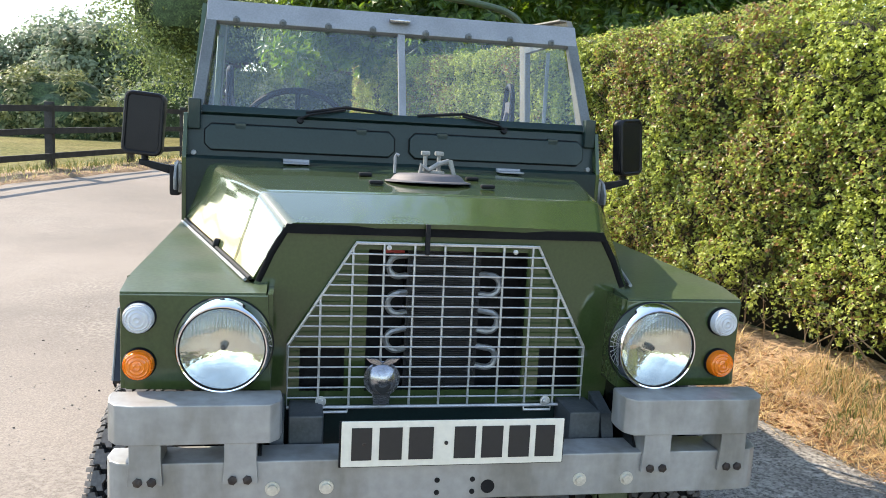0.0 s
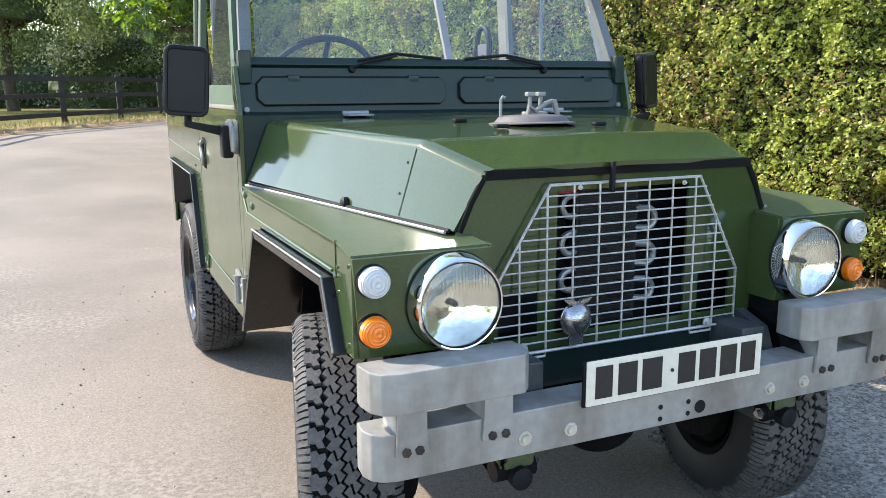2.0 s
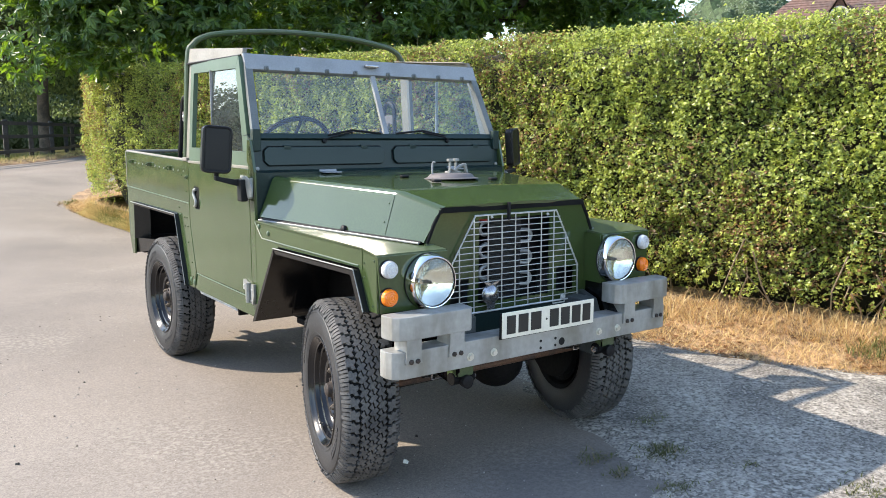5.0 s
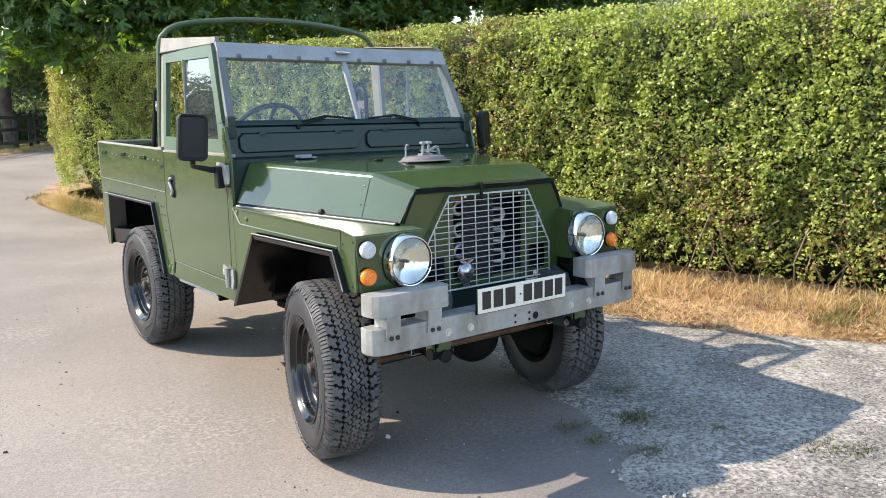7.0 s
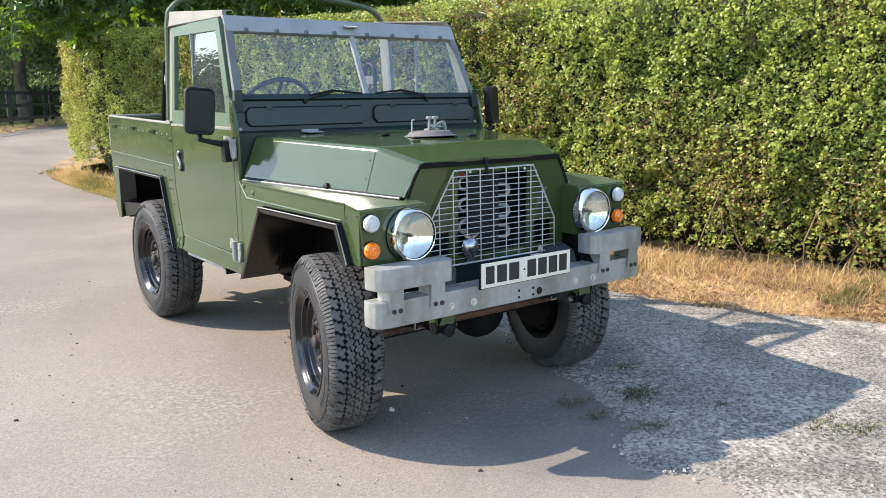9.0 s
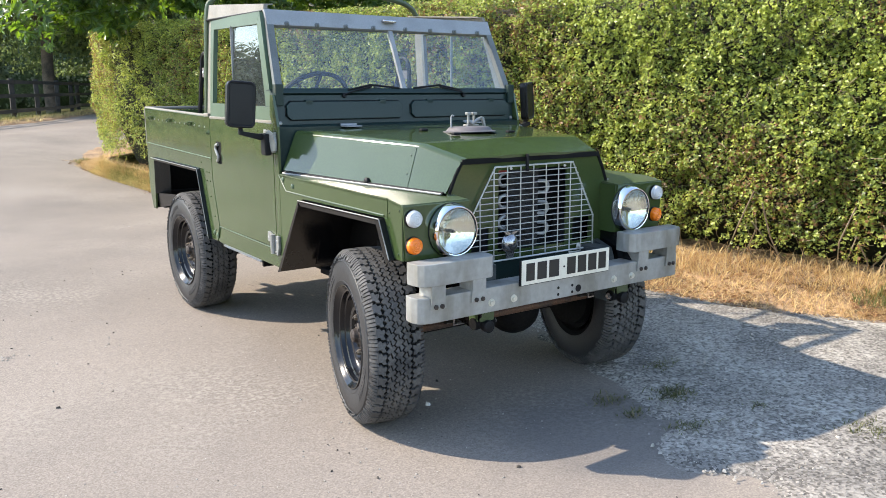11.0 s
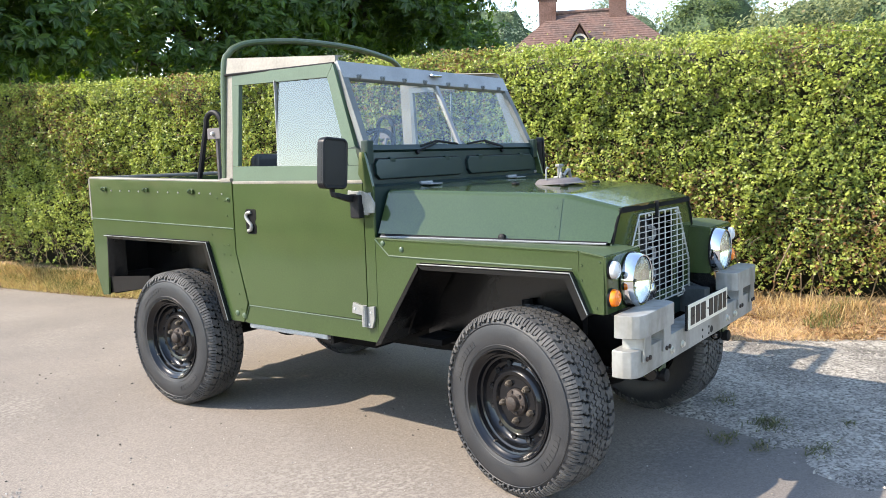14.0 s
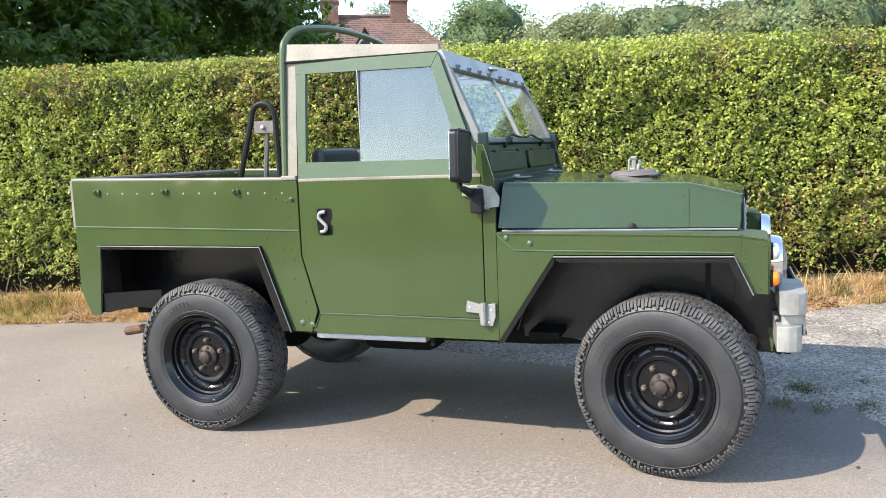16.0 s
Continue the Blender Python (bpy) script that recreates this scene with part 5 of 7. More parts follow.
for s in (-1, 1):
    hanger = part("spring_hanger", prism(B(), [(-0.47, 0.58), (-0.40, 0.58), (-0.415, 0.478), (-0.465, 0.478)], 0, s * 0.352, s * 0.358, 0.002), GREEN_WORN, truck, "worn green spring hanger plate")
    part("hanger_front", prism(B(), [(s * 0.352, 0.575), (s * 0.438, 0.575), (s * 0.430, 0.505), (s * 0.362, 0.505)], 1, -0.476, -0.470, 0.002), GREEN_WORN, hanger)
    part("hanger_side", prism(B(), [(-0.47, 0.58), (-0.40, 0.58), (-0.415, 0.478), (-0.465, 0.478)], 0, s * 0.432, s * 0.438, 0.002), GREEN_WORN, hanger)
    part("hanger_pin", lathe(B(), [(-0.005, 0.0), (-0.005, 0.016), (0.008, 0.016), (0.008, 0.009), (0.018, 0.009), (0.018, 0)], (s * 0.345, -0.445, 0.490), (-s, 0, 0), 6), BADGE, hanger)
    part("hanger_bush", lathe(B(), [(0, 0.0), (0, 0.024), (0.012, 0.026), (0.030, 0.026), (0.034, 0.020), (0.034, 0)], (s * 0.395, -0.462, 0.484), (0, -1, 0), 16), MATT_BLACK, hanger)
    for y in (-0.30, -0.22):
        part("spring_clip", tube(B(), [(s * 0.358, y, 0.500), (s * 0.358, y + 0.004, 0.452), (s * 0.432, y + 0.004, 0.452), (s * 0.432, y, 0.500)], 0.005, 6), BADGE, hanger)
part("cross_tube", tube(B(), [(-0.50, -0.33, 0.525), (0.46, -0.33, 0.525)], 0.028, 10), RUST, truck, "rusty cross tube behind the bumper")
part("engine_block", box(B(), -0.24, 0.24, 0.0, 0.7, 0.42, 0.95, 0.04), SHADE_BLACK, truck, "black engine underside")
part("gearbox", box(B(), -0.14, 0.14, 0.7, 1.30, 0.40, 0.62, 0.04), SHADE_BLACK, truck)
part("transfer_box", box(B(), -0.20, 0.24, 1.20, 1.62, 0.33, 0.62, 0.05), SHADE_BLACK, truck)
part("silencer", lathe(B(), [(0, 0), (0.0, 0.055), (0.02, 0.07), (0.48, 0.07), (0.50, 0.055), (0.50, 0)], (0.34, 1.25, 0.42), (0, 1, 0), 20), SHADE_BLACK, truck)
part("propeller_shaft", tube(B(), [(0.10, 1.62, 0.43), (0.12, 2.12, 0.40)], 0.032, 12), SHADE_BLACK, truck)
part("fuel_tank", box(B(), -0.73, -0.45, 1.04, 1.60, 0.520, 0.548, 0.010), TANK, truck, "grey painted fuel tank under the sill")
part("side_tank", box(B(), 0.45, 0.73, 1.00, 1.66, 0.41, 0.548, 0.03), SHADE_BLACK, truck)
part("tank_bracket", box(B(), -0.73, -0.60, 1.00, 1.02, 0.505, 0.55, 0.004), SHADE_BLACK, truck)
bm = B()
tube(bm, [(-0.30, 1.0, 0.45), (-0.36, 1.7, 0.47), (-0.46, 2.3, 0.52), (-0.48, 2.70, 0.485), (-0.50, 2.92, 0.450)], 0.024, 10)
part("exhaust", bm, RUST, truck, "rusty exhaust tail pipe")
for s in (-1, 1):
    part("damper", tube(B(), [(s * 0.47, 0.05, 0.36), (s * 0.46, 0.10, 0.75)], 0.025, 10), SHADE_BLACK, truck)
    part("frame_bracket", box(B(), s * 0.44, s * 0.60, 0.46, 0.60, 0.53, 0.56, 0.006), SHADE_BLACK, truck)

# ---- ground, lane and verge ----
rng = np.random.default_rng(7)


def gz(x, y):
    """Height of the lane: level by the truck, rising gently behind it."""
    t = np.maximum(0.0, np.asarray(y, float) - 6.0)
    near = np.clip((np.asarray(y, float) - 0.3) / 1.75, 0, 1)
    return 0.50 * (1 - np.exp(-t * t / (t + 2) / 6.5)) + 0.019 * near * near * (3 - 2 * near)


def rise(x, y, start=0.2):
    """Cross-fall of the lane: beyond the truck its far side climbs towards the fence."""
    t = np.maximum(0.0, np.asarray(y, float) - 6.0)
    more = np.maximum(0.0, 0.56 * (1 - np.exp(-t * t / (t + 2) / 4.2)) - 0.50 * (1 - np.exp(-t * t / (t + 2) / 6.5)))
    edge_x = np.interp(y, [5.0, 10.0, 12.0, 14.6, 17.4, 20.0, 23.5], [1.4, 0.55, 0.6, 1.3, 3.2, 7.0, 15.0])
    return gz(x, y) + more * np.clip((edge_x - start - np.asarray(x, float)) / 2.2, 0, 1)


def mesh_object(name, verts, faces, mat, label="", category="", kind="", smooth=True):
    me = bpy.data.meshes.new(name)
    me.from_pydata(np.asarray(verts).tolist(), [], faces if isinstance(faces, list) else faces.tolist())
    me.materials.append(mat)
    if smooth:
        me.polygons.foreach_set("use_smooth", np.ones(len(me.polygons), bool))
    me.update()
    return tagged(new(name, me), label, category, kind=kind)


def fbm(p, scale, seed):
    """Cheap smooth noise for arrays of points."""
    r = np.random.default_rng(seed)
    out = np.zeros(len(p))
    for k in range(9):
        d = r.normal(size=3)
        d *= scale * (0.6 + 0.9 * k / 3) / np.linalg.norm(d)
        out += np.sin(p @ d + r.uniform(0, 6.28)) / (1 + k * 0.28)
    return out / 3.2


def grid(xs, ys, height):
    xx, yy = np.meshgrid(xs, ys, indexing="ij")
    v = np.stack([xx, yy, height(xx, yy)], -1).reshape(-1, 3)
    n, m = len(xs), len(ys)
    i = (np.arange(n - 1)[:, None] * m + np.arange(m - 1)).reshape(-1, 1)
    return v, np.concatenate([i, i + m, i + m + 1, i + 1], 1)


def surface(name, base, second, speck, scale, fine, bump, patch_scale=0.5, grit_range=(0.62, 1.45)):
    """Loose-topped road and soil: broad patches, mid stains and fine grit."""
    m = material(name, base, 0.88, var=0.16, scale=scale, fine=fine, bump=bump, second=second, spec=0.3)
    n, l = m.node_tree.nodes, m.node_tree.links
    p = n["Principled BSDF"]
    co = next(k for k in n if k.bl_idname == "ShaderNodeTexCoord")
    hsv = next(k for k in n if k.bl_idname == "ShaderNodeHueSaturation")
    grit = n.new("ShaderNodeTexVoronoi")
    grit.inputs["Scale"].default_value = speck
    l.new(co.outputs["Object"], grit.inputs["Vector"])
    keep = n.new("ShaderNodeMapRange")
    keep.inputs[3].default_value, keep.inputs[4].default_value = grit_range
    sep = n.new("ShaderNodeSeparateColor")
    l.new(grit.outputs["Color"], sep.inputs[0])
    l.new(sep.outputs[0], keep.inputs[0])
    big = n.new("ShaderNodeTexNoise")
    big.inputs["Scale"].default_value, big.inputs["Detail"].default_value = patch_scale, 8
    l.new(co.outputs["Object"], big.inputs["Vector"])
    wide = n.new("ShaderNodeMapRange")
    wide.inputs[1].default_value, wide.inputs[2].default_value = 0.3, 0.7
    wide.inputs[3].default_value, wide.inputs[4].default_value = 0.78, 1.18
    l.new(big.outputs[0], wide.inputs[0])
    times = n.new("ShaderNodeMath")
    times.operation = "MULTIPLY"
    l.new(keep.outputs[0], times.inputs[0])
    l.new(wide.outputs[0], times.inputs[1])
    two = n.new("ShaderNodeHueSaturation")
    l.new(hsv.outputs[0], two.inputs["Color"])
    l.new(times.outputs[0], two.inputs["Value"])
    l.new(two.outputs[0], p.inputs["Base Color"])
    return m


def pale_grit(m, color, scale, low, high):
    """Patches where pale grit shows through the dust."""
    n, l = m.node_tree.nodes, m.node_tree.links
    p = n["Principled BSDF"]
    old = p.inputs["Base Color"].links[0].from_socket
    co = next(k for k in n if k.bl_idname == "ShaderNodeTexCoord")
    where, spots = n.new("ShaderNodeTexNoise"), n.new("ShaderNodeTexNoise")
    where.inputs["Scale"].default_value, where.inputs["Detail"].default_value = scale, 5
    spots.inputs["Scale"].default_value, spots.inputs["Detail"].default_value = 42, 9
    l.new(co.outputs["Object"], where.inputs["Vector"])
    l.new(co.outputs["Object"], spots.inputs["Vector"])
    a, b, t = n.new("ShaderNodeMapRange"), n.new("ShaderNodeMapRange"), n.new("ShaderNodeMath")
    a.inputs[1].default_value, a.inputs[2].default_value = low, high
    b.inputs[1].default_value, b.inputs[2].default_value = 0.46, 0.64
    l.new(where.outputs[0], a.inputs[0])
    l.new(spots.outputs[0], b.inputs[0])
    t.operation = "MULTIPLY"
    l.new(a.outputs[0], t.inputs[0])
    l.new(b.outputs[0], t.inputs[1])
    mix = n.new("ShaderNodeMix")
    mix.data_type = "RGBA"
    l.new(t.outputs[0], mix.inputs[0])
    l.new(old, mix.inputs[6])
    mix.inputs[7].default_value = (*color, 1)
    l.new(mix.outputs[2], p.inputs["Base Color"])
    return m


ROAD = surface("dusty_lane", (0.238, 0.203, 0.170), (0.180, 0.155, 0.132), 150, 0.9, 120, 0.20, 0.45, (0.84, 1.17))
ROUGH = surface("worn_gravel", (0.215, 0.195, 0.170), (0.130, 0.120, 0.108), 95, 1.7, 60, 0.7, 0.9, (0.45, 1.70))
pale_grit(ROAD, (0.30, 0.264, 0.222), 0.8, 0.50, 0.66)
pale_grit(ROUGH, (0.43, 0.40, 0.35), 2.2, 0.40, 0.60)


def dark_patch(m, spots):
    """Darker, bluish patch mixed into the surface colour, with a ragged outline."""
    n, l = m.node_tree.nodes, m.node_tree.links
    p = n["Principled BSDF"]
    co = next(k for k in n if k.bl_idname == "ShaderNodeTexCoord")
    ragged = n.new("ShaderNodeTexNoise")
    ragged.inputs["Scale"].default_value, ragged.inputs["Detail"].default_value = 3.2, 7
    l.new(co.outputs["Object"], ragged.inputs["Vector"])
    for (x, y), (rx, ry), deep in spots:
        place, size, add, cut, mix = n.new("ShaderNodeMapping"), n.new("ShaderNodeVectorMath"), n.new("ShaderNodeMath"), n.new("ShaderNodeMapRange"), n.new("ShaderNodeMix")
        place.inputs["Scale"].default_value = (1 / rx, 1 / ry, 0)
        place.inputs["Location"].default_value = (-x / rx, -y / ry, 0)
        l.new(co.outputs["Object"], place.inputs["Vector"])
        size.operation, add.operation = "LENGTH", "ADD"
        l.new(place.outputs[0], size.inputs[0])
        l.new(size.outputs["Value"], add.inputs[0])
        l.new(ragged.outputs[0], add.inputs[1])
        cut.inputs[1].default_value, cut.inputs[2].default_value = 1.05, 1.75
        cut.inputs[3].default_value, cut.inputs[4].default_value = deep, 0.0
        l.new(add.outputs[0], cut.inputs[0])
        mix.data_type = "RGBA"
        l.new(cut.outputs[0], mix.inputs[0])
        l.new(p.inputs["Base Color"].links[0].from_socket, mix.inputs[6])
        mix.inputs[7].default_value = (0.075, 0.076, 0.082, 1)
        l.new(mix.outputs[2], p.inputs["Base Color"])


dark_patch(ROAD, [((0.10, -0.75), (0.60, 0.50), 0.45)])
SOIL = surface("dry_verge_soil", (0.36, 0.235, 0.135), (0.17, 0.115, 0.075), 45, 3.0, 40, 0.9, 1.2)
MEADOW = surface("dry_meadow", (0.185, 0.160, 0.066), (0.11, 0.115, 0.042), 12, 0.35, 9, 0.6, 0.08)

MEADOW.node_tree.nodes["Principled BSDF"].inputs["Specular IOR Level"].default_value = 0.02

xs = np.concatenate([np.linspace(-900, -60, 8), np.linspace(-40, 60, 26), np.linspace(90, 900, 8)])
ys = np.concatenate([np.linspace(-900, -60, 8), np.linspace(-40, 90, 40), np.linspace(130, 1500, 8)])
v, q = grid(xs, ys, lambda x, y: rise(x, y, 1.6) - 0.05)
mesh_object("ground", v, q, MEADOW, "dry yellow-green meadow grass", "ground", "structure")

# fence line across the bend, and the road's edges
FENCE = [(-16.0, -1.0), (-11.0, 2.0), (-7.0, 5.5), (-5.9, 9.4), (-5.0, 11.4), (-4.35, 12.8), (-3.75, 14.1), (-3.2, 16.2), (-2.4, 17.7), (-1.5, 18.8), (-0.5, 20.3), (0.6, 22.0), (1.6, 24.2), (2.65, 26.5), (3.6, 28.9), (5.0, 32.7), (9.0, 36.5)]
VERGE_EDGE = [(5.2, -9.0), (4.2, -4.0), (3.45, -1.9), (2.95, -1.05), (2.55, -0.55), (2.28, 0.0), (2.06, 0.6), (1.93, 1.5), (1.72, 3.2), (1.36, 5.1), (1.00, 6.6), (0.60, 8.2), (0.32, 10.0), (0.40, 12.0), (1.2, 14.6), (3.2, 17.4), (7.0, 20.0), (15.0, 23.5)]


def line_at(line, y):
    pts = np.array([tuple(p)[:2] for p in curve_points([(*p, 0) for p in line], 5)])
    return np.interp(y, pts[:, 1], pts[:, 0])


# lane: strips from its far edge to the verge, thick enough to read as a made surface
rows_y = np.concatenate([np.linspace(-30, -3, 14), np.linspace(-2.6, 12, 40), np.linspace(12.6, 36, 40)])
verts, faces = [], []
cols = 26
for y in rows_y:
    wob = 0.18 * noise.noise(Vector((y * 0.6, 3.1, 0)))
    left = -13.0 if y < 2 else float(np.interp(y, [p[1] for p in FENCE], [p[0] for p in FENCE])) + 0.25 + wob
    right = float(line_at(VERGE_EDGE, y)) + 0.35 if y < 23.4 else 15.0
    for k in range(cols + 1):
        x = left + (right - left) * k / cols
        verts.append((x, y, float(rise(x, y)) + 0.006 * noise.noise(Vector((x * 0.8, y * 0.8, 0)))))
for i in range(len(rows_y) - 1):
    for k in range(cols):
        a = i * (cols + 1) + k
        faces.append((a, a + 1, a + cols + 2, a + cols + 1))
mesh_object("road", verts, faces, ROAD, "dusty pale grey-brown lane surface", "road", "structure")

# patch of worn, stony surface beside the front wheel
outline = [(0.15, -1.5), (0.05, -1.0), (0.30, -0.80), (0.45, -0.45), (0.55, 0.0), (0.75, 0.6), (0.95, 1.4), (1.25, 2.2), (1.75, 2.6), (2.0, 1.4), (2.12, 0.6), (2.33, 0.0), (2.62, -0.55), (3.0, -1.05), (3.5, -1.9), (4.1, -3.6), (4.6, -6.0), (2.4, -6.4), (0.9, -4.2), (0.35, -2.4)]
ring_pts = [tuple(p)[:2] for p in curve_points([(*p, 0) for p in outline + outline[:1]], 6)][:-1]
c = np.mean(ring_pts, 0)
verts, faces = [(c[0], c[1], 0.016)], []
rings_n = 14
for k in range(1, rings_n + 1):
    for j, p in enumerate(ring_pts):
        e = 0.10 * noise.noise(Vector((p[0] * 4, p[1] * 4, 1.0))) + 0.05 * noise.noise(Vector((p[0] * 13, p[1] * 13, 2.0)))
        u = k / rings_n * (1 + e * (k / rings_n) ** 3)
        x, y = c[0] + (p[0] - c[0]) * u, c[1] + (p[1] - c[1]) * u
        z = float(gz(x, y)) + (0.014 if k < rings_n else -0.006) + 0.005 * noise.noise(Vector((x * 6, y * 6, 0)))
        verts.append((x, y, z))
nr = len(ring_pts)
for j in range(nr):
    faces.append((0, 1 + j, 1 + (j + 1) % nr))
for k in range(rings_n - 1):
    for j in range(nr):
        a, b = 1 + k * nr + j, 1 + k * nr + (j + 1) % nr
        faces.append((a, a + nr, b + nr, b))
mesh_object("pavement", verts, faces, ROUGH, "worn pale stony surface with loose grit", "pavement", "structure")


# loose stones
def stones(count, where, smin, smax, lift):
    ico = bmesh.new()
    bmesh.ops.create_cone(ico, segments=4, radius1=1, radius2=0.55, depth=1.5, cap_ends=True)
    bmesh.ops.triangulate(ico, faces=ico.faces)
    base_v = np.array([v.co[:] for v in ico.verts])
    base_f = np.array([[v.index for v in f.verts] for f in ico.faces])
    ico.free()
    p = where(count)
    s = smin + (smax - smin) * rng.random(len(p)) ** 3
    vv = base_v[None] * (s[:, None, None] * (0.6 + 0.8 * rng.random((len(p), 1, 3)))) * (0.8 + 0.4 * rng.random((len(p), len(base_v), 1)))
    vv[:, :, 2] *= 0.6
    vv += np.concatenate([p, (gz(p[:, 0], p[:, 1]) + lift)[:, None]], 1)[:, None]
    ff = base_f[None] + (np.arange(len(p)) * len(base_v))[:, None, None]
    return vv.reshape(-1, 3), ff.reshape(-1, 3)


def inside(p, poly):
    x, y = p[:, 0], p[:, 1]
    hit = np.zeros(len(p), bool)
    j = len(poly) - 1
    for i in range(len(poly)):
        xi, yi = poly[i]
        xj, yj = poly[j]
        hit ^= ((yi > y) != (yj > y)) & (x < (xj - xi) * (y - yi) / (yj - yi + 1e-12) + xi)
        j = i
    return hit


def on_patch(n):
    p = np.stack([rng.uniform(-0.2, 4.2, 3 * n), rng.uniform(-4, 2.6, 3 * n)], 1)
    return p[inside(p, ring_pts)][:n]


STONE = material("loose_stone", (0.34, 0.31, 0.27), 0.85, var=0.2, scale=8, fine=90, bump=0.2, island=0.4)
v, f = stones(10500, on_patch, 0.002, 0.010, 0.014)
tagged(mesh_object("gravel", v, f, STONE, smooth=False), "loose pale grit and small stones", "gravel", kind="stuff")
def worn_spots(n):
    p = np.stack([rng.uniform(-3.2, -0.9, 4 * n), rng.uniform(-0.9, 1.8, 4 * n)], 1)
    where = fbm(np.concatenate([p, 0 * p[:, :1]], 1), 2.2, 31) + 0.55 * np.exp(-((p[:, 0] + 1.85) ** 2 / 0.16 + (p[:, 1] - 0.45) ** 2 / 0.25))
    return p[where > 0.42][:n]


v, f = stones(5200, worn_spots, 0.002, 0.008, 0.001)
tagged(mesh_object("lane_stones", v, f, STONE, smooth=False), "pale small stones showing in the worn lane", "gravel", kind="stuff")
v, f = stones(4200, lambda n: np.stack([rng.uniform(-4, 1.8, n), rng.uniform(-2.4, 6, n)], 1), 0.0015, 0.006, 0.001)
tagged(mesh_object("road_grit", v, f, STONE, smooth=False), "scattered grit on the lane", "gravel", kind="stuff")
v, f = stones(260, lambda n: np.stack([rng.uniform(-4.2, 2.0, n), rng.uniform(-2.8, 4, n)], 1), 0.003, 0.011, 0.002)
tagged(mesh_object("road_crumb", v, f, material("dark_crumb", (0.07, 0.06, 0.05), 0.9, var=0.3, scale=9, fine=60, bump=0.3, island=0.6), smooth=False), "scattered dark crumbs on the lane", "gravel", kind="stuff")
v, f = stones(1, lambda n: np.array([[-0.39, -0.036]]), 0.014, 0.015, 0.004)
tagged(mesh_object("white_stone", v, f, material("white_stone", (0.75, 0.74, 0.7), 0.7), smooth=False), "single small white stone on the lane", "stone")

# raised verge below the hedge
HEDGE_LINE = [(5.6, -9.0), (4.1, -4.2), (3.5, -1.9), (3.0, 0.0), (2.48, 2.0), (1.96, 4.0), (1.31, 6.5), (0.87, 8.2), (0.50, 9.6), (0.62, 10.6), (1.4, 11.4), (3.2, 12.6), (8.0, 15.2), (16.0, 19.0)]
edge = np.array([tuple(p)[:2] for p in curve_points([(*p, 0) for p in VERGE_EDGE], 10)])
hedge_c = np.array([tuple(p)[:2] for p in curve_points([(*p, 0) for p in HEDGE_LINE], 10)])
tq = np.linspace(0, 1, 220)


def along(line, t):
    d = np.r_[0, np.cumsum(np.hypot(*np.diff(line, axis=0).T))]
    return np.stack([np.interp(t * d[-1], d, line[:, 0]), np.interp(t * d[-1], d, line[:, 1])], -1)


inner = along(hedge_c, tq)
# outer points: the verge edge at the same stretch of the hedge
outer = np.array([edge[np.argmin(np.hypot(*(edge - p).T))] for p in inner])
k = np.ones(9) / 9
outer = np.stack([np.convolve(np.pad(outer[:, i], 4, "edge"), k, "valid") for i in (0, 1)], -1)
verts, faces = [], []
steps = 12
BANK = [(-0.015, 0), (0.006, 0.12), (0.022, 0.3), (0.055, 0.55), (0.11, 0.85), (0.15, 1.05), (0.19, 1.5)]
for i, (a, b) in enumerate(zip(outer, inner)):
    for j in range(steps + 1):
        u = 1.6 * j / steps
        p = a + (b - a) * u
        w = 0.05 * noise.noise(Vector((p[0] * 5, p[1] * 5, 0))) * min(1, u * 2.5)
        p = p + (b - a) / (np.hypot(*(b - a)) + 1e-6) * 0.10 * noise.noise(Vector((i * 0.35, 0, 5))) * (1 - min(1, u))
        z = float(np.interp(u, [x[1] for x in BANK], [x[0] for x in BANK]))
        verts.append((p[0], p[1], float(gz(*p)) + z + w * 0.6))
for i in range(len(inner) - 1):
    for j in range(steps):
        a = i * (steps + 1) + j
        faces.append((a, a + steps + 1, a + steps + 2, a + 1))
mesh_object("verge", verts, faces, SOIL, "raised verge of dry soil and straw", "verge", "structure")


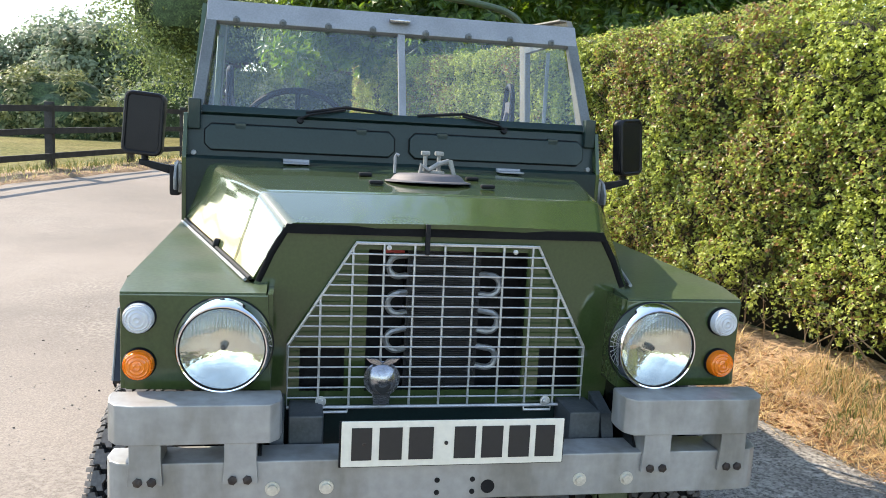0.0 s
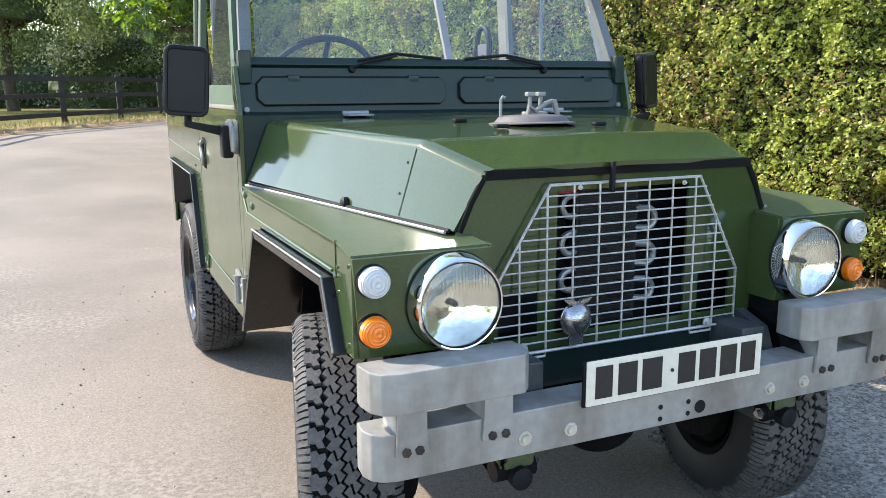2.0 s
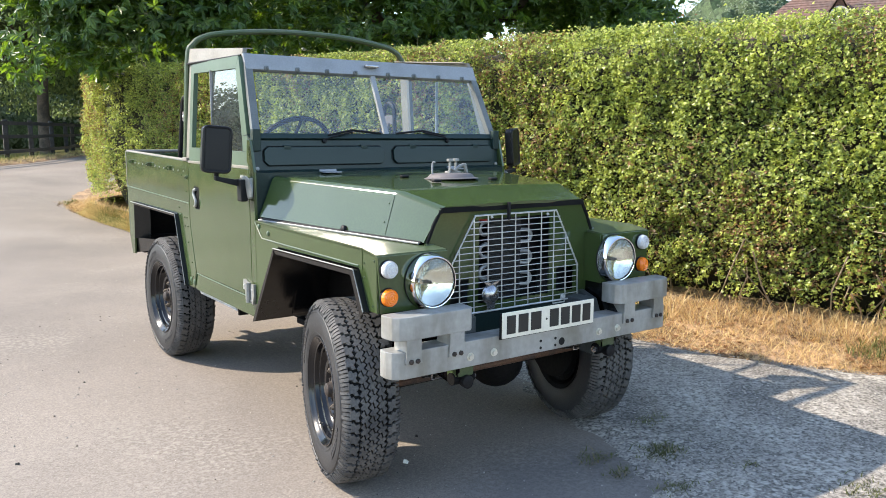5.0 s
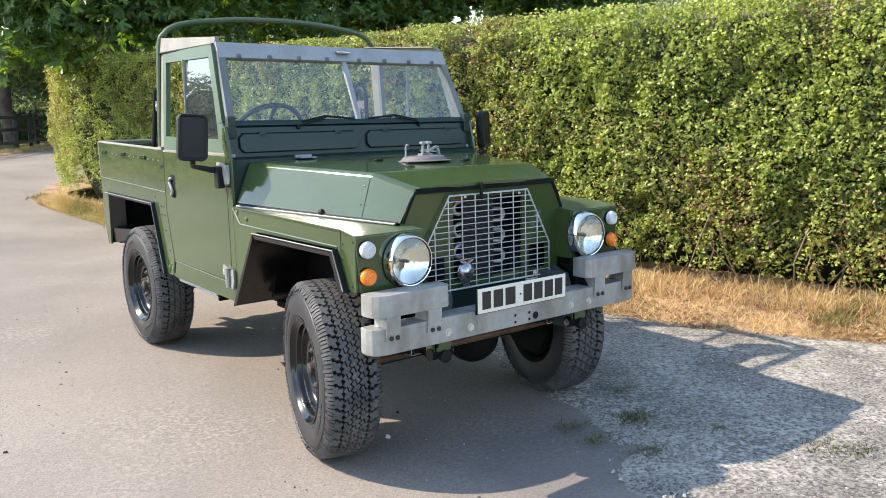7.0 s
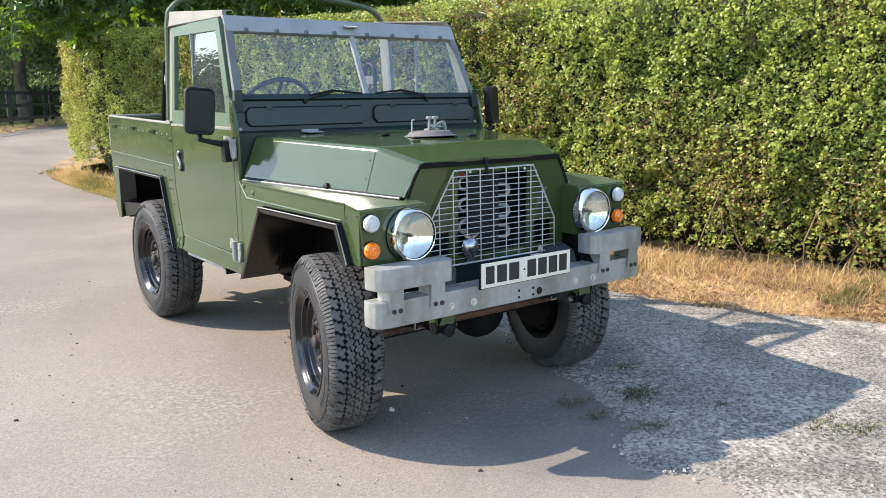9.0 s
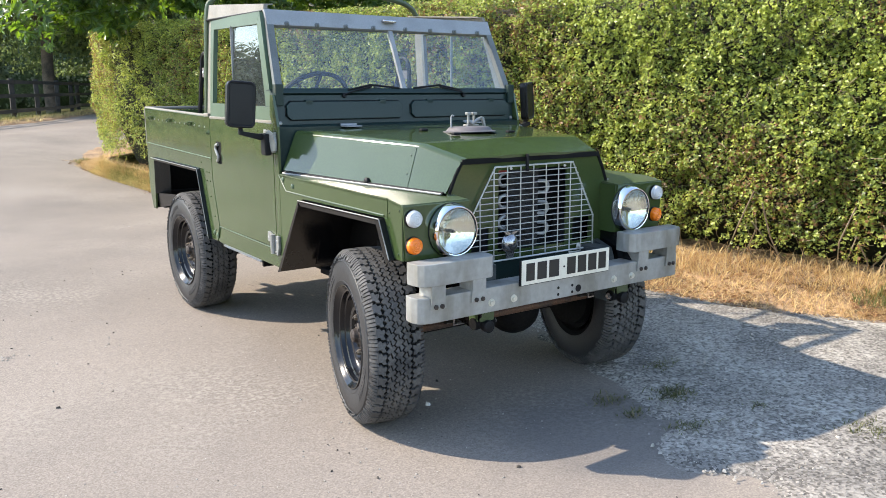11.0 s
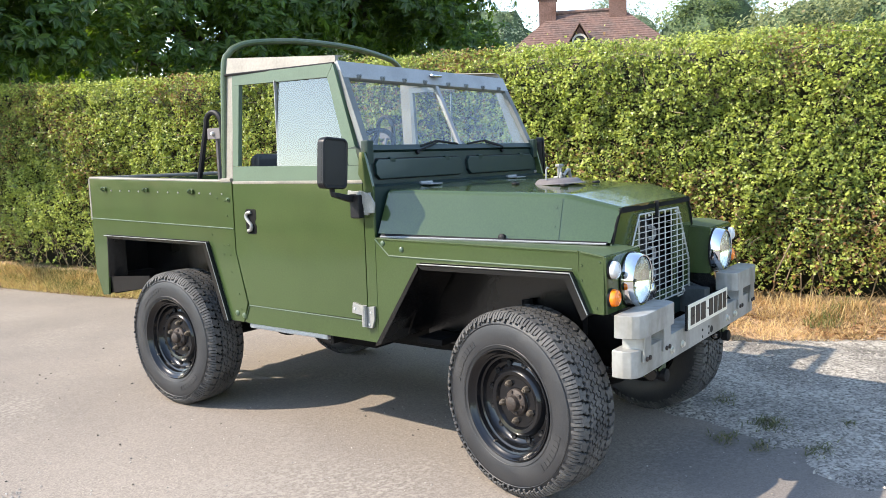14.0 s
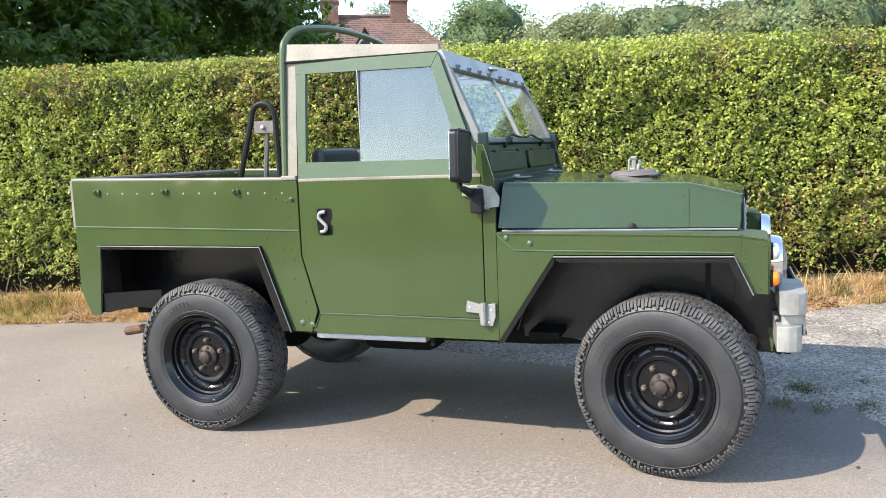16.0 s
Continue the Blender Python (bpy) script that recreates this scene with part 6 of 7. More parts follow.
# ---- foliage helpers ----
def leaves_mesh(centres, normals, tips, length, width, fold=0.25, shape="oval"):
    """Leaves from centre, facing, the way of the tip, and size: folded ovals, folded three-lobed ones, or plain diamonds for far trees."""
    n = normals / np.linalg.norm(normals, axis=1, keepdims=True)
    t = tips - n * (tips * n).sum(1, keepdims=True)
    t /= np.linalg.norm(t, axis=1, keepdims=True) + 1e-9
    s = np.cross(n, t)
    L, Wd = length[:, None], width[:, None]
    m = len(centres)
    if shape == "plain":
        pts = np.stack([centres - t * L * 0.5, centres + s * Wd * 0.5, centres + t * L * 0.5 - n * L * 0.1, centres - s * Wd * 0.5], 1)
        return pts.reshape(-1, 3), np.arange(4 * m).reshape(-1, 4)
    if shape == "lobed":
        pts = np.stack([centres - t * L * 0.5,
                        centres + t * L * 0.10 + s * Wd * 0.62 + n * fold * Wd * 0.6, centres + t * L * 0.14 + s * Wd * 0.28 + n * fold * Wd * 0.25,
                        centres + t * L * 0.5 - n * L * 0.10,
                        centres + t * L * 0.14 - s * Wd * 0.28 + n * fold * Wd * 0.25, centres + t * L * 0.10 - s * Wd * 0.62 + n * fold * Wd * 0.6], 1)
        f = np.array([[0, 1, 2, 3], [0, 3, 4, 5]])[None] + (np.arange(m) * 6)[:, None, None]
        return pts.reshape(-1, 3), f.reshape(-1, 4)
    pts = np.stack([centres - t * L * 0.5,
                    centres - t * L * 0.12 + s * Wd * 0.5 + n * fold * Wd * 0.5, centres + t * L * 0.25 + s * Wd * 0.42 + n * fold * Wd * 0.4,
                    centres + t * L * 0.5 - n * L * 0.08,
                    centres + t * L * 0.25 - s * Wd * 0.42 + n * fold * Wd * 0.4, centres - t * L * 0.12 - s * Wd * 0.5 + n * fold * Wd * 0.5], 1)
    f = np.array([[0, 1, 2, 3], [0, 3, 4, 5]])[None] + (np.arange(m) * 6)[:, None, None]
    return pts.reshape(-1, 3), f.reshape(-1, 4)


def unit(n):
    v = rng.normal(size=(n, 3))
    return v / np.linalg.norm(v, axis=1, keepdims=True)


HEDGE_LEAF = leaf_material("hedge_leaf", (0.055, 0.112, 0.024), (0.55, 0.60, 0.13), (0.30, 0.165, 0.070), 0.56, 0.49, 0.36, tuft=1.1, spec=0.65)
HEDGE_SHADE = material("hedge_inner_shade", (0.018, 0.020, 0.008), 0.95, var=0.4, scale=9, fine=40, bump=0.6, second=(0.03, 0.022, 0.012))
TWIG = material("hedge_twig", (0.27, 0.20, 0.13), 0.85, var=0.2, scale=20, fine=80, bump=0.2)
CHESTNUT_LEAF = leaf_material("chestnut_leaf", (0.017, 0.042, 0.018), (0.064, 0.118, 0.034), None, 0, 0.34, 0.33, back=(5.6, 4.9, 1.0))
FAR_LEAF = leaf_material("far_leaf", (0.075, 0.118, 0.050), (0.235, 0.30, 0.105), None, 0, 0.6, 0.45)
# pale willow leaves, lightened further for haze
PALE_LEAF = leaf_material("willow_leaf", (0.12, 0.15, 0.060), (0.30, 0.32, 0.14), (0.34, 0.27, 0.15), 0.35, 0.5, 0.5)
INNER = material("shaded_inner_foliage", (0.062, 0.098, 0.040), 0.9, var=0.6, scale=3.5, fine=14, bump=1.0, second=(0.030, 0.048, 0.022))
# haze of distance is mixed into this paler, bluer leaf colour
HAZE_LEAF = leaf_material("haze_tinted_leaf", (0.13, 0.175, 0.115), (0.26, 0.315, 0.20), None, 0, 0.5, 0.6)
BARK = material("bark", (0.10, 0.075, 0.055), 0.9, var=0.3, scale=4, fine=25, bump=0.6, second=(0.05, 0.04, 0.03))
STRAW = leaf_material("dry_grass", (0.40, 0.225, 0.095), (0.76, 0.58, 0.29), (0.20, 0.23, 0.06), 0.44, 0.35, 0.6, tuft=0.9)
YELLOW = leaf_material("yellow_grass", (0.46, 0.34, 0.12), (0.80, 0.68, 0.34), (0.26, 0.29, 0.08), 0.52, 0.4, 0.6, tuft=0.9)
GRASS = leaf_material("green_grass", (0.07, 0.10, 0.02), (0.17, 0.20, 0.06), (0.35, 0.28, 0.12), 0.45, 0.35, 0.5)

LITTER = leaf_material("dry_leaf", (0.16, 0.075, 0.035), (0.36, 0.19, 0.09), None, 0, 0.2, 0.7)

# ---- hedge ----
TOP = 2.235
DEPTH = 1.1
hedge = tagged(new("hedge"), "clipped leafy yellow-green hedge along the lane", "hedge")
th = np.linspace(0, 1, 160)
face_line = along(hedge_c, th)
tang = np.gradient(face_line, axis=0)
tang /= np.linalg.norm(tang, axis=1, keepdims=True)
outward = np.stack([-tang[:, 1], tang[:, 0]], 1)
total = np.hypot(*np.diff(hedge_c, axis=0).T).sum()
if (outward @ np.array([-1.0, 0])).mean() < 0:
    outward = -outward
# solid body behind the leaves; the hedge's inner shade is its dark colour
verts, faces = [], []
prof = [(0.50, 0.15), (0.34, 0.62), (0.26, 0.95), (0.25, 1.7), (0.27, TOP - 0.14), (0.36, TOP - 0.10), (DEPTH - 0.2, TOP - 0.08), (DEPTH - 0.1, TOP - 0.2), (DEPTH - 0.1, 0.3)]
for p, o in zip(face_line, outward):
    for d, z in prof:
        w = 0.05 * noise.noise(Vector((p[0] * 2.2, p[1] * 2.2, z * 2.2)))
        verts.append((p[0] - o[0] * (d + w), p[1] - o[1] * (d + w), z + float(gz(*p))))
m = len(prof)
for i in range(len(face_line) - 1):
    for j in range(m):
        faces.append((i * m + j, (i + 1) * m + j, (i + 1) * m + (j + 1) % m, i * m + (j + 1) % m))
core = mesh_object("hedge_body", verts, faces, HEDGE_SHADE, kind="stuff")
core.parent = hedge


def hedge_at(t):
    p = np.stack([np.interp(t, th, face_line[:, i]) for i in (0, 1)], 1)
    o = np.stack([np.interp(t, th, outward[:, i]) for i in (0, 1)], 1)
    o /= np.linalg.norm(o, axis=1, keepdims=True)
    return np.concatenate([p, gz(p[:, 0], p[:, 1])[:, None]], 1), np.concatenate([o, np.zeros((len(t), 1))], 1)


def hedge_depth(pos, z):
    """How far the clipped face stands out or sinks in."""
    d = 0.055 * fbm(pos, 3.6, 1) + 0.060 * fbm(pos, 11.0, 2) + 0.040 * fbm(pos, 30.0, 6)
    # hollows, a thin twiggy foot and a rounded shoulder
    d -= 0.085 * np.clip((fbm(pos, 9.0, 3) - 0.42) / 0.25, 0, 1)
    foot = np.maximum(0, 0.62 + 0.16 * fbm(pos, 2.4, 8) - z)
    return d - foot * 0.17 - np.maximum(0, z - TOP + 0.12) * 0.9


def hedge_shoots(count, per, t0, t1):
    """Shoots on the face, each with a tuft of small lobed leaves."""
    t = rng.uniform(t0, t1, count)
    base, out3 = hedge_at(t)
    z = 0.25 + (TOP - 0.25) * rng.random(count) ** 0.9
    pos = base + z[:, None] * np.array([0, 0, 1.0])
    d = hedge_depth(pos, z) - 0.07 * rng.random(count) ** 1.5
    keep = rng.random(count) < np.clip((z - 0.22 + 0.14 * fbm(pos, 2.4, 8)) / 0.36, 0.08, 1)
    pos, out3 = (pos + out3 * d[:, None])[keep], out3[keep]
    n = len(pos)
    axis = out3 * 0.75 + np.array([0, 0, 0.45]) + unit(n) * 0.75
    axis /= np.linalg.norm(axis, axis=1, keepdims=True)
    reach = 0.03 + 0.06 * rng.random(n)
    pos, axis, reach, out3 = (np.repeat(a, per, 0) for a in (pos, axis, reach, out3))
    m = n * per
    u = rng.random(m)
    side = unit(m)
    at = pos + axis * ((u - 0.45) * reach)[:, None] + side * (0.010 + 0.020 * rng.random((m, 1)))
    nrm = axis * 0.55 + side * 0.55 + np.array([0, 0.1, 0.45]) + unit(m) * 0.55
    size = 0.015 + 0.021 * rng.random(m) ** 1.3
    return leaves_mesh(at, nrm, side + axis * 0.6 + unit(m) * 0.3, size, size * (0.72 + 0.2 * rng.random(m)), 0.3, "lobed")


def hedge_leaves(count, t0, t1, where):
    """Loose leaves, behind the shoots of the face or over the top."""
    t = rng.uniform(t0, t1, count)
    base, out3 = hedge_at(t)
    if where == "face":
        z = 0.22 + (TOP - 0.22) * rng.random(count) ** 0.93
        pos = base + z[:, None] * np.array([0, 0, 1.0])
        d = hedge_depth(pos, z) - 0.02 - 0.11 * rng.random(count)
        keep = rng.random(count) < np.clip((z - 0.24) / 0.42, 0.08, 1)
        nrm = out3 * 1.0 + np.array([0, 0.15, 0.75]) + unit(count) * 1.0
        pos = pos + out3 * d[:, None]
    else:
        w = DEPTH * rng.random(count)
        pos = base - out3 * w[:, None] + np.array([0, 0, TOP])
        pos[:, 2] += 0.05 * fbm(pos, 4.0, 4) + 0.02 * fbm(pos, 22.0, 7) - 0.10 * rng.random(count) ** 1.5 + 0.02 - np.maximum(0, 0.1 - w) * 0.6
        pos[:, 2] += (rng.random(count) < 0.02) * 0.13 * rng.random(count)
        nrm = np.array([0, 0, 1.0]) + out3 * 0.2 + unit(count) * 0.8
        keep = np.ones(count, bool)
    tip = unit(count) + np.array([0, 0, 0.1]) + out3 * 0.4
    size = 0.016 + 0.022 * rng.random(count) ** 1.5
    return leaves_mesh(pos[keep], nrm[keep], tip[keep], size[keep], size[keep] * (0.70 + 0.16 * rng.random(keep.sum())), 0.3, "lobed")


def joined(name, pieces, mat, parent=None, label="", category="", kind="stuff"):
    vs_, fs_, off = [], [], 0
    for v_, f_ in pieces:
        vs_.append(v_)
        fs_.append(f_ + off)
        off += len(v_)
    ob = mesh_object(name, np.concatenate(vs_), np.concatenate(fs_), mat, label, category, kind, smooth=False)
    ob.parent = parent
    return ob


def t_at(y):
    return float(np.interp(y, face_line[:, 1], th))


near0, near1, end1 = t_at(-2.6), t_at(8.5), t_at(11.6)
joined("hedge_leaves", [hedge_shoots(26500, 8, near0, near1), hedge_leaves(40000, near0, near1, "face"), hedge_shoots(4200, 8, near1, end1), hedge_leaves(12000, near1, end1, "face"), hedge_leaves(6000, 0, near0, "face"), hedge_leaves(5000, end1, 1, "face"),
                        hedge_leaves(21000, near0, near1, "top"), hedge_leaves(6000, near1, 1, "top"), hedge_leaves(2500, 0, near0, "top")], HEDGE_LEAF, hedge)
bm = B()
for k in range(120):
    t = rng.uniform(near0, near1)
    p = np.array([np.interp(t, th, face_line[:, i]) for i in (0, 1)])
    o = np.array([np.interp(t, th, outward[:, i]) for i in (0, 1)])
    d0, d1 = rng.uniform(0.10, 0.24), rng.uniform(0.04, 0.16)
    a = p - o * d0
    b = p - o * d1 + rng.normal(size=2) * 0.20
    z0 = 0.12 + float(gz(*p))
    h = rng.uniform(0.30, 0.6)
    mid = (a + b) / 2 + rng.normal(size=2) * 0.03
    tube(bm, [(*a, z0), (*mid, z0 + h * 0.5), (*b, z0 + h)], rng.uniform(0.002, 0.006), 5)
part("hedge_stem", bm, TWIG, hedge, kind="stuff")
bm = B()
base, out3 = hedge_at(rng.uniform(near0, near1, 2600))
zt = 0.35 + (TOP - 0.40) * rng.random(len(base))
spot = base + zt[:, None] * np.array([0, 0, 1.0])
sunk = hedge_depth(spot, zt)
for p, o, d in zip(spot, out3, sunk):
    a = p + o * (d - rng.uniform(0.03, 0.10))
    w = rng.normal(size=3) * (0.07, 0.07, 0.06) + o * 0.045 + np.array([0, 0, 0.05])
    tube(bm, [a, a + w * 0.5 + rng.normal(size=3) * 0.014, a + w], rng.uniform(0.0014, 0.0030), 3)
part("hedge_twig", bm, TWIG, hedge, kind="stuff", smooth=False)


# ---- grass on the verge ----
def blades(points, height, lean, wide, mat, name, label, category, up=0.0):
    n = len(points)
    a = rng.uniform(0, 2 * math.pi, n)
    d = np.stack([np.cos(a), np.sin(a), 0 * a], 1)
    s = np.stack([-np.sin(a), np.cos(a), 0 * a], 1)
    h = height * (0.45 + 0.9 * rng.random(n))
    ln = lean * h * (0.3 + rng.random(n))
    w = wide * (0.6 + 0.8 * rng.random(n))
    z = np.array([0, 0, 1.0])
    pts = np.stack([points - s * w[:, None], points + s * w[:, None],
                    points + d * (ln * 0.35)[:, None] + z * (h * 0.6)[:, None] + s * (w * 0.7)[:, None], points + d * (ln * 0.35)[:, None] + z * (h * 0.6)[:, None] - s * (w * 0.7)[:, None],
                    points + d * ln[:, None] + z * h[:, None]], 1)
    quads = [[5 * i, 5 * i + 1, 5 * i + 2, 5 * i + 3] for i in range(n)]
    tris = [[5 * i + 3, 5 * i + 2, 5 * i + 4] for i in range(n)]
    return mesh_object(name, pts.reshape(-1, 3), quads + tris, mat, label, category, "stuff", smooth=False)


def verge_points(n, u0, u1, power=1.0, t0=0.0, t1=1.0):
    i = rng.uniform(t0 * (len(inner) - 1), t1 * (len(inner) - 1), n)
    a = np.stack([np.interp(i, np.arange(len(outer)), outer[:, k]) for k in (0, 1)], 1)
    b = np.stack([np.interp(i, np.arange(len(inner)), inner[:, k]) for k in (0, 1)], 1)
    u = u0 + (u1 - u0) * rng.random(n) ** power
    p = a + (b - a) * u[:, None]
    z = np.interp(u, [x[1] for x in BANK], [x[0] for x in BANK]) + gz(p[:, 0], p[:, 1])
    return np.concatenate([p, z[:, None]], 1)


tv0, tv1 = near0 * 1.0, end1
p = verge_points(46000, -0.06, 1.15, 0.9, tv0, tv1)
p = p[fbm(p, 4.0, 11) + 0.9 * rng.random(len(p)) > 0.0]
blades(p, 0.045, 2.8, 0.0020, STRAW, "dry_grass", "dry straw-coloured grass on the verge", "grass")
far_end = (float(np.interp(5.4, inner[:, 1], np.linspace(0, 1, len(inner)))), float(np.interp(10.2, inner[:, 1], np.linspace(0, 1, len(inner)))))
p = verge_points(17000, -0.12, 1.10, 0.9, *far_end)
blades(p, 0.06, 2.2, 0.0030, YELLOW, "verge_grass", "dry straw-coloured grass at the end of the hedge", "grass")
p = verge_points(7000, 0.60, 1.15, 1.0, tv0, tv1)
p = p[fbm(p, 3.0, 12) > -0.3]
blades(p, 0.13, 1.5, 0.0024, STRAW, "tall_dry_grass", "tall dry grass along the foot of the hedge", "grass")
p = verge_points(22000, 0.0, 1.1, 1.0, tv0, tv1)
p = np.concatenate([p[fbm(p, 4.5, 13) > 0.45], verge_points(2600, 0.25, 1.1, 1.0, *far_end)])
blades(p, 0.075, 1.0, 0.0026, GRASS, "green_grass", "patches of green grass on the verge", "grass")
# clods of soil along the ragged edge of the verge
CLOD = material("soil_clod", (0.26, 0.17, 0.10), 0.95, var=0.25, scale=8, fine=60, bump=0.4, island=0.35)
q = verge_points(2600, -0.14, 0.12, 1.0, tv0, tv1)
q = q[fbm(q, 3.0, 21) > -0.2]
v, f = stones(len(q), lambda n: q[:, :2], 0.004, 0.022, 0.004)
mesh_object("soil_clods", v, f, CLOD, "crumbs of dry brown soil at the edge of the verge", "soil", "stuff", smooth=False)
# fallen leaves along the edge of the lane
p = np.concatenate([verge_points(5200, -0.10, 0.50, 1.4, tv0, tv1), verge_points(2600, 0.0, 1.0, 1.0, tv0, tv1)])
p = p[fbm(p, 2.2, 15) > -0.35]
p = np.concatenate([p, verge_points(1700, -0.75, 0.3, 0.45, *far_end)])
p[:, 2] += 0.012
L = 0.018 + 0.028 * rng.random(len(p))
v, f = leaves_mesh(p, np.array([0, 0, 1.0]) + 0.35 * unit(len(p)), unit(len(p)), L, L * 0.6)
mesh_object("fallen_leaves", v, f, LITTER, "dry brown fallen leaves on the verge", "leaves", "stuff", smooth=False)
# weeds in the worn surface
weeds = []
for x, y, r, n in ((0.60, -0.63, 0.11, 300), (0.31, -0.50, 0.09, 120), (0.27, -0.68, 0.07, 90), (0.36, -0.91, 0.09, 110), (0.87, -0.34, 0.10, 90), (0.95, -1.37, 0.12, 150), (1.04, -1.49, 0.10, 130), (0.80, -0.95, 0.05, 40)):
    q = np.concatenate([np.array([x, y]) + rng.normal(size=(n, 2)) * (r * 0.55, r * 0.38), np.full((n, 1), 0.012)], 1)
    weeds.append(q)
WEED = leaf_material("dull_weed", (0.055, 0.065, 0.022), (0.14, 0.145, 0.06), (0.26, 0.21, 0.11), 0.45, 0.3, 0.6)
blades(np.concatenate(weeds), 0.016, 2.0, 0.0026, WEED, "weeds", "small dull green weeds in the worn surface", "weeds")


# ---- trees ----
def limb(bm, a, b, r0, r1, n=8, bend=0.12):
    a, b = Vector(a), Vector(b)
    mid = (a + b) / 2 + Vector(rng.normal(size=3)) * (b - a).length * bend
    pts = curve_points([a, mid, b], 4)
    rings = []
    for i, p in enumerate(pts):
        d = (pts[min(i + 1, len(pts) - 1)] - pts[max(i - 1, 0)]).normalized()
        u = d.orthogonal().normalized()
        w = d.cross(u)
        r = r0 + (r1 - r0) * i / (len(pts) - 1)
        rings.append([bm.verts.new(p + r * (math.cos(2 * math.pi * k / n) * u + math.sin(2 * math.pi * k / n) * w)) for k in range(n)])
    for one, two in zip(rings, rings[1:]):
        for k in range(n):
            bm.faces.new((one[k], one[(k + 1) % n], two[(k + 1) % n], two[k]))
    return b


def clumps(centre, radii, count, size, low=-1.0, gap=0.25):
    """Clump centres on and in an uneven crown."""
    d = unit(count * 2)
    d = d[d[:, 2] > low][:count]
    r = (0.62 + 0.40 * rng.random(len(d))) * (1 + gap * fbm(d, 3.0, int(abs(centre[0] * 17)) + 3))
    return np.array(centre) + d * r[:, None] * np.array(radii), d


def tree(name, foot, centre, radii, clump_n, per, clump_r, leaf_len, mat, label, palmate=False, low=-0.75, trunk_r=0.3, dark=True, droop=0.5, extra=None, extra_r=0.5, floor=0.0, core=0.66, group=""):
    top = tagged(new(name), label, "tree", group)
    bm = B()
    fork = Vector((foot[0], foot[1], foot[2] + (centre[2] - foot[2]) * 0.45))
    limb(bm, foot, fork, trunk_r, trunk_r * 0.7, 12, 0.03)
    c, d = clumps(centre, radii, clump_n, clump_r, low)
    wide = np.full((len(c), 1), clump_r)
    plain_n = len(c) * per
    if extra is not None:
        c = np.concatenate([c, extra])
        wide = np.concatenate([wide, np.full((len(extra), 1), extra_r)])
        d = np.concatenate([d, np.tile([[-0.6, -0.5, -0.1]], (len(extra), 1))])
    for k in rng.choice(len(c), min(14, len(c)), replace=False):
        end = fork.lerp(Vector(c[k]), 0.9)
        limb(bm, fork, end, trunk_r * 0.38, 0.03, 7)
    part("trunk", bm, BARK, top)
    # solid core added to fill the crown, coloured like leaves in shade
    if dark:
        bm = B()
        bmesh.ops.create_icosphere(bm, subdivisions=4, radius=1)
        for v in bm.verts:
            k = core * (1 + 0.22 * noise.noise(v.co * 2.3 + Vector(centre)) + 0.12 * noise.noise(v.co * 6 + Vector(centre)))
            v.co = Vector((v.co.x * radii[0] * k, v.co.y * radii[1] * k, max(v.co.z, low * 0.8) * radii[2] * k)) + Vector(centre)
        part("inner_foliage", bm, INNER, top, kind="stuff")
    n = len(c) * per
    cc, dd = np.repeat(c, per, 0), np.repeat(d, per, 0)
    off = unit(n) * (rng.random((n, 1)) ** 0.45) * np.repeat(wide, per, 0) * (0.7 + 0.6 * np.repeat(rng.random(len(c)), per)[:, None])
    off[:, 2] *= 0.7
    pos = cc + off
    face = off / clump_r * 0.8 + dd * 0.5 + np.array([0, 0, 0.5]) + unit(n) * 0.5
    pieces = []
    if palmate:
        # fans of leaflets hanging from one stalk
        fn = face / np.linalg.norm(face, axis=1, keepdims=True)
        u = np.cross(fn, unit(n))
        u /= np.linalg.norm(u, axis=1, keepdims=True)
        w = np.cross(fn, u)
        for a in np.radians((-105, -52, 0, 52, 105)):
            t = u * math.cos(a) + w * math.sin(a) - np.array([0, 0, droop])
            t /= np.linalg.norm(t, axis=1, keepdims=True)
            L = leaf_len * (0.75 + 0.35 * math.cos(a * 0.8)) * (0.8 + 0.4 * rng.random(n))
            L[plain_n:] *= 0.76
            spot, facing = pos + t * (L * 0.55)[:, None], fn + 0.25 * unit(n)
            for part_of, form in ((slice(0, plain_n), "plain"), (slice(plain_n, None), "oval")):
                pieces.append(leaves_mesh(spot[part_of], facing[part_of], t[part_of], L[part_of], L[part_of] * 0.40, 0.2, form))
    else:
        up = pos[:, 2] > floor + 0.25 * fbm(pos, 1.6, 5)
        pos, face = pos[up], face[up]
        L = leaf_len * (0.7 + 0.6 * rng.random(len(pos)))
        pieces.append(leaves_mesh(pos, face, unit(len(pos)) - np.array([0, 0, droop]), L, L * 0.55, 0.2, "plain"))
    joined("crown", pieces, mat, top)
    return top


# horse chestnut behind the hedge, overhanging its end
def cloud(n, x0, x1, y0, y1, z0, z1):
    return np.array([[x0 + (x1 - x0) * a, y0 + (y1 - y0) * b, z0 + (z1 - z0) * c] for a, b, c in rng.random((n, 3))])


hang = np.concatenate([cloud(6, -0.7, -0.1, 8.9, 9.5, 3.0, 3.6), cloud(26, -0.45, 0.7, 8.6, 9.3, 2.3, 3.4), cloud(34, 0.5, 2.2, 8.0, 9.0, 2.65, 3.8),
                       cloud(46, 1.6, 4.6, 7.8, 9.6, 2.7, 4.6), cloud(16, 0.4, 1.6, 8.2, 9.2, 3.4, 4.6), cloud(110, 4.8, 9.8, 7.5, 10.0, 2.2, 5.0), cloud(60, 7.6, 9.7, 6.8, 8.2, 2.3, 6.2), cloud(20, 9.0, 10.2, 6.9, 8.0, 3.0, 6.5)])
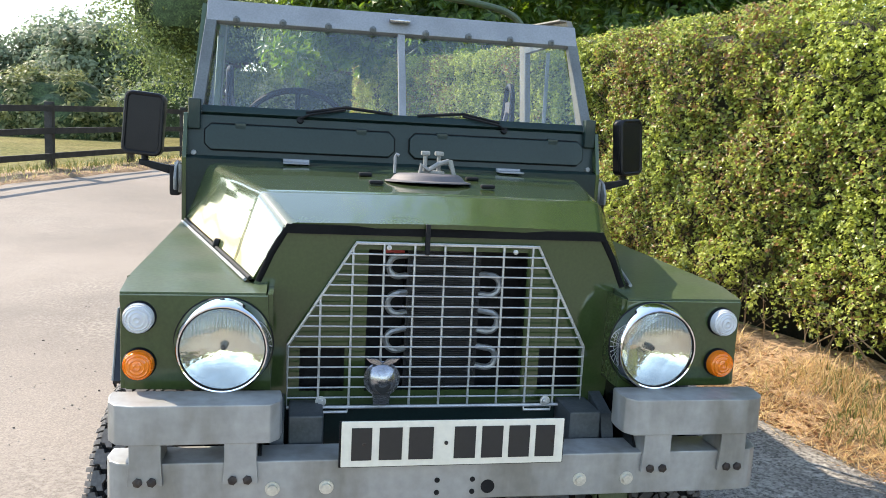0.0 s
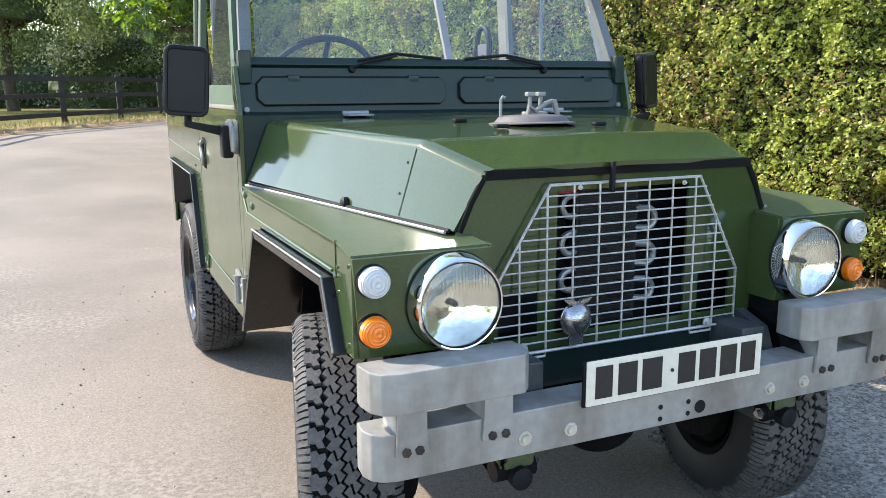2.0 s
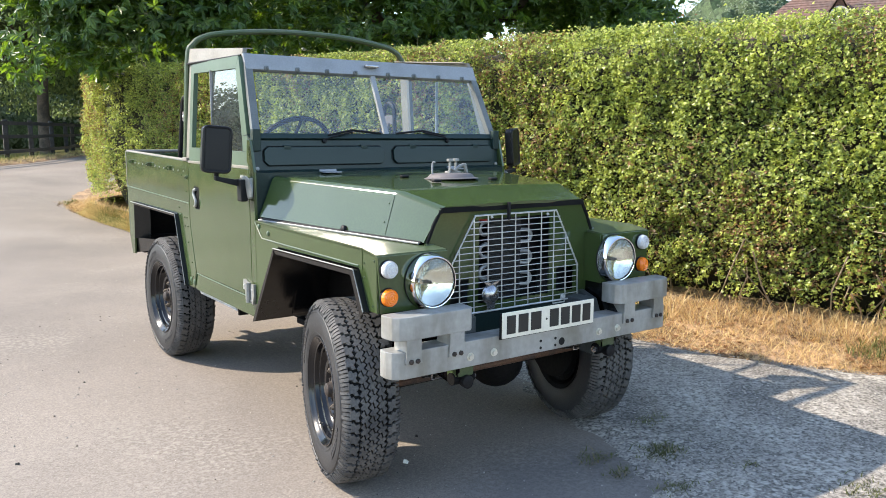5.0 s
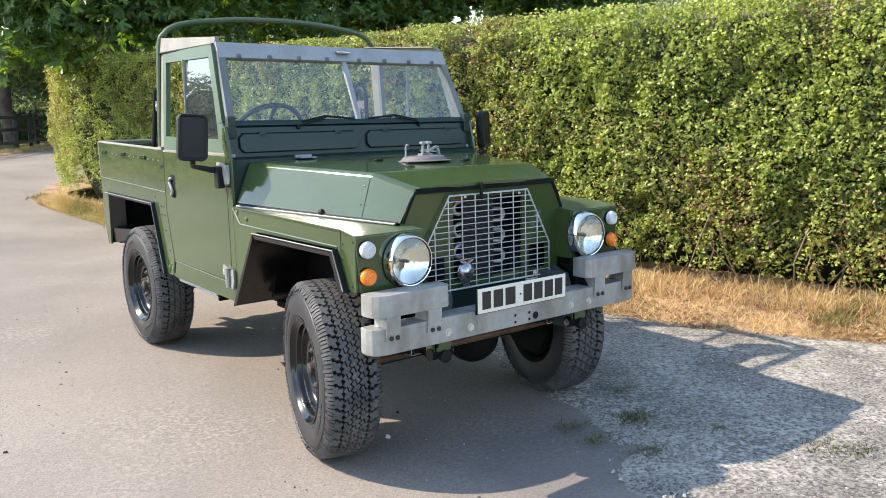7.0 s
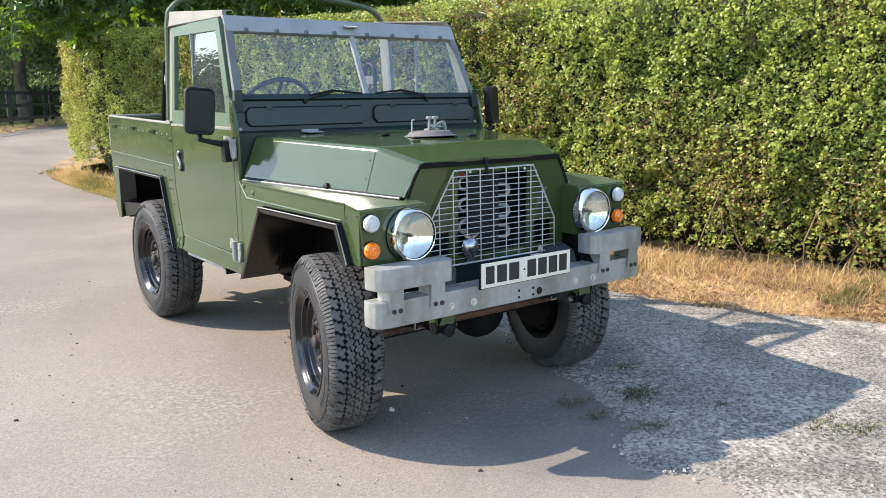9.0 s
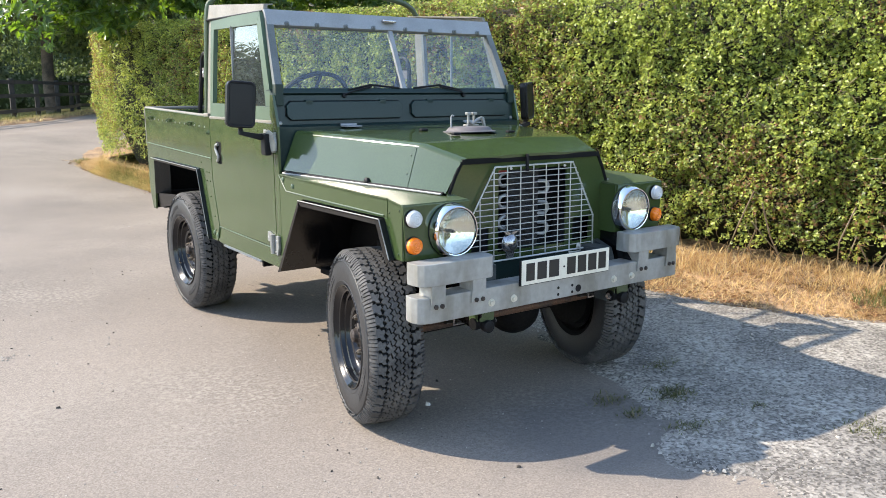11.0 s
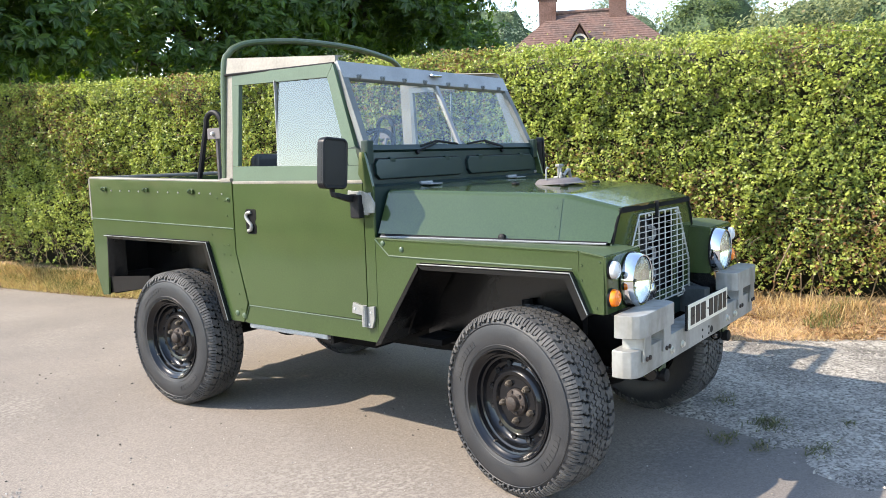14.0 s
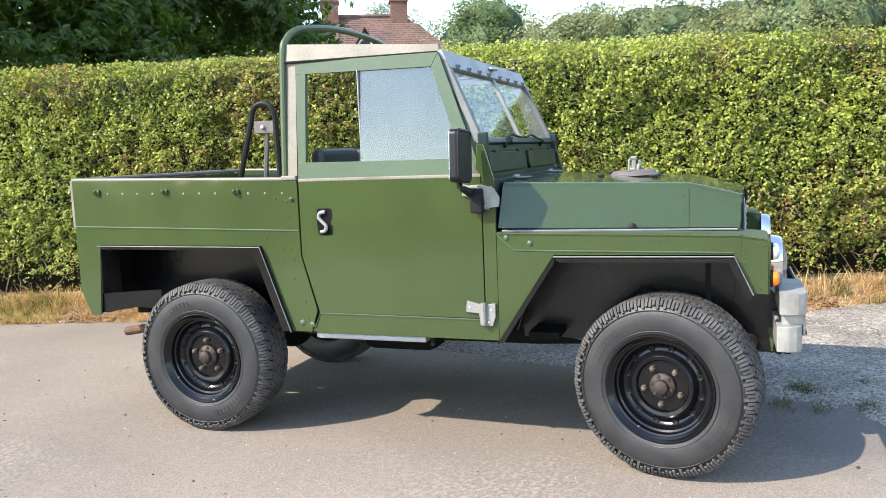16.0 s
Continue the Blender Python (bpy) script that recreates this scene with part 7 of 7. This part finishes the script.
tree("chestnut_tree", (6.9, 11.2, 0.2), (6.9, 11.2, 7.2), (6.4, 6.0, 6.0), 500, 34, 0.95, 0.17, CHESTNUT_LEAF, "large dark green horse chestnut tree behind the hedge", True, -0.85, 0.42, extra=hang)
# trees beyond the fence
tree("field_tree", (-3.9, 40.0, 0.4), (-3.9, 40.0, 8.4), (6.6, 5.0, 6.8), 280, 165, 1.45, 0.165, FAR_LEAF, "broad dark tree behind the fence", False, -0.92, 0.3, floor=2.3, core=0.70, group="trees behind the fence")
tree("field_tree", (3.0, 28.9, 0.4), (2.3, 29.5, 7.4), (4.8, 4.0, 5.4), 300, 175, 1.05, 0.13, FAR_LEAF, "broad tree with a stout trunk behind the fence", False, -0.92, 0.24, floor=2.2, core=0.70, group="trees behind the fence")
tree("lane_tree", (9.0, 27.0, 0.3), (9.0, 27.0, 6.0), (4.2, 4.4, 5.0), 200, 85, 1.0, 0.28, FAR_LEAF, "leafy tree at the bend of the lane", False, -0.9, 0.3)
tree("lane_tree", (14.0, 34.0, 0.3), (14.0, 34.0, 7.0), (6.0, 6.0, 6.0), 200, 85, 1.3, 0.34, FAR_LEAF, "tall tree at the bend of the lane", False, -0.85, 0.3)
tree("field_tree", (8.0, 39.0, 0.3), (8.0, 39.0, 6.6), (5.2, 5.0, 6.0), 220, 120, 1.2, 0.20, FAR_LEAF, "broad tree at the far side of the paddock", False, -0.9, 0.3, floor=2.2, core=0.70, group="trees behind the fence")
tree("field_tree", (-36.0, 22.0, 0.0), (-36.0, 22.0, 3.6), (3.6, 3.6, 3.2), 150, 90, 0.9, 0.30, FAR_LEAF, "lone round tree across the field", False, -0.8, 0.2, group="trees behind the fence")
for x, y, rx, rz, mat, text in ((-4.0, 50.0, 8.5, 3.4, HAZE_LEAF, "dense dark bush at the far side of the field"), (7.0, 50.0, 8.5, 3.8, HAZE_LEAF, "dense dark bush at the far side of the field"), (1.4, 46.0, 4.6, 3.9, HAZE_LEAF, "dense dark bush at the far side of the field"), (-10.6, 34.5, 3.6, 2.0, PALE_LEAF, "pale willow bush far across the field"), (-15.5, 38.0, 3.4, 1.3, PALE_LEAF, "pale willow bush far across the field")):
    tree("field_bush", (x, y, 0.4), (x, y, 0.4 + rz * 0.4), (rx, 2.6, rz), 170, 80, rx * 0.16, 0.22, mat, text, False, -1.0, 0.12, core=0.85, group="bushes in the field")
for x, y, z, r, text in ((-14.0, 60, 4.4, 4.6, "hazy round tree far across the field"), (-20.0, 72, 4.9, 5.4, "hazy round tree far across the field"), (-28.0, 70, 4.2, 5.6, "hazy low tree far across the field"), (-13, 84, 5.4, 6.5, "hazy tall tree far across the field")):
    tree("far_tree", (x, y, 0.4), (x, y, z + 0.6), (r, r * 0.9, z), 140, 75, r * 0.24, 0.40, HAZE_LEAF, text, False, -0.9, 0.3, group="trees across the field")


# ---- fence ----
WOOD = material("black_fence_wood", (0.018, 0.017, 0.016), 0.75, var=0.3, scale=6, fine=60, bump=0.3, second=(0.04, 0.037, 0.034))
fence = tagged(new("fence"), "black three-rail wooden post fence along the field", "fence")
fl = np.array([tuple(p)[:2] for p in curve_points([(*p, 0) for p in FENCE], 8)])
length = np.hypot(*np.diff(fl, axis=0).T).sum()
count = int(length / 2.3)
post_at = along(fl, np.linspace(0, 1, count + 1))
post_mesh = None
for i, p in enumerate(post_at):
    z = float(rise(*p)) + 0.05
    if post_mesh is None:
        bm = box(B(), -0.065, 0.065, -0.065, 0.065, -0.25, 1.16, 0.008)
        post_mesh = part("post", bm, WOOD, fence)
        post_mesh.location = (p[0], p[1], z)
    else:
        share("post", post_mesh, fence, Matrix.Translation((p[0], p[1], z)) @ Matrix.Rotation(rng.uniform(-0.1, 0.1), 4, "Z"))
for i in range(count):
    a, b = post_at[i], post_at[i + 1]
    for h in (1.11, 0.73, 0.31):
        za, zb = float(rise(*a)) + h + rng.normal() * 0.008, float(rise(*b)) + h + rng.normal() * 0.008
        d = (b - a) / np.hypot(*(b - a))
        nrm = np.array([d[1], -d[0]]) * 0.075
        bm = B()
        sheet(bm, [[(a[0] + nrm[0], a[1] + nrm[1], za - 0.05), (b[0] + nrm[0], b[1] + nrm[1], zb - 0.05), (b[0] + nrm[0], b[1] + nrm[1], zb + 0.05), (a[0] + nrm[0], a[1] + nrm[1], za + 0.05)]], 0.035, (nrm[0], nrm[1], 0))
        part("rail", bm, WOOD, fence)
# earth bank between the lane and the fence
u = np.linspace(0.18, 0.98, 160)
foot = along(fl, u)
way = np.gradient(foot, axis=0)
way /= np.linalg.norm(way, axis=1, keepdims=True)
side = np.stack([way[:, 1], -way[:, 0]], 1)
verts, faces = [], []
ACROSS = [(-0.5, -0.03), (-0.1, 0.07), (0.2, 0.085), (0.45, 0.06), (0.62, 0.02), (0.72, -0.04)]
for k, (p, o) in enumerate(zip(foot, side)):
    for d, h in ACROSS:
        d += 0.16 * noise.noise(Vector((k * 0.33, 7.0, 0))) * (d > 0.4)
        q = p + o * d
        verts.append((q[0], q[1], float(rise(*q)) + h + 0.03 * noise.noise(Vector((q[0] * 3, q[1] * 3, 1)))))
m = len(ACROSS)
for k in range(len(foot) - 1):
    for j in range(m - 1):
        faces.append((k * m + j, (k + 1) * m + j, (k + 1) * m + j + 1, k * m + j + 1))
mesh_object("fence_bank", verts, faces, SOIL, "low bank of dry earth in front of the fence", "verge", "structure")


def bank_points(n, d0, d1):
    k = rng.uniform(0, len(foot) - 1, n)
    p, o = (np.stack([np.interp(k, np.arange(len(foot)), a[:, c]) for c in (0, 1)], 1) for a in (foot, side))
    d = rng.uniform(d0, d1, n)
    p = p + o * d[:, None]
    return np.concatenate([p, (rise(p[:, 0], p[:, 1]) + np.interp(d, *zip(*ACROSS)))[:, None]], 1)


# rough grass along the fence
blades(bank_points(9000, -0.5, 0.62), 0.075, 1.6, 0.005, YELLOW, "fence_grass", "dry yellow grass along the fence", "grass")
p = bank_points(6000, -0.6, 0.35)
blades(p[fbm(p, 1.2, 31) > 0.1], 0.16, 0.9, 0.005, GRASS, "fence_weeds", "tufts of green weeds at the foot of the fence", "grass")

# ---- house over the hedge ----
# weathered reds, muted further to carry the haze of distance
TILE = material("clay_tile", (0.165, 0.100, 0.082), 0.85, var=0.28, scale=1.1, fine=7, bump=0.5, second=(0.115, 0.085, 0.075), spec=0.2)
BRICK = material("red_brick", (0.165, 0.098, 0.080), 0.85, var=0.28, scale=1.6, fine=14, bump=0.3, second=(0.12, 0.065, 0.050), spec=0.2)
MORTAR = material("pale_stone", (0.55, 0.50, 0.43), 0.8, var=0.1)
house = tagged(new("house"), "red brick house with a hipped clay tile roof and two chimneys", "house")
HOUSE_AT = Matrix.Translation((38.0, 18.6, 1.2)) @ Matrix.Rotation(math.atan2(-0.895, 0.446), 4, "Z")
HL, HD, EAVES, RIDGE, RH = 5.6, 4.0, 4.2, 7.75, 1.9


def house_part(name, bm, mat, parent=house, label="", kind=""):
    ob = part(name, bm, mat, parent, label, kind)
    if parent is house:
        ob.matrix_basis = HOUSE_AT
    return ob


house_part("wall", box(B(), -HL + 0.3, HL - 0.3, -HD + 0.3, HD - 0.3, -1.5, EAVES), BRICK)
# roof slopes as stepped courses of tiles
bm = B()
courses = 26
for k in range(courses):
    u0, u1 = k / courses, (k + 1) / courses
    for sx, sy in ((0, -1), (0, 1), (-1, 0), (1, 0)):
        def at(u, side):
            hx, hy = HL + (RH - HL) * u, HD * (1 - u)
            z = EAVES + (RIDGE - EAVES) * u
            if sx == 0:
                return (side * hx, sy * hy, z)
            return (sx * hx, side * hy, z)
        q = [at(u0, -1), at(u0, 1), at(min(u1 + 0.012, 1), 1), at(min(u1 + 0.012, 1), -1)]
        lift = Vector((0, 0, 0.045))
        vv = [bm.verts.new(Vector(q[0]) + lift), bm.verts.new(Vector(q[1]) + lift), bm.verts.new(q[2]), bm.verts.new(q[3])]
        bm.faces.new(vv)
        lo = [bm.verts.new(q[0]), bm.verts.new(q[1])]
        bm.faces.new((lo[0], lo[1], vv[1], vv[0]))
house_part("roof", bm, TILE, house, "weathered red clay tile roof", "stuff")
tube_bm = tube(B(), [(-RH, 0, RIDGE + 0.05), (RH, 0, RIDGE + 0.05)], 0.12, 8)
house_part("ridge", tube_bm, TILE)
for x in (-RH - 0.35, RH - 0.35):
    bm = box(B(), x - 0.46, x + 0.46, -0.5, 0.5, 5.8, 8.75)
    box(bm, x - 0.52, x + 0.52, -0.56, 0.56, 8.50, 8.62)
    ch = house_part("chimney", bm, BRICK, house, "tall red brick chimney")
    for dy in (-0.22, 0.22):
        part("chimney_pot", lathe(B(), [(8.75, 0.14), (8.95, 0.12), (8.98, 0.14), (8.98, 0)], (x, dy, 0), (0, 0, 1), 12), TILE, ch)
# gablet with a round window
bm = B()
GY = -HD + 1.2
prism(bm, [(-1.6, EAVES + 0.2), (0.6, EAVES + 0.2), (-0.5, 6.60)], 1, GY - 0.6, GY + 1.6)
house_part("gable", bm, BRICK)
bm = B()
for s in (-1, 1):
    sheet(bm, [[(-0.5, GY - 0.75, 6.75), (-0.5, GY + 2.6, 6.75), (-0.5 + s * 1.45, GY + 2.6, 4.3), (-0.5 + s * 1.45, GY - 0.75, 4.3)]], 0.1, (0, 0, -1))
house_part("gable_roof", bm, TILE)
win = house_part("round_window", lathe(B(), [(0, 0.40), (0.06, 0.40), (0.06, 0.30), (0.0, 0.30)], (-0.5, GY - 0.6, 5.75), (0, -1, 0), 24), MORTAR, house, "round window with a pale stone surround")
part("window_pane", lathe(B(), [(0.01, 0.30), (0.012, 0)], (-0.5, GY - 0.6, 5.75), (0, -1, 0), 24), INK, win)
house_part("low_roof", prism(B(), [(-HL - 0.6, EAVES + 1.1), (-HL + 1.0, EAVES + 1.7), (-HL + 1.0, EAVES + 0.4), (-HL - 0.6, EAVES + 0.4)], 1, -1.5, 3.0), TILE)

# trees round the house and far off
for x, y, z, r, h, mat, text in ((41.5, 13.0, 6.4, 3.4, 4.0, FAR_LEAF, "round dense green tree beside the house"), (47.0, 31.0, 7.2, 5.0, 5.6, HAZE_LEAF, "green tree behind the house"), (54.0, 24.0, 8.3, 4.0, 4.0, HAZE_LEAF, "hazy green tree behind the house"),
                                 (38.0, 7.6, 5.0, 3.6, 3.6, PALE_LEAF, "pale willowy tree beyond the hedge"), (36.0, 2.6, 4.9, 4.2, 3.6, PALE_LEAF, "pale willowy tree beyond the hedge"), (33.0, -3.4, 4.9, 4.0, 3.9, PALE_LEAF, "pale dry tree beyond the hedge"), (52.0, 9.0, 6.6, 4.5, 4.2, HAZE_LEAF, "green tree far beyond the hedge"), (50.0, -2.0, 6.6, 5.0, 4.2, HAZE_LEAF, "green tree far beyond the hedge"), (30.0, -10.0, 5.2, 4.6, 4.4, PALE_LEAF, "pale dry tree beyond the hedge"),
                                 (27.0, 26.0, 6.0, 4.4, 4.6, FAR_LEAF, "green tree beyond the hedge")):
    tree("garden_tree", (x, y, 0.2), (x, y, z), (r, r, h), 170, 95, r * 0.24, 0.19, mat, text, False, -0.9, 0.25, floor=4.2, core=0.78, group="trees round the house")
# low unseen belt of trees, added on the lane's other sides for reflections
pieces = []
for a in np.radians(np.arange(150, 332, 2.2)):
    d = 75 + 18 * rng.random()
    c0 = np.array([d * math.cos(a), d * math.sin(a), 1.0])
    h = 3.0 + 3.0 * rng.random() ** 2
    n = 200
    o = unit(n) * np.array([4.2, 4.2, h]) * (rng.random((n, 1)) ** 0.4)
    o[:, 2] = np.abs(o[:, 2])
    L = 0.8 + 0.7 * rng.random(n)
    pieces.append(leaves_mesh(c0 + o, o + unit(n) * 2, unit(n), L, L * 0.6, shape="plain"))
joined("far_woods", pieces, FAR_LEAF, None, "unseen belt of trees added round the meadow for reflections", "trees")
